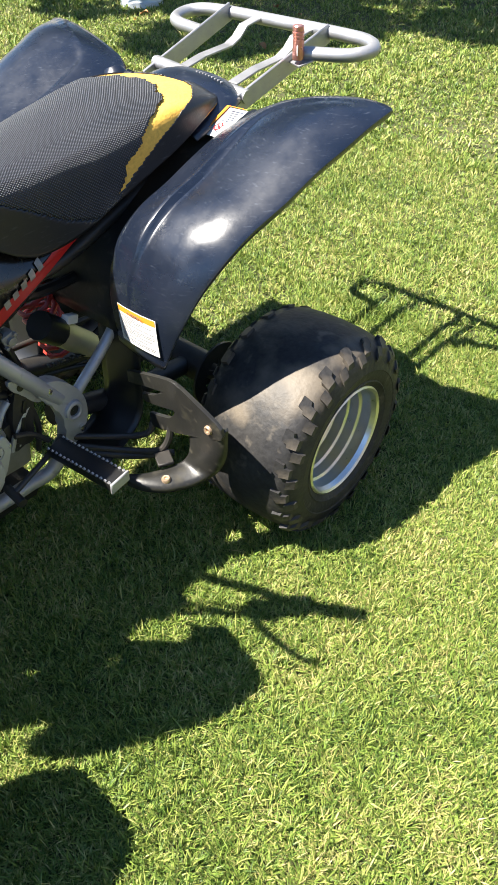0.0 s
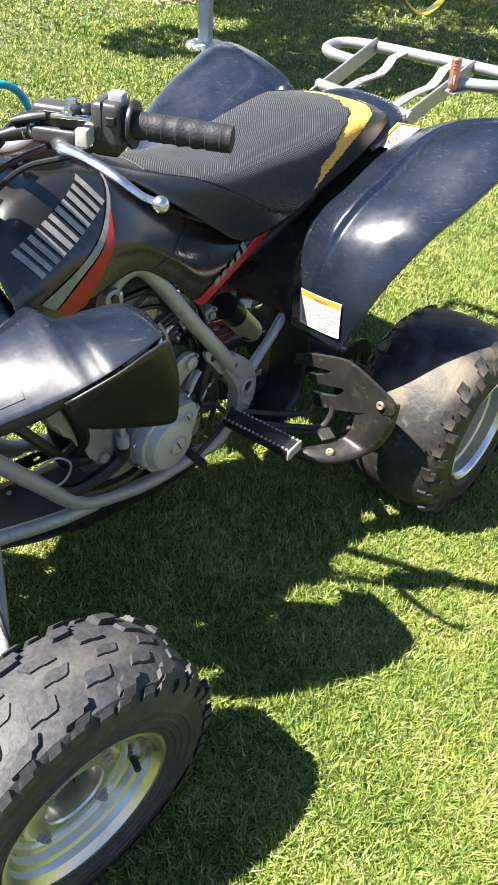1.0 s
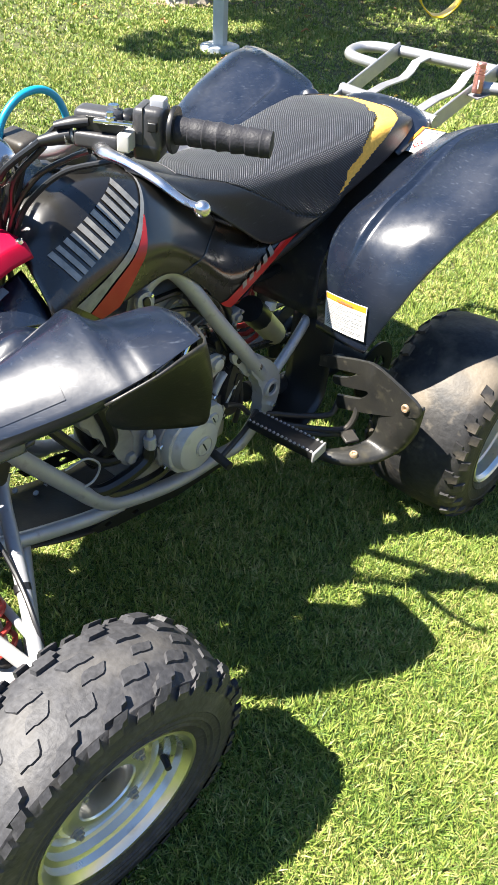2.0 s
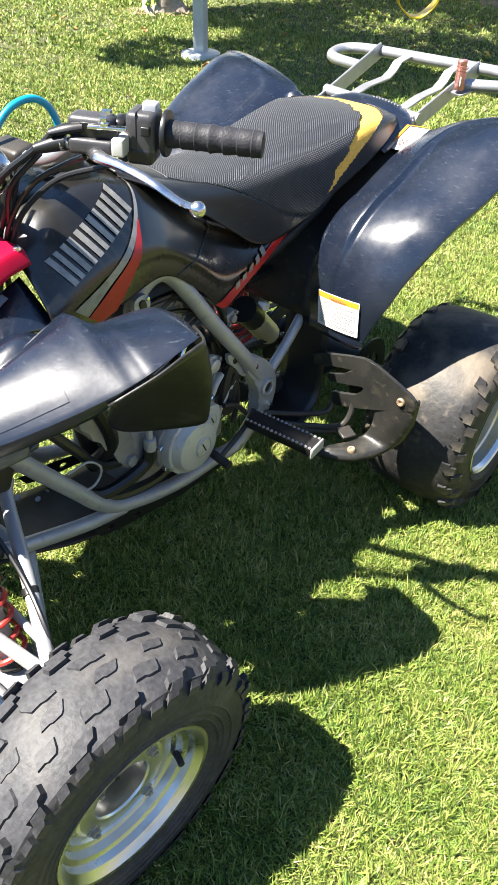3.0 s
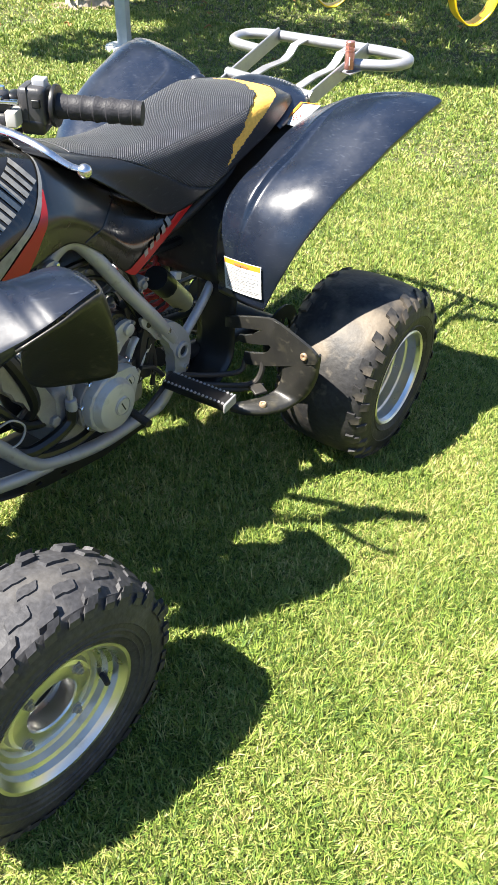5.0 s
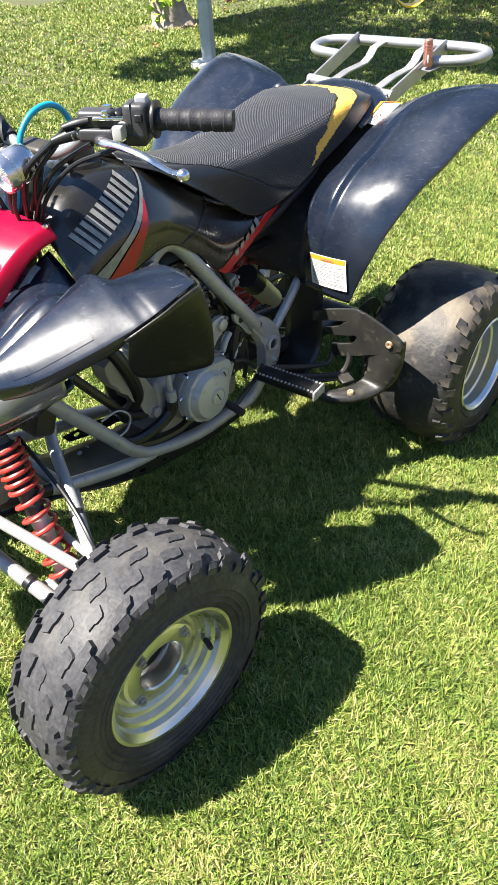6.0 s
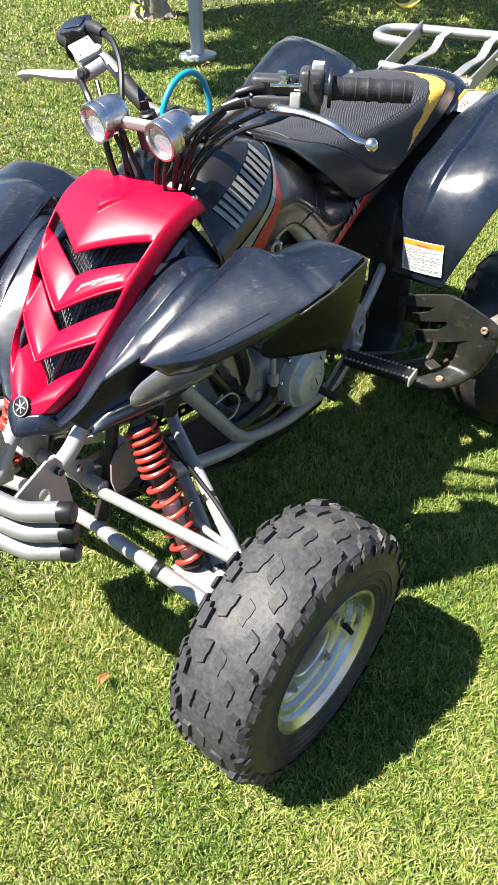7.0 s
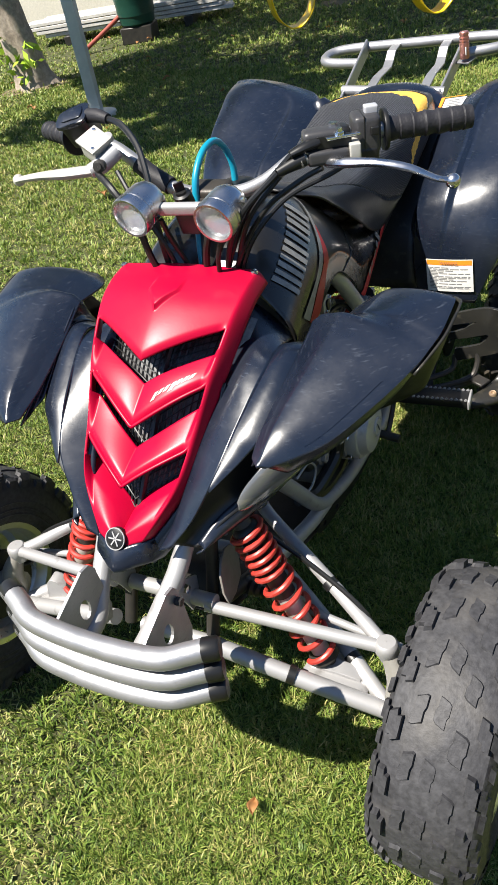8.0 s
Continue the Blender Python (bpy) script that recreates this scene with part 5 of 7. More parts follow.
for s in (1, -1):
    bm = bmesh.new()
    m = basis((0, -0.122 if s > 0 else 0.122, 0), (0, -1, 0), (1, 0, 0))
    outer = [(-0.30, 0.262), (-0.285, 0.238), (-0.235, 0.222), (-0.06, 0.190), (0.09, 0.186), (0.10, 0.200), (-0.06, 0.208), (-0.20, 0.248)]
    vs = [bm.verts.new(m @ Vector((x, z, 0))) for x, z in outer]
    es = [bm.edges.new((vs[i], vs[(i + 1) % len(vs)])) for i in range(len(vs))]
    for cx, cz in ((-0.258, 0.2445), (-0.185, 0.2275)):
        hs = [bm.verts.new(m @ Vector((cx + 0.010 * math.cos(a), cz + 0.006 * math.sin(a) - 0.2 * 0.010 * math.cos(a), 0))) for a in np.linspace(0, 2 * math.pi, 13)[:-1]]
        es += [bm.edges.new((hs[i], hs[(i + 1) % 12])) for i in range(12)]
    bmesh.ops.triangle_fill(bm, use_beauty=True, edges=es)
    part("skid_flange", bm, M_CABLE, bike, "black skid plate flange with oval holes", thick=0.004, smooth=False)


# ---- front bumper ----
for k in range(3):
    z = 0.527 - 0.0415 * k
    dx = 0.004 * k
    pts = [(-0.806 - dx, -0.180, z), (-0.822 - dx, -0.155, z - 0.002), (-0.842 - dx, -0.115, z - 0.006), (-0.848 - dx, -0.04, z - 0.010), (-0.848 - dx, 0.04, z - 0.010), (-0.842 - dx, 0.115, z - 0.006), (-0.822 - dx, 0.155, z - 0.002), (-0.806 - dx, 0.187, z)]
    bm = bmesh.new()
    tube(bm, pts, 0.0175, 14, 6)
    b = part("bumper_tube", bm, M_ALU, bike, "brushed silver bumper tube with black end caps")
    for s in (-1, 1):
        d = Vector((0.016, s * 0.032, 0.002)).normalized()
        bm = bmesh.new()
        lathe(bm, [(0.0005, 0.014), (0.0155, 0.013), (0.0185, 0.009), (0.0187, -0.012), (0.016, -0.014)], 18, basis(Vector((-0.806 - dx, s * 0.184, z)), d))
        part("end_cap", bm, M_CABLE, b)
for s in (-1, 1):
    bm = bmesh.new()
    m = basis((0, s * 0.082, 0), (0, -1, 0), (1, 0, 0))
    hole = [(-0.772 + 0.013 * math.cos(a), 0.478 + 0.020 * math.sin(a)) for a in np.linspace(0, 2 * math.pi, 17)[:-1]]
    outer = [(-0.835, 0.515), (-0.752, 0.545), (-0.732, 0.542), (-0.722, 0.525), (-0.716, 0.43), (-0.725, 0.405), (-0.835, 0.43)]
    vs = [bm.verts.new(m @ Vector((x, z, 0))) for x, z in outer]
    hs = [bm.verts.new(m @ Vector((x, z, 0))) for x, z in hole]
    es = [bm.edges.new((vs[i], vs[(i + 1) % len(vs)])) for i in range(len(vs))] + [bm.edges.new((hs[i], hs[(i + 1) % len(hs)])) for i in range(len(hs))]
    bmesh.ops.triangle_fill(bm, use_beauty=True, edges=es)
    part("bumper_gusset", bm, M_ALU, bike, "flat plate with an oval hole", thick=0.005, smooth=False)
    bm = bmesh.new()
    lathe(bm, [(0.0005, 0.011), (0.007, 0.010), (0.008, 0.0)], 6, basis((-0.735, s * 0.084, 0.515), (0, s, 0)))
    part("bolt", bm, M_DARK, bike, smooth=False)


# ---- front suspension ----
def suspension(s):
    def q(x, y, z):
        return mirrored((x, -y, z), s)
    ub, lb = (-0.600, 0.368, 0.345), (-0.632, 0.385, 0.215)
    for name, pts, r in (("upper_arm", [(-0.652, 0.068, 0.405), (-0.628, 0.20, 0.377), ub], 0.0115), ("upper_arm", [(-0.44, 0.085, 0.475), (-0.465, 0.115, 0.455), (-0.53, 0.245, 0.395), (-0.578, 0.335, 0.352), ub], 0.0125),
                         ("lower_arm", [(-0.668, 0.082, 0.318), (-0.652, 0.22, 0.268), (-0.636, 0.37, 0.222)], 0.0155), ("lower_arm", [(-0.44, 0.10, 0.30), (-0.53, 0.24, 0.26), (-0.625, 0.37, 0.220)], 0.0145),
                         ("tie_rod", [(-0.55, 0.06, 0.36), (-0.56, 0.38, 0.30)], 0.0075)):
        bm = bmesh.new()
        tube(bm, [q(*p) for p in pts], r, 12, 5)
        part(name, bm, M_PAINT, bike, "silver tubular suspension arm" if "arm" in name else "")
    for c, r, h, mat, nm in ((ub, 0.020, 0.026, M_PAINT, "ball_joint"), (lb, 0.022, 0.03, M_PAINT, "ball_joint")):
        bm = bmesh.new()
        lathe(bm, [(0.0005, h * 0.62), (r * 0.75, h * 0.6), (r * 0.95, h * 0.45), (r, h * 0.2), (r, -h * 0.2), (r * 0.8, -h * 0.5), (r * 0.62, -h), (0.0005, -h)], 20, basis(q(*c), (0.05, 0, 1)))
        part(nm, bm, mat, bike)
    for c in ((-0.652, 0.062, 0.405), (-0.668, 0.074, 0.318), (-0.465, 0.108, 0.455)):
        bm = bmesh.new()
        lathe(bm, [(0.0005, 0.03), (0.012, 0.03), (0.018, 0.022), (0.018, -0.022), (0.012, -0.03), (0.0005, -0.03)], 16, basis(q(*c), (1, 0, 0)))
        part("arm_bushing", bm, M_PAINT, bike)
    # clips and brackets on the arms
    for a, b, t, r in (((-0.465, 0.115, 0.455), (-0.578, 0.335, 0.352), 0.62, 0.0142), ((-0.668, 0.082, 0.318), (-0.636, 0.37, 0.222), 0.45, 0.0172), ((-0.53, 0.24, 0.26), (-0.625, 0.37, 0.220), 0.4, 0.0160)):
        a, b = Vector(q(*a)), Vector(q(*b))
        bm = bmesh.new()
        lathe(bm, [(r - 0.002, -0.007), (r, -0.006), (r, 0.006), (r - 0.002, 0.007)], 16, basis(a.lerp(b, t), b - a))
        part("arm_clip", bm, M_CABLE, bike)
    bm = bmesh.new()
    prism(bm, rounded([(-0.045, -0.035), (0.035, -0.045), (0.05, 0.01), (0.01, 0.045), (-0.04, 0.03)], 2), 0.004, basis(q(-0.585, 0.085, 0.425), (0.25, -1.0 * s, 0.1), (1, 0, 0)), 0.001)
    part("bulkhead_plate", bm, M_ENGINE, bike, "silver bracket plate")
    bm = bmesh.new()
    prof = [(0.0005, 0.0)] + [(0.017 - 0.010 * k / 12 + (0.003 if k % 2 else 0.0), 0.006 * k) for k in range(13)] + [(0.0005, 0.08)]
    lathe(bm, prof, 16, basis(q(-0.552, 0.085, 0.357), Vector(q(-0.56, 0.38, 0.30)) - Vector(q(-0.55, 0.06, 0.36))))
    part("rack_boot", bm, M_CABLE, bike, "ribbed black rubber boot")
    # knuckle
    bm = bmesh.new()
    tube(bm, [q(-0.602, 0.372, 0.335), q(-0.615, 0.392, 0.29), q(-0.625, 0.392, 0.25), q(-0.632, 0.387, 0.215)], [0.014, 0.022, 0.024, 0.016], 12, 5)
    tube(bm, [q(-0.617, 0.385, 0.25), q(-0.618, 0.45, 0.247)], 0.03, 16, 2)
    part("knuckle", bm, M_ENGINE, bike)
    # bracket at the foot of the shock
    bm = bmesh.new()
    prism(bm, rounded([(-0.05, -0.012), (0.03, -0.02), (0.045, 0.0), (0.02, 0.055), (-0.005, 0.058), (-0.03, 0.02)], 3), 0.028, basis(q(-0.600, 0.272, 0.235), (1.0, 0.12, 0), q(0, 1, -0.25)), 0.002)
    part("shock_bracket", bm, M_PAINT, bike)
    bm = bmesh.new()
    ga, gb, gc, gd = [Vector(q(*c)) for c in ((-0.655, 0.215, 0.262), (-0.642, 0.335, 0.236), (-0.606, 0.335, 0.232), (-0.548, 0.235, 0.258))]
    sheet(bm, lambda u, v: ga.lerp(gb, v).lerp(gd.lerp(gc, v), u), 4, 6)
    part("arm_gusset", bm, M_PAINT, bike, "flat silver gusset between the lower arm tubes", thick=0.005)
    # shock absorber
    top, bot = Vector(q(-0.572, 0.125, 0.535)), Vector(q(-0.594, 0.262, 0.232))
    way = bot - top
    m = basis(top, way, (1, 0, 0))
    n = way.length
    bm = bmesh.new()
    lathe(bm, [(0.0005, -0.012), (0.014, -0.012), (0.016, 0.0), (0.022, 0.004), (0.024, 0.010), (0.019, 0.014), (0.019, n * 0.45), (0.014, n * 0.46), (0.012, n * 0.86), (0.026, n * 0.865), (0.028, n * 0.90), (0.016, n * 0.91), (0.015, n), (0.0005, n)], 22, m)
    shock = part("shock_absorber", bm, M_DARK, bike, "shock absorber with a red coil spring")
    bm = bmesh.new()
    lathe(bm, [(0.013, n * 0.40), (0.0185, n * 0.405), (0.0185, n * 0.60), (0.0165, n * 0.61), (0.0165, n * 0.85), (0.013, n * 0.855)], 20, m)
    part("damper_tube", bm, M_COVER, shock, "dirty silver damper tube")
    bm = bmesh.new()
    pts = []
    turns = 0.0
    for k in range(241):
        t = k / 240
        z = 0.006 + (n * 0.865 - 0.006) * t
        turns = 5.6 * min(t / 0.33, 1.0) + 6.0 * max(0.0, (t - 0.33) / 0.67)
        a = 2 * math.pi * turns
        pts.append(m @ Vector((0.0285 * math.cos(a), 0.0285 * math.sin(a), z)))
    tube(bm, pts, 0.0052, 8, 1)
    part("coil_spring", bm, M_SPRING, shock, "red painted coil spring")
    # brake hose
    bm = bmesh.new()
    tube(bm, [q(-0.52, 0.09, 0.50), q(-0.53, 0.22, 0.42), q(-0.56, 0.32, 0.37), q(-0.58, 0.36, 0.30), q(-0.60, 0.40, 0.29)], 0.0045, 8, 6)
    part("brake_hose", bm, M_CABLE, bike)


suspension(1)
suspension(-1)


# ---- rear axle, swing arm, rear shock ----
pipe("rear_axle", [(0.612, -0.42, 0.233), (0.612, 0.42, 0.233)], 0.021, M_DARK)
pipe("axle_carrier", [(0.612, -0.16, 0.233), (0.612, 0.16, 0.233)], 0.042, M_DARK)
pipe("swing_arm", [(0.19, -0.09, 0.33), (0.40, -0.10, 0.27), (0.60, -0.10, 0.235)], 0.024, M_DARK, "", True)
pipe("rear_shock_body", [(0.262, -0.058, 0.490), (0.352, -0.040, 0.398)], 0.029, M_KHAKI, "khaki-grey rear shock reservoir")
pipe("reservoir_cap", [(0.222, -0.066, 0.528), (0.268, -0.057, 0.484)], 0.031, M_CABLE, "black cap of the rear shock reservoir")
bm = bmesh.new()
m = basis((0.25, 0.035, 0.62), (0.12, 0, -0.36))
tube(bm, [m @ Vector((0.038 * math.cos(k * 0.7), 0.038 * math.sin(k * 0.7), 0.003 * k)) for k in range(90)], 0.006, 7, 1)
part("coil_spring", bm, M_SPRING, bike, "red rear coil spring")
for x, y, z, r, nm in ((0.612, -0.185, 0.233, 0.085, "brake_disc"), (0.612, 0.10, 0.233, 0.10, "rear_sprocket")):
    bm = bmesh.new()
    prof = [(r * 0.55, -0.003), (r * 0.55, 0.003), (r, 0.003), (r, -0.003)]
    lathe(bm, prof, 36, basis((x, y, z), (0, 1, 0)), True)
    for k in range(5):
        block(bm, (r * 0.5, 0.012, 0.004), basis((x, y, z), (0, 1, 0)) @ pose(0, 0, 0, 0, 0, 72 * k) @ pose(r * 0.38, 0, 0))
    part(nm, bm, M_DARK, bike, "", smooth=False)
for k in range(2):
    pipe("chain_run", [(0.17, 0.10, 0.39 - 0.09 * k), (0.40, 0.10, 0.36 - 0.12 * k), (0.60, 0.10, 0.335 - 0.20 * k)], 0.007, M_DARK)
# chain links in view under the fender
for k in range(14):
    bm = bmesh.new()
    block(bm, (0.012, 0.012, 0.009), pose(0.235 + 0.0145 * k, -0.055, 0.415 - 0.003 * k, 0, 10, 0), 0.002, 1)
    part("chain_link", bm, M_DARK, bike)


# ---- engine ----
def engine():
    bm = bmesh.new()
    block(bm, (0.30, 0.20, 0.17), pose(-0.02, 0, 0.335, 0, 4, 0), 0.03, 3)
    case = part("engine_case", bm, M_ENGINE, bike, "grey oily engine casing")
    bm = bmesh.new()
    block(bm, (0.13, 0.13, 0.20), pose(-0.035, 0.0, 0.51, 0, -14, 0), 0.015, 2)
    part("cylinder", bm, M_DARK, bike)
    for k in range(9):
        bm = bmesh.new()
        block(bm, (0.165, 0.165, 0.005), pose(-0.03 + 0.004 * k, 0.0, 0.44 + 0.017 * k, 0, -14, 0), 0.002, 1)
        part("cooling_fin", bm, M_ENGINE, bike)
    bm = bmesh.new()
    block(bm, (0.15, 0.15, 0.07), pose(-0.06, 0.0, 0.635, 0, -14, 0), 0.02, 3)
    part("cylinder_head", bm, M_ENGINE, bike)
    # generator cover: a pear-shaped lid over two round bosses, with two slotted plugs
    def pear(a, ra, b, rb):
        pts = [(c[0] + r * math.cos(t), c[1] + r * math.sin(t)) for c, r in ((a, ra), (b, rb)) for t in np.linspace(0, 2 * math.pi, 37)[:-1]]
        pts = sorted(pts)
        hull = []
        for run in (pts, pts[::-1]):
            start = len(hull)
            for q in run:
                while len(hull) >= start + 2 and (hull[-1][0] - hull[-2][0]) * (q[1] - hull[-2][1]) - (hull[-1][1] - hull[-2][1]) * (q[0] - hull[-2][0]) <= 0:
                    hull.pop()
                hull.append(q)
            hull.pop()
        return hull

    face = basis((0, 0, 0), (0, -1, 0), (1, 0, 0))

    def plate(name, outline, y, depth, mat, parent, label="", bevel=0.003):
        bm = bmesh.new()
        prism(bm, [(x, z) for x, z in outline], depth, face @ pose(0, 0, -y), bevel)
        return part(name, bm, mat, parent, label, angle=30)

    def stud(name, x, y, z, r, h, mat, parent, seg=6):
        bm = bmesh.new()
        lathe(bm, [(0.0005, h), (r * 0.8, h), (r, h * 0.8), (r, -0.006)], seg, basis((x, y, z), (0, -1, 0)))
        return part(name, bm, mat, parent, smooth=seg > 8)

    plate("cover_flange", pear((-0.042, 0.350), 0.080, (0.018, 0.384), 0.040), -0.112, 0.03, M_ENGINE, bike, "", 0.004)
    cover = plate("generator_cover", pear((-0.042, 0.350), 0.073, (0.016, 0.382), 0.033), -0.138, 0.03, M_COVER, bike, "grey painted pear-shaped engine cover", 0.007)
    bm = bmesh.new()
    lathe(bm, [(0.0005, 0.022), (0.046, 0.022), (0.055, 0.019), (0.060, 0.010), (0.064, 0.0)], 48, basis((-0.044, -0.152, 0.350), (0, -1, 0)))
    part("cover_boss", bm, M_COVER, cover)
    for x, y, z, r in ((-0.034, -0.1745, 0.347, 0.022), (0.015, -0.154, 0.380, 0.0145)):
        bm = bmesh.new()
        lathe(bm, [(0.0005, 0.003), (r * 0.86, 0.003), (r * 0.9, 0.0), (r * 0.96, 0.0), (r, 0.003), (r * 1.06, 0.002), (r * 1.08, -0.004)], 28, basis((x, y, z), (0, -1, 0)))
        plug = part("inspection_plug", bm, M_COVER, cover)
        # the slot's shade, laid on the plug as a thin black bar
        bm = bmesh.new()
        block(bm, (r * 1.15, 0.0032, 0.0015), basis((x, y, z), (0, -1, 0)) @ pose(0, 0, 0.0035, 0, 0, 115), 0.0004, 1)
        part("plug_slot", bm, M_CABLE, plug)
    for x, z in ((-0.118, 0.372), (-0.108, 0.312), (-0.060, 0.274), (0.012, 0.292), (0.052, 0.366), (0.040, 0.416), (-0.02, 0.425), (-0.088, 0.418)):
        stud("bolt", x, -0.130, z, 0.0058, 0.009, M_CHROME, bike)
    # starter drum with a three-eared end plate
    bm = bmesh.new()
    lathe(bm, [(0.0005, 0.085), (0.040, 0.085), (0.045, 0.080), (0.046, 0.0)], 32, basis((0.020, -0.034, 0.497), (0, -1, 0)))
    drum = part("starter_motor", bm, M_TANK, bike, "glossy black starter drum")
    plate("end_plate", rounded([(-0.016, 0.482), (-0.014, 0.458), (-0.002, 0.440), (0.016, 0.446), (0.030, 0.462), (0.050, 0.470), (0.066, 0.486), (0.062, 0.508), (0.044, 0.514), (0.016, 0.508)], 3), -0.125, 0.012, M_COVER, drum, "grey three-eared end plate", 0.002)
    stud("end_cap", 0.047, -0.131, 0.493, 0.0145, 0.010, M_COVER, drum, 24)
    stud("end_cap", 0.010, -0.131, 0.474, 0.0070, 0.006, M_COVER, drum, 16)
    for x, z in ((-0.010, 0.494), (-0.004, 0.446), (0.064, 0.502)):
        stud("bolt", x, -0.130, z, 0.0055, 0.007, M_ENGINE, drum)
    # cam plate with a round ring
    cam_plate = plate("cam_cap", rounded([(-0.018, 0.652), (0.004, 0.640), (0.010, 0.618), (-0.002, 0.600), (-0.030, 0.592), (-0.056, 0.598), (-0.060, 0.614), (-0.045, 0.640)], 3), -0.082, 0.012, M_KHAKI, bike, "pale khaki cam cover plate", 0.002)
    bm = bmesh.new()
    lathe(bm, [(0.0005, 0.004), (0.020, 0.004), (0.021, 0.001), (0.023, 0.001), (0.024, 0.004), (0.026, 0.0)], 28, basis((-0.024, -0.088, 0.621), (0, -1, 0)))
    part("cam_ring", bm, M_KHAKI, cam_plate)
    for x, z in ((-0.016, 0.646), (-0.054, 0.604), (0.004, 0.610)):
        stud("bolt", x, -0.087, z, 0.0052, 0.006, M_ENGINE, cam_plate)
    # hanger under the upper tube; a black block stands in for its shaded slot
    hanger = plate("tube_hanger", rounded([(-0.156, 0.722), (-0.134, 0.727), (-0.120, 0.716), (-0.122, 0.694), (-0.142, 0.688), (-0.157, 0.698)], 3), -0.126, 0.010, M_PAINT, bike, "silver hanger plate with a dark slot", 0.0015)
    plate("hanger_slot", rounded([(-0.147, 0.716), (-0.135, 0.718), (-0.131, 0.702), (-0.143, 0.698)], 3), -0.129, 0.012, M_CABLE, hanger, "", 0.002)
    for x, z in ((-0.127, 0.718), (-0.151, 0.698)):
        stud("bolt", x, -0.131, z, 0.0042, 0.004, M_CHROME, hanger)
    # frame ear with a dark hole, diagonal casing straps
    ear = plate("frame_ear", rounded([(0.082, 0.506), (0.108, 0.492), (0.140, 0.450), (0.142, 0.424), (0.124, 0.434), (0.104, 0.464), (0.086, 0.482)], 3), -0.138, 0.010, M_PAINT, bike, "silver bracket ear on the frame", 0.0015)
    # no real hole: its shade is drawn as a black disc on the ear
    stud("ear_hole", 0.104, -0.1435, 0.482, 0.008, 0.001, M_CABLE, ear, 16)
    for pts, r in (([(0.060, -0.128, 0.340), (0.078, -0.130, 0.378), (0.104, -0.130, 0.408), (0.138, -0.126, 0.430)], 0.0095), ([(0.048, -0.122, 0.412), (0.062, -0.124, 0.438), (0.080, -0.122, 0.452)], 0.011), ([(0.082, -0.118, 0.335), (0.105, -0.120, 0.372), (0.132, -0.118, 0.395)], 0.008)):
        bm = bmesh.new()
        tube(bm, pts, r, 10, 5, flat=0.6)
        part("casing_strap", bm, M_COVER, bike, "grey cast strap")
    # brown dusty mount ahead of the crankcase
    plate("engine_mount", rounded([(-0.285, 0.535), (-0.225, 0.545), (-0.190, 0.470), (-0.150, 0.385), (-0.148, 0.330), (-0.186, 0.340), (-0.222, 0.420), (-0.268, 0.470)], 3), -0.070, 0.05, M_ENGINE, bike, "dusty cast engine mount", 0.008)
    for x, z, r in ((-0.168, 0.352, 0.014), (-0.232, 0.500, 0.012)):
        stud("bolt", x, -0.096, z, r, 0.010, M_ENGINE, bike)
    bm = bmesh.new()
    lathe(bm, [(0.008, 0.030), (0.0125, 0.028), (0.0135, 0.022), (0.0125, 0.018), (0.0135, 0.014), (0.0125, 0.010), (0.0135, 0.006), (0.012, 0.0)], 18, pose(-0.136, -0.122, 0.374))
    part("hose_coupling", bm, M_PAINT, bike, "ribbed silver hose coupling")
    # starter, ribs, mounts
    pipe("starter_motor", [(-0.20, -0.02, 0.36), (-0.11, -0.02, 0.39)], 0.038, M_DARK)
    bm = bmesh.new()
    out = rounded([(0.07, 0.36), (0.085, 0.45), (0.12, 0.50), (0.145, 0.47), (0.12, 0.40), (0.11, 0.34)], 4)
    prism(bm, out, 0.022, basis((0, -0.125, 0), (0, -1, 0)), 0.004)
    part("sprocket_cover", bm, M_DARK, bike, "dark slotted chain sprocket cover")
    # black blocks set on the cover, in place of the shade inside its slots
    for k in range(3):
        bm = bmesh.new()
        block(bm, (0.010, 0.006, 0.028), pose(0.094 + 0.011 * k, -0.138, 0.395 + 0.036 * k, 0, 20, 0), 0.003, 2)
        part("cover_slot", bm, M_CABLE, bike)
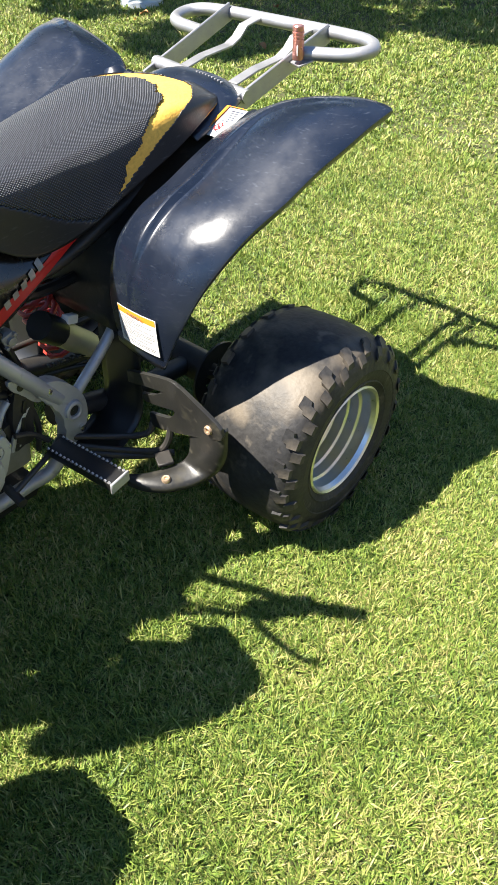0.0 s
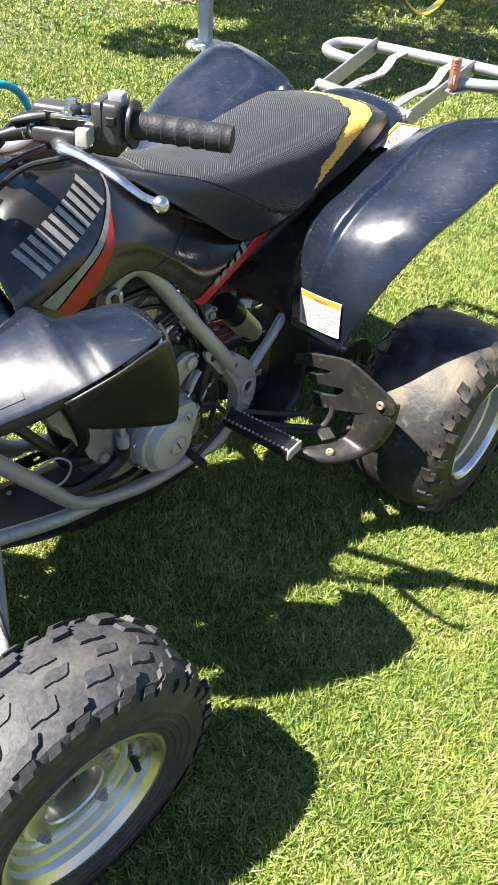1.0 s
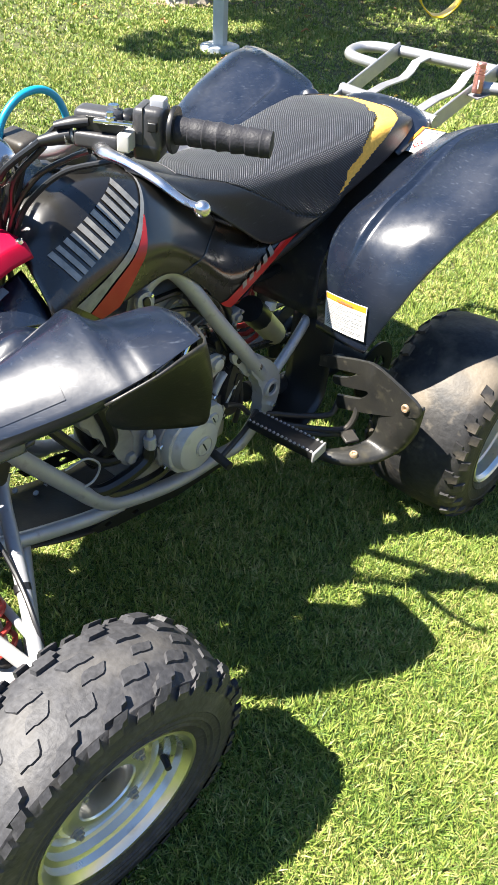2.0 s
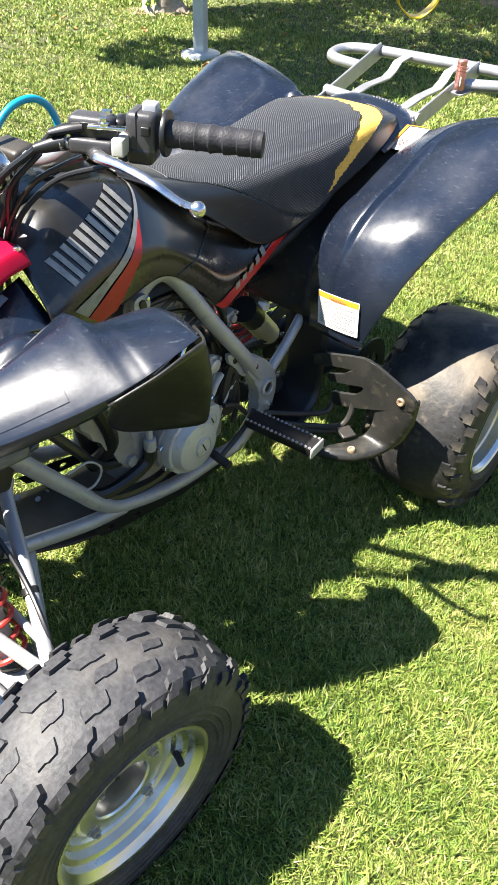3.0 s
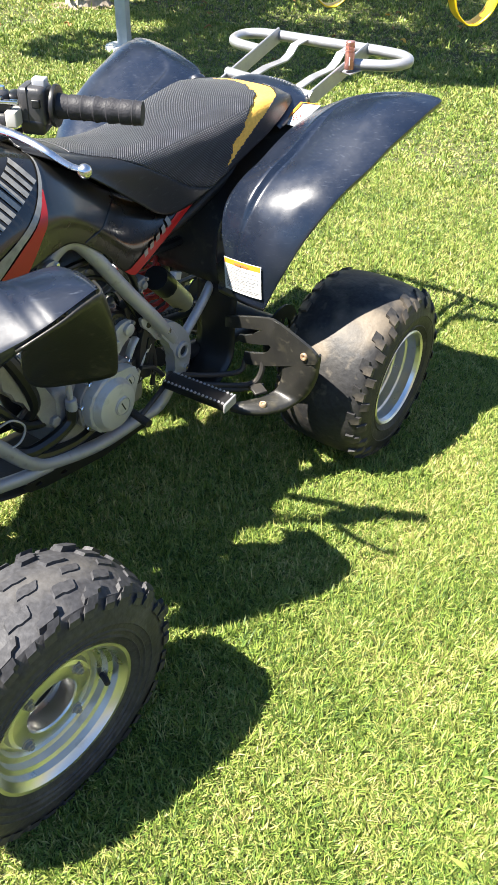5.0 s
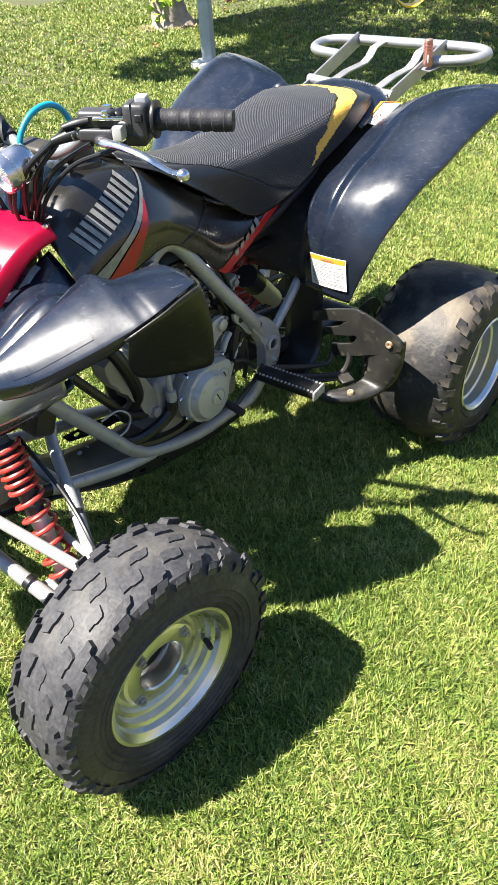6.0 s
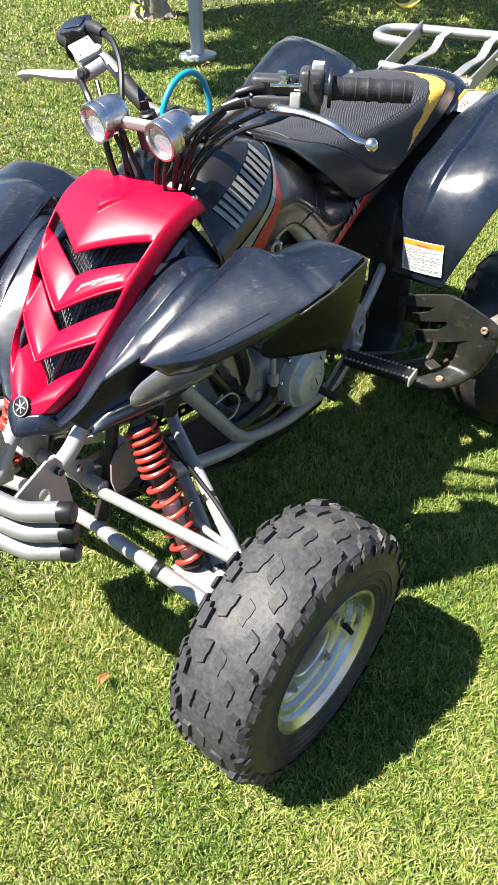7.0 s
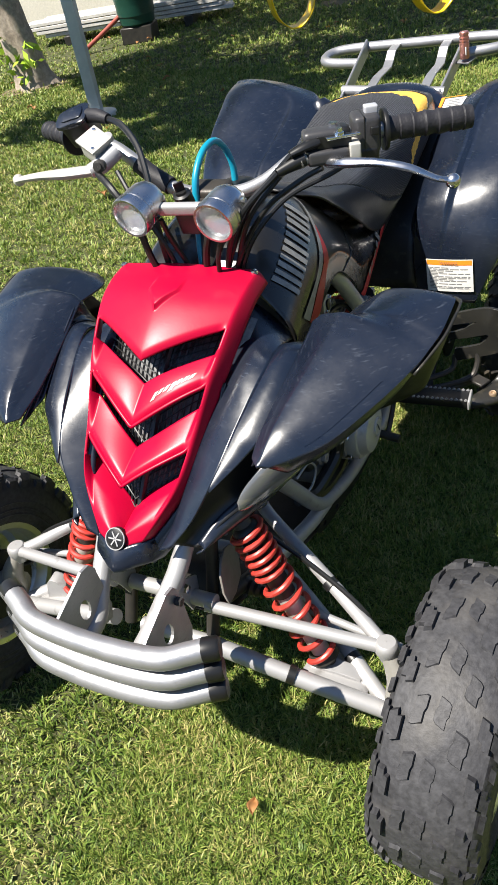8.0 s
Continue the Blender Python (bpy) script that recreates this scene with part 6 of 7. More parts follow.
    # hoses and lines
    for pts, r, mat, nm in (([(-0.062, -0.130, 0.470), (-0.056, -0.131, 0.520), (-0.044, -0.130, 0.562), (-0.006, -0.122, 0.590), (0.030, -0.112, 0.580), (0.058, -0.098, 0.542)], 0.0052, M_CHROME, "oil_line"),
                            ([(-0.137, -0.110, 0.52), (-0.137, -0.121, 0.47), (-0.136, -0.122, 0.395)], 0.0072, M_PAINT, "water_pipe"), ([(-0.135, -0.121, 0.376), (-0.142, -0.116, 0.342), (-0.19, -0.106, 0.318), (-0.26, -0.102, 0.322), (-0.315, -0.10, 0.365)], 0.0145, M_CABLE, "coolant_hose"),
                            ([(-0.28, -0.06, 0.62), (-0.24, -0.10, 0.52), (-0.21, -0.09, 0.42), (-0.24, -0.06, 0.36)], 0.016, M_CABLE, "coolant_hose"),
                            ([(-0.36, -0.08, 0.55), (-0.30, -0.10, 0.46), (-0.24, -0.09, 0.38), (-0.15, -0.08, 0.34)], 0.011, M_CABLE, "coolant_hose"),
                            ([(-0.30, -0.09, 0.34), (-0.22, -0.10, 0.29), (-0.12, -0.10, 0.265), (-0.05, -0.10, 0.275)], 0.013, M_CABLE, "coolant_hose"),
                            ([(-0.335, -0.112, 0.432), (-0.290, -0.118, 0.436), (-0.263, -0.120, 0.405), (-0.280, -0.118, 0.374), (-0.318, -0.112, 0.370)], 0.0024, M_PAINT, "wire_loop"),
                            ([(0.12, -0.04, 0.62), (0.20, -0.06, 0.60), (0.30, -0.05, 0.58), (0.42, -0.02, 0.56)], 0.012, M_CABLE, "breather_hose"),
                            ([(0.16, 0.02, 0.66), (0.26, 0.0, 0.60), (0.33, 0.03, 0.54), (0.44, 0.05, 0.50)], 0.008, M_CABLE, "wire_loom"),
                            ([(-0.10, -0.07, 0.66), (-0.02, -0.09, 0.67), (0.06, -0.08, 0.65), (0.14, -0.05, 0.62)], 0.007, M_CABLE, "wire_loom"),
                            ([(-0.16, -0.10, 0.62), (-0.08, -0.10, 0.645), (0.0, -0.105, 0.63), (0.05, -0.11, 0.58), (0.09, -0.12, 0.50)], 0.005, M_CABLE, "wire_loom")):
        bm = bmesh.new()
        tube(bm, pts, r, 9, 7)
        part(nm, bm, mat, bike)
    for pts, r, mat, nm in (([(-0.15, -0.085, 0.66), (-0.11, -0.09, 0.60), (-0.10, -0.095, 0.52), (-0.13, -0.10, 0.45)], 0.008, M_CABLE, "coolant_hose"),
                            ([(0.06, -0.10, 0.645), (0.10, -0.10, 0.60), (0.12, -0.105, 0.54), (0.13, -0.11, 0.47), (0.10, -0.12, 0.40)], 0.0095, M_CABLE, "coolant_hose"),
                            ([(0.02, -0.08, 0.66), (0.07, -0.085, 0.655), (0.13, -0.08, 0.63), (0.19, -0.07, 0.60)], 0.012, M_CABLE, "air_hose"),
                            ([(0.09, -0.125, 0.47), (0.12, -0.13, 0.42), (0.13, -0.13, 0.36), (0.12, -0.125, 0.30)], 0.006, M_DARK, "clutch_cable"),
                            ([(-0.05, -0.09, 0.47), (0.0, -0.105, 0.475), (0.06, -0.11, 0.47), (0.10, -0.11, 0.45)], 0.010, M_DARK, "coolant_pipe"),
                            ([(-0.14, -0.05, 0.62), (-0.19, -0.03, 0.56), (-0.22, -0.02, 0.46), (-0.20, -0.02, 0.36), (-0.14, -0.03, 0.29)], 0.019, M_DARK, "exhaust_header")):
        bm = bmesh.new()
        tube(bm, pts, r, 10, 7)
        part(nm, bm, mat, bike)
    for x, y, z, a, b, c2, mat, nm in ((0.095, -0.095, 0.50, 0.05, 0.03, 0.07, M_DARK, "carburettor"), (0.10, -0.115, 0.43, 0.028, 0.02, 0.05, M_COVER, "sprocket_guard"), (0.085, -0.11, 0.365, 0.045, 0.03, 0.075, M_DARK, "sprocket_case"),
                                      (-0.12, -0.105, 0.585, 0.03, 0.02, 0.04, M_DARK, "ignition_coil"), (0.125, -0.10, 0.565, 0.03, 0.03, 0.03, M_ENGINE, "carburettor_bowl")):
        bm = bmesh.new()
        block(bm, (a, b, c2), pose(x, y, z, 0, -12, 0), 0.006, 2)
        lathe(bm, [(0.0005, 0.008), (a * 0.28, 0.007), (a * 0.32, -0.004)], 14, basis((x, y - b / 2, z), (0, -1, 0)))
        for e in (-1, 1):
            lathe(bm, [(0.0005, 0.006), (0.004, 0.005), (0.0045, -0.002)], 6, basis((x + e * a * 0.36, y - b / 2, z + e * c2 * 0.36), (0, -1, 0)))
        part(nm, bm, mat, bike)
    # radiator block and battery tray seen in the gaps
    bm = bmesh.new()
    block(bm, (0.05, 0.22, 0.16), pose(-0.44, 0, 0.55, 0, 25, 0), 0.01, 2)
    part("radiator", bm, M_DARK, bike)
    bm = bmesh.new()
    block(bm, (0.22, 0.13, 0.10), pose(0.20, 0.01, 0.66, 0, -5, 0), 0.015, 2)
    part("air_box", bm, M_INNER, bike)
    bm = bmesh.new()
    lathe(bm, [(0.0005, 0.20), (0.035, 0.20), (0.046, 0.17), (0.05, 0.02), (0.04, 0.0), (0.0005, 0.0)], 24, basis((0.42, 0.10, 0.50), (1, 0.05, 0.35)))
    part("silencer", bm, M_DARK, bike)
    bm = bmesh.new()
    prism(bm, rounded([(0.325, 0.22), (0.335, 0.27), (0.40, 0.275), (0.405, 0.23), (0.37, 0.20)], 3), 0.012, basis((0, -0.06, 0), (0, -1, 0)), 0.003)
    part("chain_guide", bm, M_LAMP, bike, "worn cream plastic chain guide")
    bm = bmesh.new()
    block(bm, (0.036, 0.018, 0.020), pose(0.300, -0.062, 0.502, 0, 25, 15), 0.003, 2)
    part("connector", bm, M_LABEL, bike, "white cable connector")


engine()


# ---- foot pegs and heel guards ----
def foot(s):
    def q(x, y, z):
        return Vector(mirrored((x, -y, z), s))
    # peg with two rows of teeth
    a, b = q(0.135, 0.165, 0.322), q(0.150, 0.338, 0.318)
    m = basis((a + b) / 2, b - a, (1, 0, 0))
    n = (b - a).length
    bm = bmesh.new()
    block(bm, (0.048, 0.020, n), m, 0.004, 2)
    peg = part("foot_peg", bm, M_CABLE, bike, "black foot peg with bare metal teeth")
    bm = bmesh.new()
    block(bm, (0.052, 0.026, 0.006), m @ pose(0, 0, n / 2 + 0.002), 0.002, 1)
    part("peg_end_plate", bm, M_PAINT, peg)
    for e in (-1, 1):
        for k in range(16):
            bm = bmesh.new()
            up = m.to_3x3().inverted() @ Vector((0, 0, 1))
            c = Vector((e * 0.021, 0, -n / 2 + n * (k + 0.5) / 16)) + up * 0.0115
            block(bm, (0.003, 0.006, 0.005), m @ Matrix.Translation(c) @ pose(0, 0, 0, 45, 0, 0))
            part("peg_tooth", bm, M_PAINT, peg, smooth=False)
    # heel guard: an upright plate with three fingers, and a broad hoop that curls down and forward round the foot
    edge = 0.335

    def slab(name, outline, thick, parent, label=""):
        bm = bmesh.new()
        vs = [[bm.verts.new(q(edge - 0.08 * y + d, y, z)) for y, z in outline] for d in (-thick / 2, thick / 2)]
        n = len(outline)
        lo, hi = bm.faces.new(vs[0]), bm.faces.new(vs[1][::-1])
        for a in range(n):
            bm.faces.new((vs[0][a], vs[1][a], vs[1][(a + 1) % n], vs[0][(a + 1) % n]))
        bmesh.ops.bevel(bm, geom=list(lo.edges) + list(hi.edges), offset=0.0018, segments=2, affect="EDGES", profile=0.6)
        bmesh.ops.triangulate(bm, faces=[f for f in bm.faces if len(f.verts) > 4])
        return part(name, bm, M_INNER, parent, label, angle=30)

    guard = slab("heel_guard", [(0.205, 0.428), (0.223, 0.436), (0.260, 0.449), (0.300, 0.463), (0.335, 0.474), (0.352, 0.476), (0.368, 0.473), (0.400, 0.464), (0.438, 0.452), (0.466, 0.443), (0.480, 0.434), (0.485, 0.420), (0.480, 0.408),
                              (0.450, 0.393), (0.417, 0.377), (0.380, 0.360), (0.348, 0.346), (0.300, 0.328), (0.272, 0.318), (0.266, 0.334), (0.267, 0.352), (0.300, 0.362), (0.330, 0.372), (0.344, 0.386), (0.352, 0.402), (0.344, 0.406),
                              (0.310, 0.392), (0.280, 0.383), (0.256, 0.376), (0.248, 0.382), (0.248, 0.394), (0.270, 0.401), (0.288, 0.408), (0.300, 0.420), (0.312, 0.431), (0.322, 0.434), (0.322, 0.438), (0.300, 0.430), (0.265, 0.420), (0.233, 0.408), (0.205, 0.400)], 0.009, bike, "scuffed black plastic heel guard with three fingers")
    # rail: inner edge and outer edge in turn, from under the upper plate to the free end by the peg
    hoop = along([(0.300, 0.384, 0.392, 0.292, 0.486, 0.428), (0.299, 0.384, 0.352, 0.291, 0.485, 0.395), (0.298, 0.383, 0.325, 0.292, 0.480, 0.355), (0.297, 0.378, 0.302, 0.296, 0.462, 0.310),
                  (0.290, 0.368, 0.285, 0.294, 0.440, 0.283), (0.268, 0.355, 0.279, 0.268, 0.420, 0.272), (0.245, 0.343, 0.279, 0.242, 0.403, 0.271), (0.222, 0.328, 0.279, 0.220, 0.385, 0.271), (0.205, 0.310, 0.279, 0.198, 0.352, 0.271), (0.196, 0.295, 0.278, 0.188, 0.315, 0.271)])

    def rail(u, v):
        r = hoop(v)
        lip = max(0.0, (u - 0.84) / 0.16)
        down = min(1.0, max(0.0, (v - 0.25) / 0.3))
        p = Vector(r[0:3]).lerp(Vector(r[3:6]), u)
        p += Vector((-0.006 * (1 - down), 0, 0.006 * down)) * math.sin(math.pi * u) + Vector((0.010 * (1 - down), 0, -0.010 * down)) * lip * lip
        return q(p.x + 0.006 * (1 - down), p.y, p.z)
    bm = bmesh.new()
    sheet(bm, rail, 16, 48)
    part("guard_rail", bm, M_INNER, guard, "scuffed black plastic hoop round the foot", thick=0.007)
    for c, d in (((0.294, 0.448, 0.417), (-1, 0, 0.1)), ((0.238, 0.376, 0.2795), (-0.1, 0, 1))):
        bm = bmesh.new()
        lathe(bm, [(0.0005, 0.0015), (0.0035, 0.002), (0.0045, 0.005), (0.0078, 0.0055), (0.0095, 0.003), (0.0098, -0.003)], 18, basis(q(*c), d))
        part("guard_bolt", bm, M_BRASS, guard, "worn brassy guard bolt")
    for pts, r in (([(0.19, 0.17, 0.285), (0.255, 0.26, 0.278), (0.285, 0.312, 0.290), (0.303, 0.325, 0.318), (0.314, 0.322, 0.355)], 0.0075), ([(0.19, 0.15, 0.30), (0.262, 0.215, 0.288), (0.300, 0.262, 0.298), (0.318, 0.268, 0.33)], 0.007), ([(0.18, 0.16, 0.272), (0.25, 0.26, 0.268), (0.31, 0.33, 0.275)], 0.008)):
        bm = bmesh.new()
        tube(bm, [q(*p) for p in pts], r, 9, 6)
        part("guard_stay", bm, M_DARK, bike)
    bm = bmesh.new()
    block(bm, (0.034, 0.040, 0.008), basis(q(0.272, 0.338, 0.290), (0, 0, 1), q(1, 0.6, 0)), 0.002, 1)
    part("stay_foot", bm, M_DARK, bike)
    bm = bmesh.new()
    sheet(bm, loft([(0.345, 0.10, 0.50), (0.338, 0.10, 0.40), (0.33, 0.10, 0.31), (0.28, 0.10, 0.265), (0.20, 0.12, 0.262)], lambda r, u: q(r[0], r[1] + 0.12 * u, r[2])), 6, 18)
    part("splash_plate", bm, M_CABLE, bike, thick=0.004)
    if s > 0:
        # gear lever
        bm = bmesh.new()
        tube(bm, [q(0.165, 0.15, 0.318), q(0.11, 0.168, 0.312), (0.05, -0.178, 0.302), q(0.012, 0.182, 0.292)], [0.009, 0.006, 0.006, 0.006], 9, 5)
        tube(bm, [q(0.012, 0.16, 0.292), q(0.008, 0.212, 0.287)], 0.010, 10, 3)
        part("gear_lever", bm, M_DARK, bike, "dark gear lever with a ribbed rubber tip")
        bm = bmesh.new()
        tube(bm, [q(0.13, 0.155, 0.335), q(0.10, 0.15, 0.37), q(0.065, 0.145, 0.385)], 0.006, 8, 4)
        part("shift_rod", bm, M_DARK, bike)


foot(1)
foot(-1)


# ---- handlebar ----
def handlebar():
    half = [(-0.262, 0.0, 0.972), (-0.262, 0.05, 0.973), (-0.256, 0.10, 0.99), (-0.246, 0.155, 1.025), (-0.236, 0.20, 1.044), (-0.218, 0.27, 1.050), (-0.155, 0.385, 1.046)]
    pts = [(x, -y, z) for x, y, z in half[::-1]] + half[1:]
    bm = bmesh.new()
    tube(bm, pts, 0.0115, 12, 7)
    bar = part("handlebar", bm, M_ALU, bike, "silver handlebar")
    for s in (-1, 1):
        a, b = Vector((-0.212, s * 0.285, 1.050)), Vector((-0.152, s * 0.392, 1.046))
        m = basis(a, b - a)
        n = (b - a).length
        prof = [(0.0005, 0.0), (0.016, 0.0)]
        for k in range(66):
            t = k / 65
            prof.append((0.0166 + 0.0016 * (1 - (t * 6.5) % 1.0) ** 2 + 0.0005 * math.sin(31 * t), n * t))
        prof += [(0.0165, n + 0.003), (0.012, n + 0.004), (0.0005, n + 0.004)]
        bm = bmesh.new()
        lathe(bm, prof, 20, m)
        part("grip", bm, M_GRIP, bar, "black cloth-taped rubber grip")
        bm = bmesh.new()
        lathe(bm, [(0.012, -0.006), (0.029, -0.006), (0.030, -0.003), (0.029, 0.0), (0.012, 0.001)], 26, m)
        part("grip_flange", bm, M_CABLE, bar)
    # left switch housing: local x up, y forward, z outwards along the bar
    sw = (-0.228, -0.258, 1.050)
    bx = Vector((0.06, -0.107, -0.004)).normalized()
    m = basis(sw, bx, (0, 0, 1))

    def lump(name, size, at, mat, parent, label="", bevel=0.004, tilt=(0, 0, 0)):
        bm = bmesh.new()
        block(bm, size, m @ pose(*at, *tilt), bevel, 3)
        return part(name, bm, mat, parent, label)

    swb = lump("switch_block", (0.054, 0.046, 0.040), (0.003, 0.003, -0.001), M_HOUSING, bar, "dusty dark grey switch housing", 0.009)
    lump("switch_half", (0.024, 0.043, 0.036), (-0.024, 0.005, -0.002), M_CABLE, swb, "", 0.007)
    lump("housing_seam", (0.0552, 0.0472, 0.0014), (0.003, 0.003, -0.006), M_CABLE, swb, "", 0.0004)
    lump("switch_button", (0.013, 0.017, 0.020), (0.033, 0.002, 0.008), M_SWITCH, swb, "pale grey rocker switch", 0.003)
    lump("switch_button", (0.012, 0.008, 0.012), (0.010, 0.029, 0.008), M_CABLE, swb, "", 0.002)
    # clutch lever mount: clamp, hooded box, cable holder and worn bracket
    lump("bar_collar", (0.034, 0.036, 0.022), (0.0, 0.0, -0.034), M_CABLE, bar, "", 0.010)
    perch = lump("clutch_perch", (0.030, 0.034, 0.060), (0.006, 0.018, -0.066), M_HOUSING, bar, "black hooded clutch lever mount", 0.009)
    lump("cable_holder", (0.021, 0.028, 0.062), (-0.014, 0.032, -0.062), M_HOUSING, perch, "dusty grey cable holder", 0.006)
    lump("lever_bracket", (0.022, 0.034, 0.016), (-0.009, 0.034, -0.024), M_COVER, perch, "worn silver bracket", 0.002)
    lump("brake_lock_lever", (0.004, 0.011, 0.050), (0.012, 0.038, -0.040), M_CHROME, perch, "", 0.001, (8, 0, 0))
    lump("bracket_lip", (0.018, 0.003, 0.050), (0.006, 0.0365, -0.052), M_CABLE, perch, "", 0.001)
    for c2, r2 in (((-0.262, -0.222, 1.068), 0.010), ((-0.282, -0.238, 1.066), 0.007)):
        bm = bmesh.new()
        lathe(bm, [(0.0005, 0.009), (r2 * 0.7, 0.009), (r2 * 0.7, 0.004), (r2, 0.003), (r2, -0.004)], 8, basis(c2, (0, 0, 1)))
        part("perch_bolt", bm, M_CHROME, perch)
    bm = bmesh.new()
    lathe(bm, [(0.0005, 0.014), (0.007, 0.014), (0.010, 0.011), (0.010, 0.0), (0.006, -0.001), (0.006, -0.012)], 14, basis((-0.306, -0.192, 1.040), (-0.75, 0.62, -0.15)))
    part("cable_adjuster", bm, M_ENGINE, perch)
    bm = bmesh.new()
    tube(bm, [(-0.335, -0.158, 1.030), (-0.318, -0.178, 1.037), (-0.308, -0.192, 1.041)], [0.007, 0.010, 0.011], 12, 4)
    part("cable_boot", bm, M_CABLE, bar, "black rubber cable boot")
    bm = bmesh.new()
    tube(bm, [(-0.322, -0.176, 1.052), (-0.308, -0.192, 1.057), (-0.292, -0.208, 1.060)], [0.007, 0.010, 0.010], 12, 4, flat=0.7)
    part("cable_boot", bm, M_CABLE, bar)
    bm = bmesh.new()
    tube(bm, [(-0.290, -0.222, 1.030), (-0.306, -0.255, 1.034), (-0.312, -0.300, 1.036), (-0.308, -0.345, 1.027), (-0.295, -0.378, 1.008), (-0.284, -0.396, 1.001)], [0.011, 0.010, 0.0080, 0.0070, 0.0058, 0.0054], 10, 6, flat=0.75)
    lathe(bm, [(0.0005, -0.0105)] + [(0.0105 * math.cos(a), 0.0105 * math.sin(a)) for a in np.linspace(-1.4, 1.4, 9)] + [(0.0005, 0.0105)], 16, pose(-0.282, -0.399, 0.999))
    part("clutch_lever", bm, M_SPOT, bar, "polished clutch lever with a ball end")
    # right brake lever and reservoir
    bm = bmesh.new()
    tube(bm, [(-0.318, 0.175, 1.030), (-0.335, 0.225, 1.030), (-0.338, 0.275, 1.028), (-0.325, 0.33, 1.018), (-0.295, 0.375, 1.003), (-0.270, 0.396, 0.996)], [0.012, 0.012, 0.009, 0.0075, 0.0065, 0.006], 10, 6, flat=0.75)
    lathe(bm, [(0.0005, -0.011)] + [(0.011 * math.cos(a), 0.011 * math.sin(a)) for a in np.linspace(-1.4, 1.4, 9)] + [(0.0005, 0.011)], 14, pose(-0.267, 0.399, 0.994))
    part("brake_lever", bm, M_COVER, bar, "dull silver brake lever with a ball end")
    mr = basis((-0.301, 0.179, 1.074), (-0.449, -0.249, 0.858), (0.036, -0.018, 0.013))
    bm = bmesh.new()
    block(bm, (0.037, 0.038, 0.030), mr @ pose(0, 0, -0.019), 0.005, 3)
    block(bm, (0.030, 0.024, 0.020), mr @ pose(0.012, -0.010, -0.036), 0.007, 3)
    res = part("brake_reservoir", bm, M_COVER, bar, "grey cast brake fluid reservoir")
    bm = bmesh.new()
    block(bm, (0.043, 0.044, 0.006), mr @ pose(0, 0, -0.002), 0.002, 2)
    part("reservoir_lid", bm, M_COVER, res)
    bm = bmesh.new()
    lathe(bm, [(0.0005, 0.004), (0.008, 0.003), (0.009, -0.006)], 16, mr @ pose(0.020, -0.012, -0.003))
    part("reservoir_ear", bm, M_PAINT, res)
    for e in (-1, 1):
        bm = bmesh.new()
        lathe(bm, [(0.0005, 0.0018), (0.0028, 0.0014), (0.003, 0.0)], 10, mr @ pose(0.014 * e, 0.014 * e, 0.001))
        part("screw", bm, M_CHROME, res)
    bm = bmesh.new()
    tube(bm, [(-0.285, 0.150, 1.050), (-0.312, 0.168, 1.036), (-0.328, 0.182, 1.031)], [0.013, 0.014, 0.012], 12, 3)
    part("master_cylinder", bm, M_PAINT, bar)
    bm = bmesh.new()
    lathe(bm, [(0.0005, 0.012), (0.006, 0.012), (0.006, 0.008), (0.010, 0.007), (0.010, -0.006), (0.0005, -0.006)], 12, basis((-0.327, 0.160, 1.040), (-0.9, -0.3, 0.2)))
    part("hose_fitting", bm, M_DARK, bar)
    mt = basis((-0.243, 0.253, 1.094), (-0.45, 0.10, 0.88), (0.018, 0.006, 0.010))
    bm = bmesh.new()
    prism(bm, rounded([(-0.017, -0.024), (0.017, -0.024), (0.019, 0.0), (0.014, 0.027), (-0.014, 0.027), (-0.019, 0.0)], 3), 0.044, mt @ pose(0, 0, -0.026), 0.003)
    thr = part("throttle_housing", bm, M_CABLE, bar, "black throttle housing")
    bm = bmesh.new()
    prism(bm, rounded([(-0.020, -0.027), (0.020, -0.027), (0.022, 0.0), (0.017, 0.031), (-0.017, 0.031), (-0.022, 0.0)], 3), 0.008, mt, 0.003)
    part("throttle_lid", bm, M_PLASTIC, thr, "glossy black lid of the throttle housing")
    bm = bmesh.new()
    prism(bm, rounded([(-0.012, -0.018), (0.012, -0.018), (0.013, 0.0), (0.010, 0.020), (-0.010, 0.020), (-0.013, 0.0)], 3), 0.003, mt @ pose(0, 0, 0.005), 0.001)
    part("lid_panel", bm, M_PLASTIC, thr)
    bm = bmesh.new()
    tube(bm, [(-0.236, 0.226, 1.094), (-0.241, 0.205, 1.094), (-0.247, 0.180, 1.090)], [0.0115, 0.0115, 0.0085], 12, 4)
    part("throttle_boot", bm, M_GRIP, thr, "grey rubber cable boot")
    bm = bmesh.new()
    tube(bm, [(-0.248, 0.140, 1.015), (-0.254, 0.112, 0.998), (-0.260, 0.078, 0.982)], 0.0150, 14, 4)
    part("bar_wrap", bm, M_GRIP, bar, "black tape wound round the bar")
    # clamp and stem
    bm = bmesh.new()
    block(bm, (0.042, 0.070, 0.030), pose(-0.262, 0, 0.972, 0, -12, 0), 0.010, 3)
    part("bar_clamp", bm, M_DARK, bar)
    bm = bmesh.new()
    tube(bm, [(-0.27, 0, 0.965), (-0.315, 0, 0.86), (-0.36, 0, 0.74)], 0.02, 14, 3)
    part("steering_stem", bm, M_DARK, bike)
    bm = bmesh.new()
    lathe(bm, [(0.0005, 0.014), (0.009, 0.014), (0.010, 0.010), (0.015, 0.008), (0.016, -0.012), (0.0005, -0.012)], 18, basis((-0.318, 0.020, 0.985), (-0.35, 0, 1)))
    key = part("key_switch", bm, M_CABLE, bike, "black ignition switch")
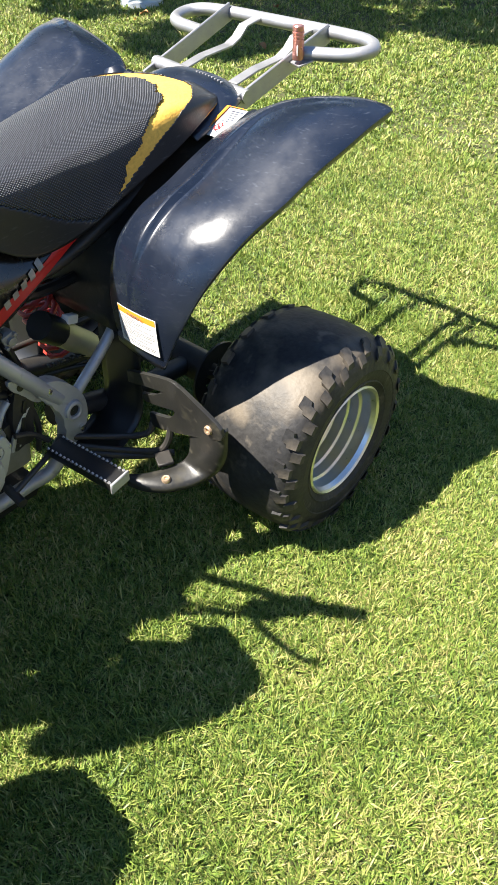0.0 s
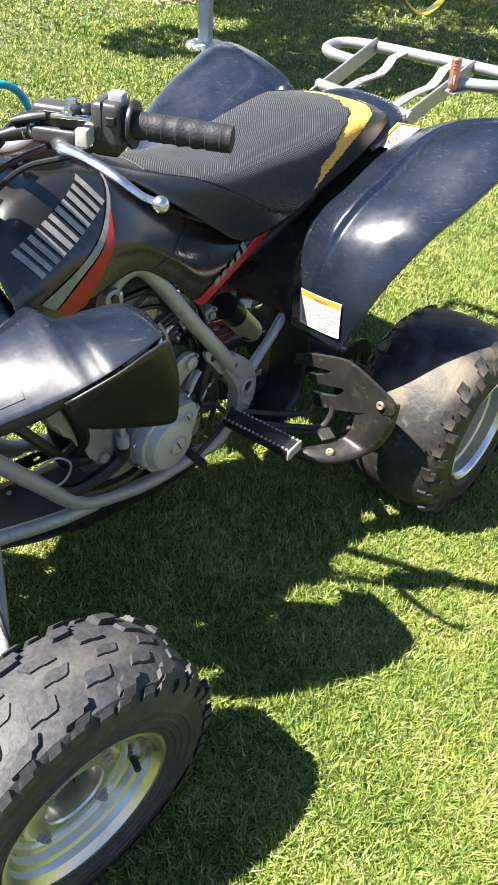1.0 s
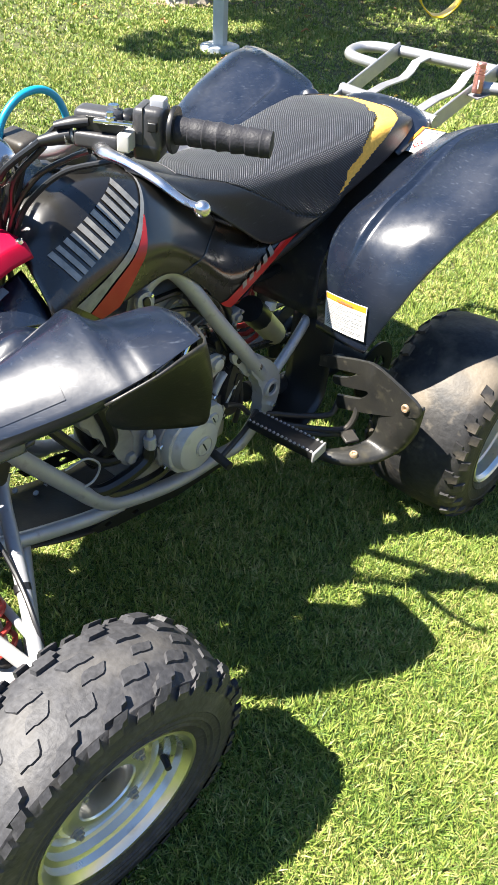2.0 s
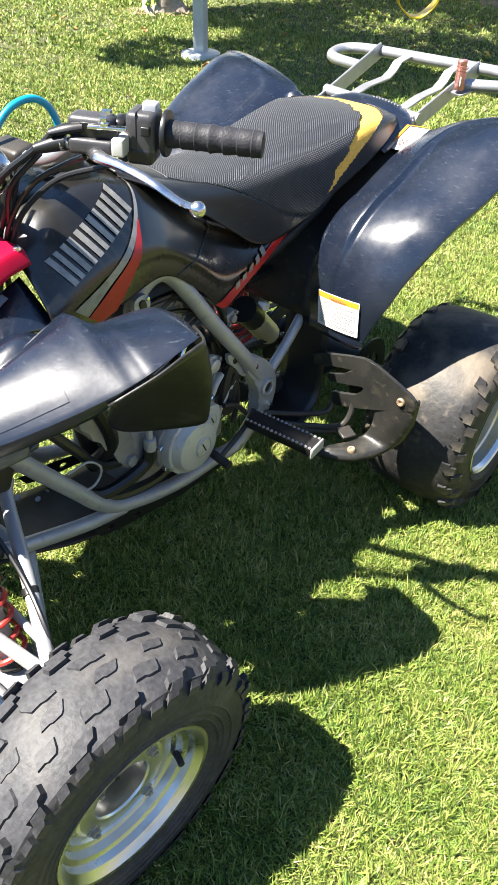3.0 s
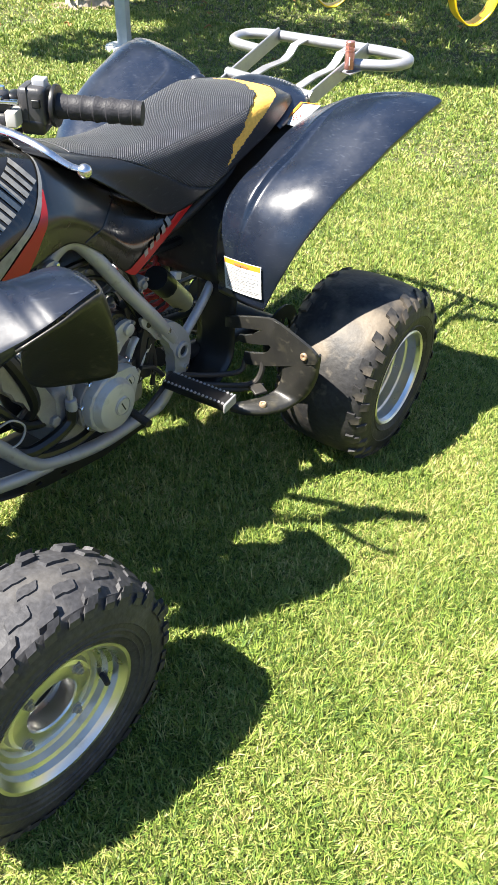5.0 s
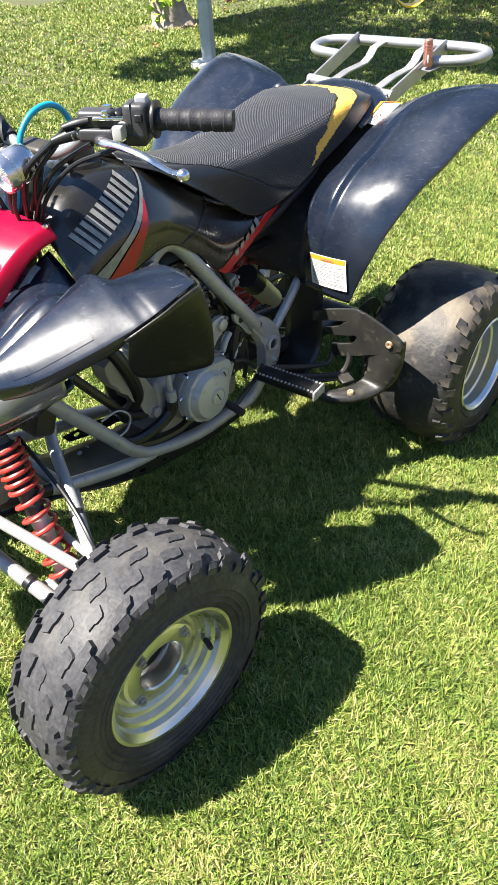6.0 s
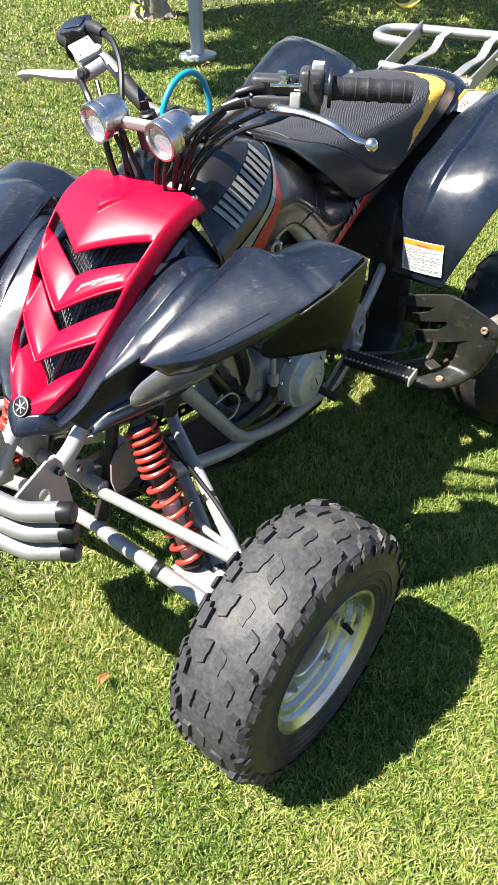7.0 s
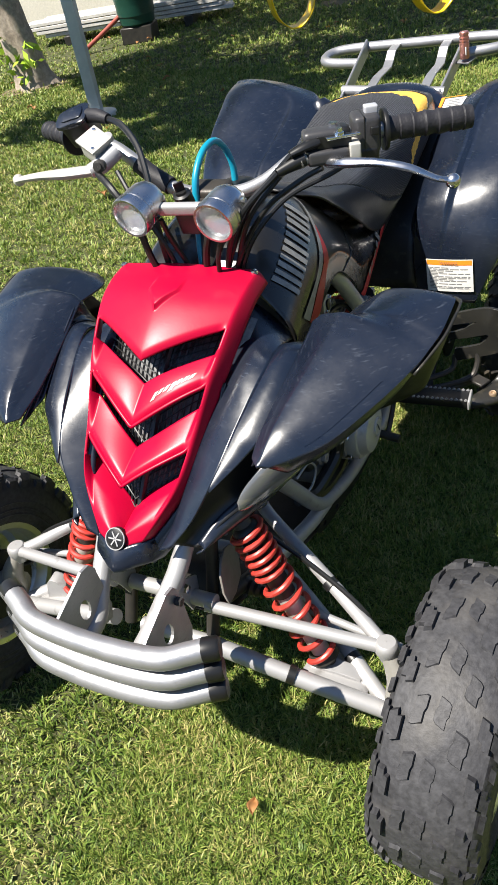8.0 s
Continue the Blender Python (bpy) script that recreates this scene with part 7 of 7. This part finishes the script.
    bm = bmesh.new()
    block(bm, (0.003, 0.016, 0.022), basis((-0.324, 0.020, 1.003), (-0.35, 0, 1)) @ pose(0, 0, 0, 0, 0, 35), 0.001, 1)
    part("key", bm, M_CABLE, key, "black headed key")


handlebar()


# ---- twin round spotlights ----
def spotlight(c, way):
    m = basis(c, way) @ Matrix.Diagonal((0.87, 0.87, 0.95, 1))
    bm = bmesh.new()
    lathe(bm, [(0.0005, -0.062), (0.022, -0.062), (0.031, -0.057), (0.0360, -0.046), (0.0375, -0.030), (0.0375, -0.014), (0.0365, -0.0135), (0.0365, -0.0115), (0.0390, -0.010), (0.0395, 0.004), (0.0380, 0.008), (0.0340, 0.008), (0.0325, 0.003), (0.0325, -0.006)], 40, m)
    can = part("spotlight", bm, M_SPOT, bike, "round brushed aluminium spotlight")
    bm = bmesh.new()
    lathe(bm, [(0.0005, -0.026)] + [(0.0325 * t, -0.026 + 0.023 * t * t) for t in np.linspace(0.12, 1, 9)], 32, m)
    part("reflector", bm, M_REFLECTOR, can, "faceted silver reflector")
    bm = bmesh.new()
    lathe(bm, [(0.0005, 0.004), (0.02, 0.0025), (0.0328, 0.0), (0.0328, -0.003), (0.0005, -0.0005)], 32, m)
    g = part("lens", bm, M_LENS, can, "clear glass lens")
    g.visible_shadow = False
    bm = bmesh.new()
    lathe(bm, [(0.0005, 0.012), (0.004, 0.010), (0.0045, -0.004)], 12, m @ pose(0, 0, -0.022))
    part("bulb", bm, M_LAMP, can)


spotlight((-0.388, -0.072, 0.978), (-1, 0.10, -0.24))
spotlight((-0.398, 0.068, 0.987), (-1, 0.14, -0.22))
bm = bmesh.new()
block(bm, (0.014, 0.098, 0.019), pose(-0.362, 0.002, 0.985, 0, -14, 4), 0.005, 3)
light_bar = part("light_bar", bm, M_PAINT, bike, "pale silver bar between the spotlights")
for y in (-0.040, 0.046):
    bm = bmesh.new()
    lathe(bm, [(0.0005, 0.005), (0.0105, 0.005), (0.0115, 0.003), (0.0115, -0.003), (0.0105, -0.005), (0.0005, -0.005)], 18, basis((-0.363, y, 0.985), (0.05, 1, 0)))
    part("bar_collar", bm, M_COPPER, light_bar)
bm = bmesh.new()
block(bm, (0.012, 0.034, 0.040), pose(-0.342, 0.004, 0.955, 0, -14, 0), 0.003, 2)
part("light_bracket", bm, M_HOUSING, bike, "grey bracket under the light bar")


# ---- cables, hoses, fuel cap ----
CABLES = [
    ([(-0.335, -0.158, 1.030), (-0.365, -0.11, 0.985), (-0.36, -0.075, 0.93), (-0.345, -0.05, 0.86), (-0.33, -0.03, 0.78)], 0.0050),
    ([(-0.330, -0.16, 1.024), (-0.35, -0.115, 0.975), (-0.345, -0.085, 0.92), (-0.33, -0.06, 0.85)], 0.0042),
    ([(-0.318, -0.180, 1.054), (-0.335, -0.13, 1.005), (-0.335, -0.09, 0.955), (-0.345, -0.055, 0.88), (-0.35, -0.04, 0.80)], 0.0042),
    ([(-0.30, -0.215, 1.025), (-0.305, -0.18, 1.008), (-0.325, -0.13, 0.975), (-0.342, -0.09, 0.92), (-0.345, -0.06, 0.86)], 0.0042),
    ([(-0.23, -0.262, 1.028), (-0.262, -0.215, 1.004), (-0.298, -0.150, 0.978), (-0.330, -0.10, 0.925), (-0.342, -0.07, 0.86)], 0.0042),
    ([(-0.247, 0.180, 1.090), (-0.262, 0.144, 1.082), (-0.287, 0.106, 1.054), (-0.318, 0.080, 1.010), (-0.342, 0.066, 0.95), (-0.345, 0.055, 0.85)], 0.0055),
    ([(-0.33, 0.165, 1.028), (-0.355, 0.125, 1.010), (-0.365, 0.09, 0.965), (-0.365, 0.075, 0.90), (-0.35, 0.06, 0.83)], 0.0060),
    ([(-0.325, 0.13, 1.03), (-0.35, 0.09, 0.985), (-0.355, 0.05, 0.92), (-0.345, 0.03, 0.84)], 0.0042),
    ([(-0.36, -0.05, 0.965), (-0.36, -0.03, 0.92), (-0.35, -0.015, 0.86), (-0.34, 0.0, 0.80)], 0.0060),
    ([(-0.365, 0.04, 0.968), (-0.355, 0.035, 0.93), (-0.345, 0.015, 0.87), (-0.335, 0.01, 0.80)], 0.0045),
    ([(-0.37, -0.07, 0.955), (-0.372, -0.055, 0.91), (-0.36, -0.045, 0.86), (-0.35, -0.03, 0.80)], 0.0040),
    ([(-0.31, -0.03, 0.96), (-0.335, -0.045, 0.92), (-0.345, -0.02, 0.87), (-0.33, 0.02, 0.81)], 0.0040),
]
for pts, r in CABLES:
    bm = bmesh.new()
    tube(bm, pts, r, 8, 8)
    part("cable", bm, M_CABLE, bike)
bm = bmesh.new()
lathe(bm, [(0.0005, 0.030), (0.026, 0.030), (0.034, 0.026), (0.036, 0.020), (0.036, 0.004), (0.045, 0.0), (0.048, -0.02)], 28, basis((-0.175, 0.0, 0.928), (0, 0, 1)))
part("fuel_cap", bm, M_CABLE, bike, "black fuel cap")
bm = bmesh.new()
tube(bm, [(-0.168, 0.005, 0.952), (-0.166, 0.006, 0.985), (-0.176, 0.012, 1.018), (-0.205, 0.014, 1.036), (-0.245, 0.015, 1.030), (-0.278, 0.016, 1.00), (-0.290, 0.016, 0.955), (-0.315, 0.01, 0.90), (-0.335, 0.0, 0.84), (-0.34, 0.0, 0.80)], 0.0058, 10, 7)
part("vent_hose", bm, M_TEAL, bike, "teal rubber vent hose bent over the fuel cap")


# ---- small cylinder on the rack ----
cyl_at = (0.955, -0.110, 0.870)
m = basis(cyl_at, (0.02, 0.05, 1)) @ Matrix.Diagonal((0.95, 0.95, 0.78, 1))
bm = bmesh.new()
lathe(bm, [(0.0005, 0.0), (0.0125, 0.0), (0.0135, 0.003), (0.0135, 0.052)], 24, m)
torch = part("pocket_torch", bm, M_COPPER)
tagged(torch, "small pinkish copper metal torch standing on the rack", "torch")
bm = bmesh.new()
lathe(bm, [(0.0135, 0.052), (0.0115, 0.053), (0.0115, 0.056), (0.0137, 0.057), (0.0137, 0.061), (0.0115, 0.062), (0.0115, 0.065), (0.0137, 0.066), (0.0137, 0.070), (0.012, 0.071), (0.0132, 0.074), (0.0132, 0.084), (0.011, 0.087), (0.0005, 0.087)], 24, m)
part("torch_cap", bm, M_COPPER, torch, "ringed copper cap")
bm = bmesh.new()
block(bm, (0.004, 0.003, 0.026), m @ pose(-0.0115, -0.0065, 0.026, 0, 0, 30), 0.0008, 1)
part("torch_mark", bm, M_LABEL, torch)


# ---- swing set, trees and yard edge behind ----
def build_swing():
    frame = thing("swing_set", "grey galvanised post of a swing set bolted to a round foot", "swing set", at=(3.62, 3.31, 0))
    bm = bmesh.new()
    block(bm, (0.085, 0.085, 2.5), pose(0, 0, 1.25, 0, 0, 20), 0.006, 2)
    part("post", bm, M_WARP, frame)
    bm = bmesh.new()
    lathe(bm, [(0.0005, 0.034), (0.135, 0.032), (0.145, 0.028), (0.15, 0.0)], 28, pose(0, 0, 0))
    part("foot_plate", bm, M_WARP, frame, "round pale foot plate")
    bm = bmesh.new()
    tube(bm, [(0, 0, 2.5), (0.9, -3.4, 2.5)], 0.04, 12, 2)
    part("top_beam", bm, M_WARP, frame)


def sling_seat(at, turn):
    """A yellow belt seat hanging in a deep bow from two chains."""
    s = thing("sling_swing", "yellow plastic sling swing seat hanging on chains", "swing seat", "swing seats", at, turn)
    bow = along([(-0.17, 0.42), (-0.165, 0.26), (-0.125, 0.09), (-0.05, 0.012), (0.0, 0.0), (0.05, 0.012), (0.125, 0.09), (0.165, 0.26), (0.17, 0.42)])
    bm = bmesh.new()

    def belt(u, v):
        y, z = bow(v)
        return Vector(((u - 0.5) * 0.13, y, z))
    sheet(bm, belt, 4, 44)
    part("belt", bm, M_SWING, s, thick=0.008)
    for e in (-1, 1):
        bm = bmesh.new()
        tube(bm, [(0, e * 0.17, 0.42), (0, e * 0.15, 1.2), (0, e * 0.14, 2.08)], 0.006, 6, 2)
        part("chain", bm, M_ROPE, s)
    return s


build_swing()
SEAT_A = sling_seat((3.98, 1.76, 0.43), 40)
copy_thing(SEAT_A, pose(4.24, 0.88, 0.40, 0, 0, 46))


def leaf_cloud(bm_co, rng, centre, radii, count, size):
    for _ in range(count):
        d = rng.normal(size=3)
        d /= np.linalg.norm(d)
        p = np.array(centre) + d * np.array(radii) * rng.uniform(0.35, 1.0) ** 0.5
        a, b = rng.normal(size=3), rng.normal(size=3)
        a /= np.linalg.norm(a)
        b -= a * (a @ b)
        b /= np.linalg.norm(b)
        s = size * rng.uniform(0.6, 1.3)
        bm_co.append((p - a * s, p + b * s * 0.45, p + a * s, p - b * s * 0.45))


def crown(clumps, seed, size, parent, mat):
    rng = np.random.default_rng(seed)
    quads = []
    for c, r, n in clumps:
        leaf_cloud(quads, rng, c, r, n, size)
    co = np.array(quads).reshape(-1, 3)
    me = bpy.data.meshes.new("crown")
    me.from_pydata(co.tolist(), [], [(4 * i, 4 * i + 1, 4 * i + 2, 4 * i + 3) for i in range(len(quads))])
    me.materials.append(mat)
    ob = new("crown", me)
    ob.parent = parent
    return ob


def build_tree(at, r, label, clumps, seed, sprouts=False):
    t = thing("tree", label, "tree", "yard trees", at)
    bm = bmesh.new()
    rings = 26
    seg = 22
    vs = []
    rng = np.random.default_rng(seed)
    for i in range(rings + 1):
        h = 2.6 * (i / rings) ** 1.3
        flare = 1 + 0.55 * math.exp(-h / 0.10)
        ring = []
        for k in range(seg):
            a = 2 * math.pi * k / seg
            rr = r * flare * (1 - 0.10 * h) * (1 + 0.10 * math.sin(3 * a + 1.3 * h) + 0.07 * math.sin(5 * a - 2 * h + 1) + 0.025 * rng.normal())
            if h < 0.15:
                rr *= 1 + 0.16 * math.sin(4 * a + 0.5)
            ring.append(bm.verts.new((rr * math.cos(a) - 0.10 * h, rr * math.sin(a) + 0.05 * h, h - 0.02)))
        vs.append(ring)
    for a, b in zip(vs, vs[1:]):
        for k in range(seg):
            bm.faces.new((a[k], a[(k + 1) % seg], b[(k + 1) % seg], b[k]))
    part("trunk", bm, M_BARK, t, "pale blotched bark with a gnarled foot", angle=60)
    for e in ((-1.4, -0.4, 3.9), (0.9, 0.5, 4.1), (-0.4, -1.2, 4.0), (0.5, -0.9, 4.3)):
        bm = bmesh.new()
        tube(bm, [(-0.24, 0.12, 2.4), (-0.24 + e[0] * 0.3, 0.12 + e[1] * 0.3, 3.0), e], [r * 0.55, r * 0.4, r * 0.15], 9, 4)
        part("limb", bm, M_BARK, t)
    crown(clumps, seed, 0.085, t, M_LEAF)
    if sprouts:
        rng = np.random.default_rng(4)
        q = []
        for c, n in (((-0.20, -0.02, 0.18), 26), ((-0.16, -0.16, 0.32), 20), ((-0.24, 0.10, 0.40), 14)):
            leaf_cloud(q, rng, c, (0.10, 0.10, 0.14), n, 0.05)
        me = bpy.data.meshes.new("sprout_leaves")
        me.from_pydata(np.array(q).reshape(-1, 3).tolist(), [], [(4 * i, 4 * i + 1, 4 * i + 2, 4 * i + 3) for i in range(len(q))])
        me.materials.append(M_SPROUT)
        ob = new("sprout_leaves", me)
        ob.parent = t
        ob["label"] = "bright green sprouting leaves"


build_tree((4.60, 4.70, 0), 0.15, "pale-barked tree with green sprouts at its foot",
           [((-0.7, -0.5, 3.6), (1.5, 1.5, 0.7), 2400), ((-1.5, -1.4, 3.4), (0.9, 0.9, 0.5), 1300), ((0.6, 0.2, 4.0), (1.3, 1.3, 0.8), 1600), ((0.4, -2.0, 3.7), (1.3, 1.0, 0.6), 1600), ((-2.45, -0.25, 2.55), (0.55, 0.5, 0.3), 420),
            ((-3.15, -1.05, 3.5), (0.55, 0.5, 0.35), 800), ((-2.6, -1.25, 3.6), (0.62, 0.6, 0.4), 1150), ((-2.15, -0.45, 3.7), (0.85, 0.7, 0.4), 1400), ((-1.65, -2.3, 3.5), (0.6, 0.5, 0.35), 850), ((-1.3, 0.5, 3.6), (0.8, 0.6, 0.4), 1200)], 3, True)
build_tree((7.75, 2.65, 0), 0.20, "pale tree trunk at the shaded edge of the lawn",
           [((-2.0, 0.5, 3.6), (1.5, 1.5, 0.8), 2600), ((-3.2, -0.4, 3.5), (1.1, 0.9, 0.5), 1500), ((0.3, 0.0, 4.0), (1.5, 1.5, 0.8), 1600), ((-1.8, 2.6, 3.6), (1.6, 1.3, 0.7), 1900)], 8)


def yard_edge():
    # boundary wall beyond the planks
    bm = bmesh.new()
    a, b = Vector((6.6, 9.4, 0)), Vector((9.6, 2.2, 0))
    mid = (a + b) / 2
    ang = math.degrees(math.atan2(b.y - a.y, b.x - a.x))
    block(bm, ((b - a).length + 14, 0.2, 2.4), pose(mid.x, mid.y, 1.18, 0, 0, ang), 0.01, 1)
    w = part("wall_north", bm, M_WALL)
    tagged(w, "cream plastered garden wall", "wall", kind="structure")
    # unseen plain walls added on the near sides for brown reflections in black plastics
    for name, x, y, ln, turn in (("unseen_wall_south", 0.0, -7.5, 26, 0), ("unseen_wall_west", -9.0, 3.0, 24, 90)):
        bm = bmesh.new()
        block(bm, (ln, 0.2, 2.3), pose(x, y, 1.13, 0, 0, turn), 0.01, 1)
        tagged(part(name, bm, M_CLAY), "unseen ochre plastered wall, added for its reflections", "wall", kind="structure")
    # stacked boards on the ground in front of it
    d = Vector((0.37, -0.93, 0)).normalized()
    base = Vector((6.75, 5.05, 0))
    rng = random.Random(2)
    for layer in range(4):
        for k in range(3):
            bm = bmesh.new()
            c = base + Vector((0.93, 0.37, 0)) * (0.02 + 0.16 * k + rng.uniform(-0.02, 0.02)) + d * rng.uniform(-0.12, 0.12)
            block(bm, (2.2, 0.15, 0.035), pose(c.x, c.y, 0.12 + 0.042 * layer, 0, 0, math.degrees(math.atan2(d.y, d.x)) + rng.uniform(-1, 1)), 0.004, 1)
            p = part("board", bm, M_PLANK)
            tagged(p, "weathered white board in a stack on the ground", "board", "stack of boards")
    for e in (-0.7, 0.7):
        bm = bmesh.new()
        c = base + d * e + Vector((0.93, 0.37, 0)) * 0.18
        block(bm, (0.10, 0.6, 0.10), pose(c.x, c.y, 0.05, 0, 0, math.degrees(math.atan2(d.y, d.x))), 0.006, 1)
        p = part("bearer", bm, M_DARK)
        tagged(p, "dark wooden bearer under the stacked boards", "timber", "bearers under the boards")
    # dark green tub
    bm = bmesh.new()
    lathe(bm, [(0.0005, 0.02), (0.16, 0.0), (0.185, 0.02), (0.215, 0.30), (0.225, 0.42), (0.235, 0.43), (0.235, 0.46), (0.215, 0.46), (0.20, 0.1), (0.0005, 0.08)], 30, pose(6.35, 4.65, 0.16))
    tagged(part("tub", bm, M_POT), "dark green plastic tub standing by the boards", "tub")
    bm = bmesh.new()
    block(bm, (0.34, 0.34, 0.16), pose(6.35, 4.65, 0.08, 0, 0, 20), 0.01, 1)
    tagged(part("tub_stand", bm, M_DARK), "dark block under the green tub", "block")
    # red pipe leaning on the boards
    bm = bmesh.new()
    tube(bm, [(5.75, 5.05, 0.02), (6.1, 4.85, 0.20), (6.45, 4.65, 0.40)], 0.022, 10, 3)
    tagged(part("pipe", bm, M_REDPIPE), "faded red pipe leaning on the boards", "pipe")
    # grey beam at the far shaded edge
    bm = bmesh.new()
    block(bm, (1.6, 0.22, 0.22), pose(8.6, 1.9, 0.11, 0, 0, -55), 0.01, 1)
    tagged(part("beam", bm, M_WARP), "grey beam lying at the lawn's edge", "beam")
    # dry soil round the trunks
    for c, r in (((4.62, 4.72), 0.30), ((7.75, 2.65), 0.5)):
        bm = bmesh.new()
        ring = [bm.verts.new((c[0] + r * (1 + 0.2 * math.sin(3 * a) + 0.1 * math.sin(7 * a)) * math.cos(a), c[1] + r * (1 + 0.2 * math.sin(3 * a)) * math.sin(a), ground_height(*c) + 0.006)) for a in np.linspace(0, 2 * math.pi, 33)[:-1]]
        mid = bm.verts.new((c[0], c[1], 0.05))
        for k in range(32):
            bm.faces.new((ring[k], ring[(k + 1) % 32], mid))
        tagged(part("soil_patch", bm, M_DIRT), "dry bare soil round a tree foot", "soil", kind="structure")


yard_edge()


def dead_leaf(at, turn, size, mat=None, name="dead_leaf", label="curled brown dead leaf on the lawn"):
    bm = bmesh.new()

    def blade(u, v):
        w = math.sin(math.pi * min(1, v * 0.97 + 0.02)) * 0.32
        return Vector(((v - 0.5) * size, (u - 0.5) * 2 * w * size, 0.18 * size * abs(2 * u - 1) ** 2 + 0.15 * size * math.sin(5 * v)))
    sheet(bm, blade, 6, 10)
    ob = part(name, bm, mat or M_DRYLEAF, thick=0.0006)
    ob.matrix_world = pose(*at, 0, 0, turn)
    return tagged(ob, label, "leaf", "dead leaves on the lawn")


rl = random.Random(21)
dead_leaf((-0.786, -0.160, 0.032), 20, 0.035)
dead_leaf((2.02, 2.13, 0.04), 40, 0.10)
for k in range(38):
    x, y = rl.uniform(3.2, 6.8), rl.uniform(1.6, 5.2)
    dead_leaf((x, y, 0.035), rl.uniform(0, 360), rl.uniform(0.03, 0.065), M_DRYLEAF if rl.random() < 0.75 else M_FOAM)
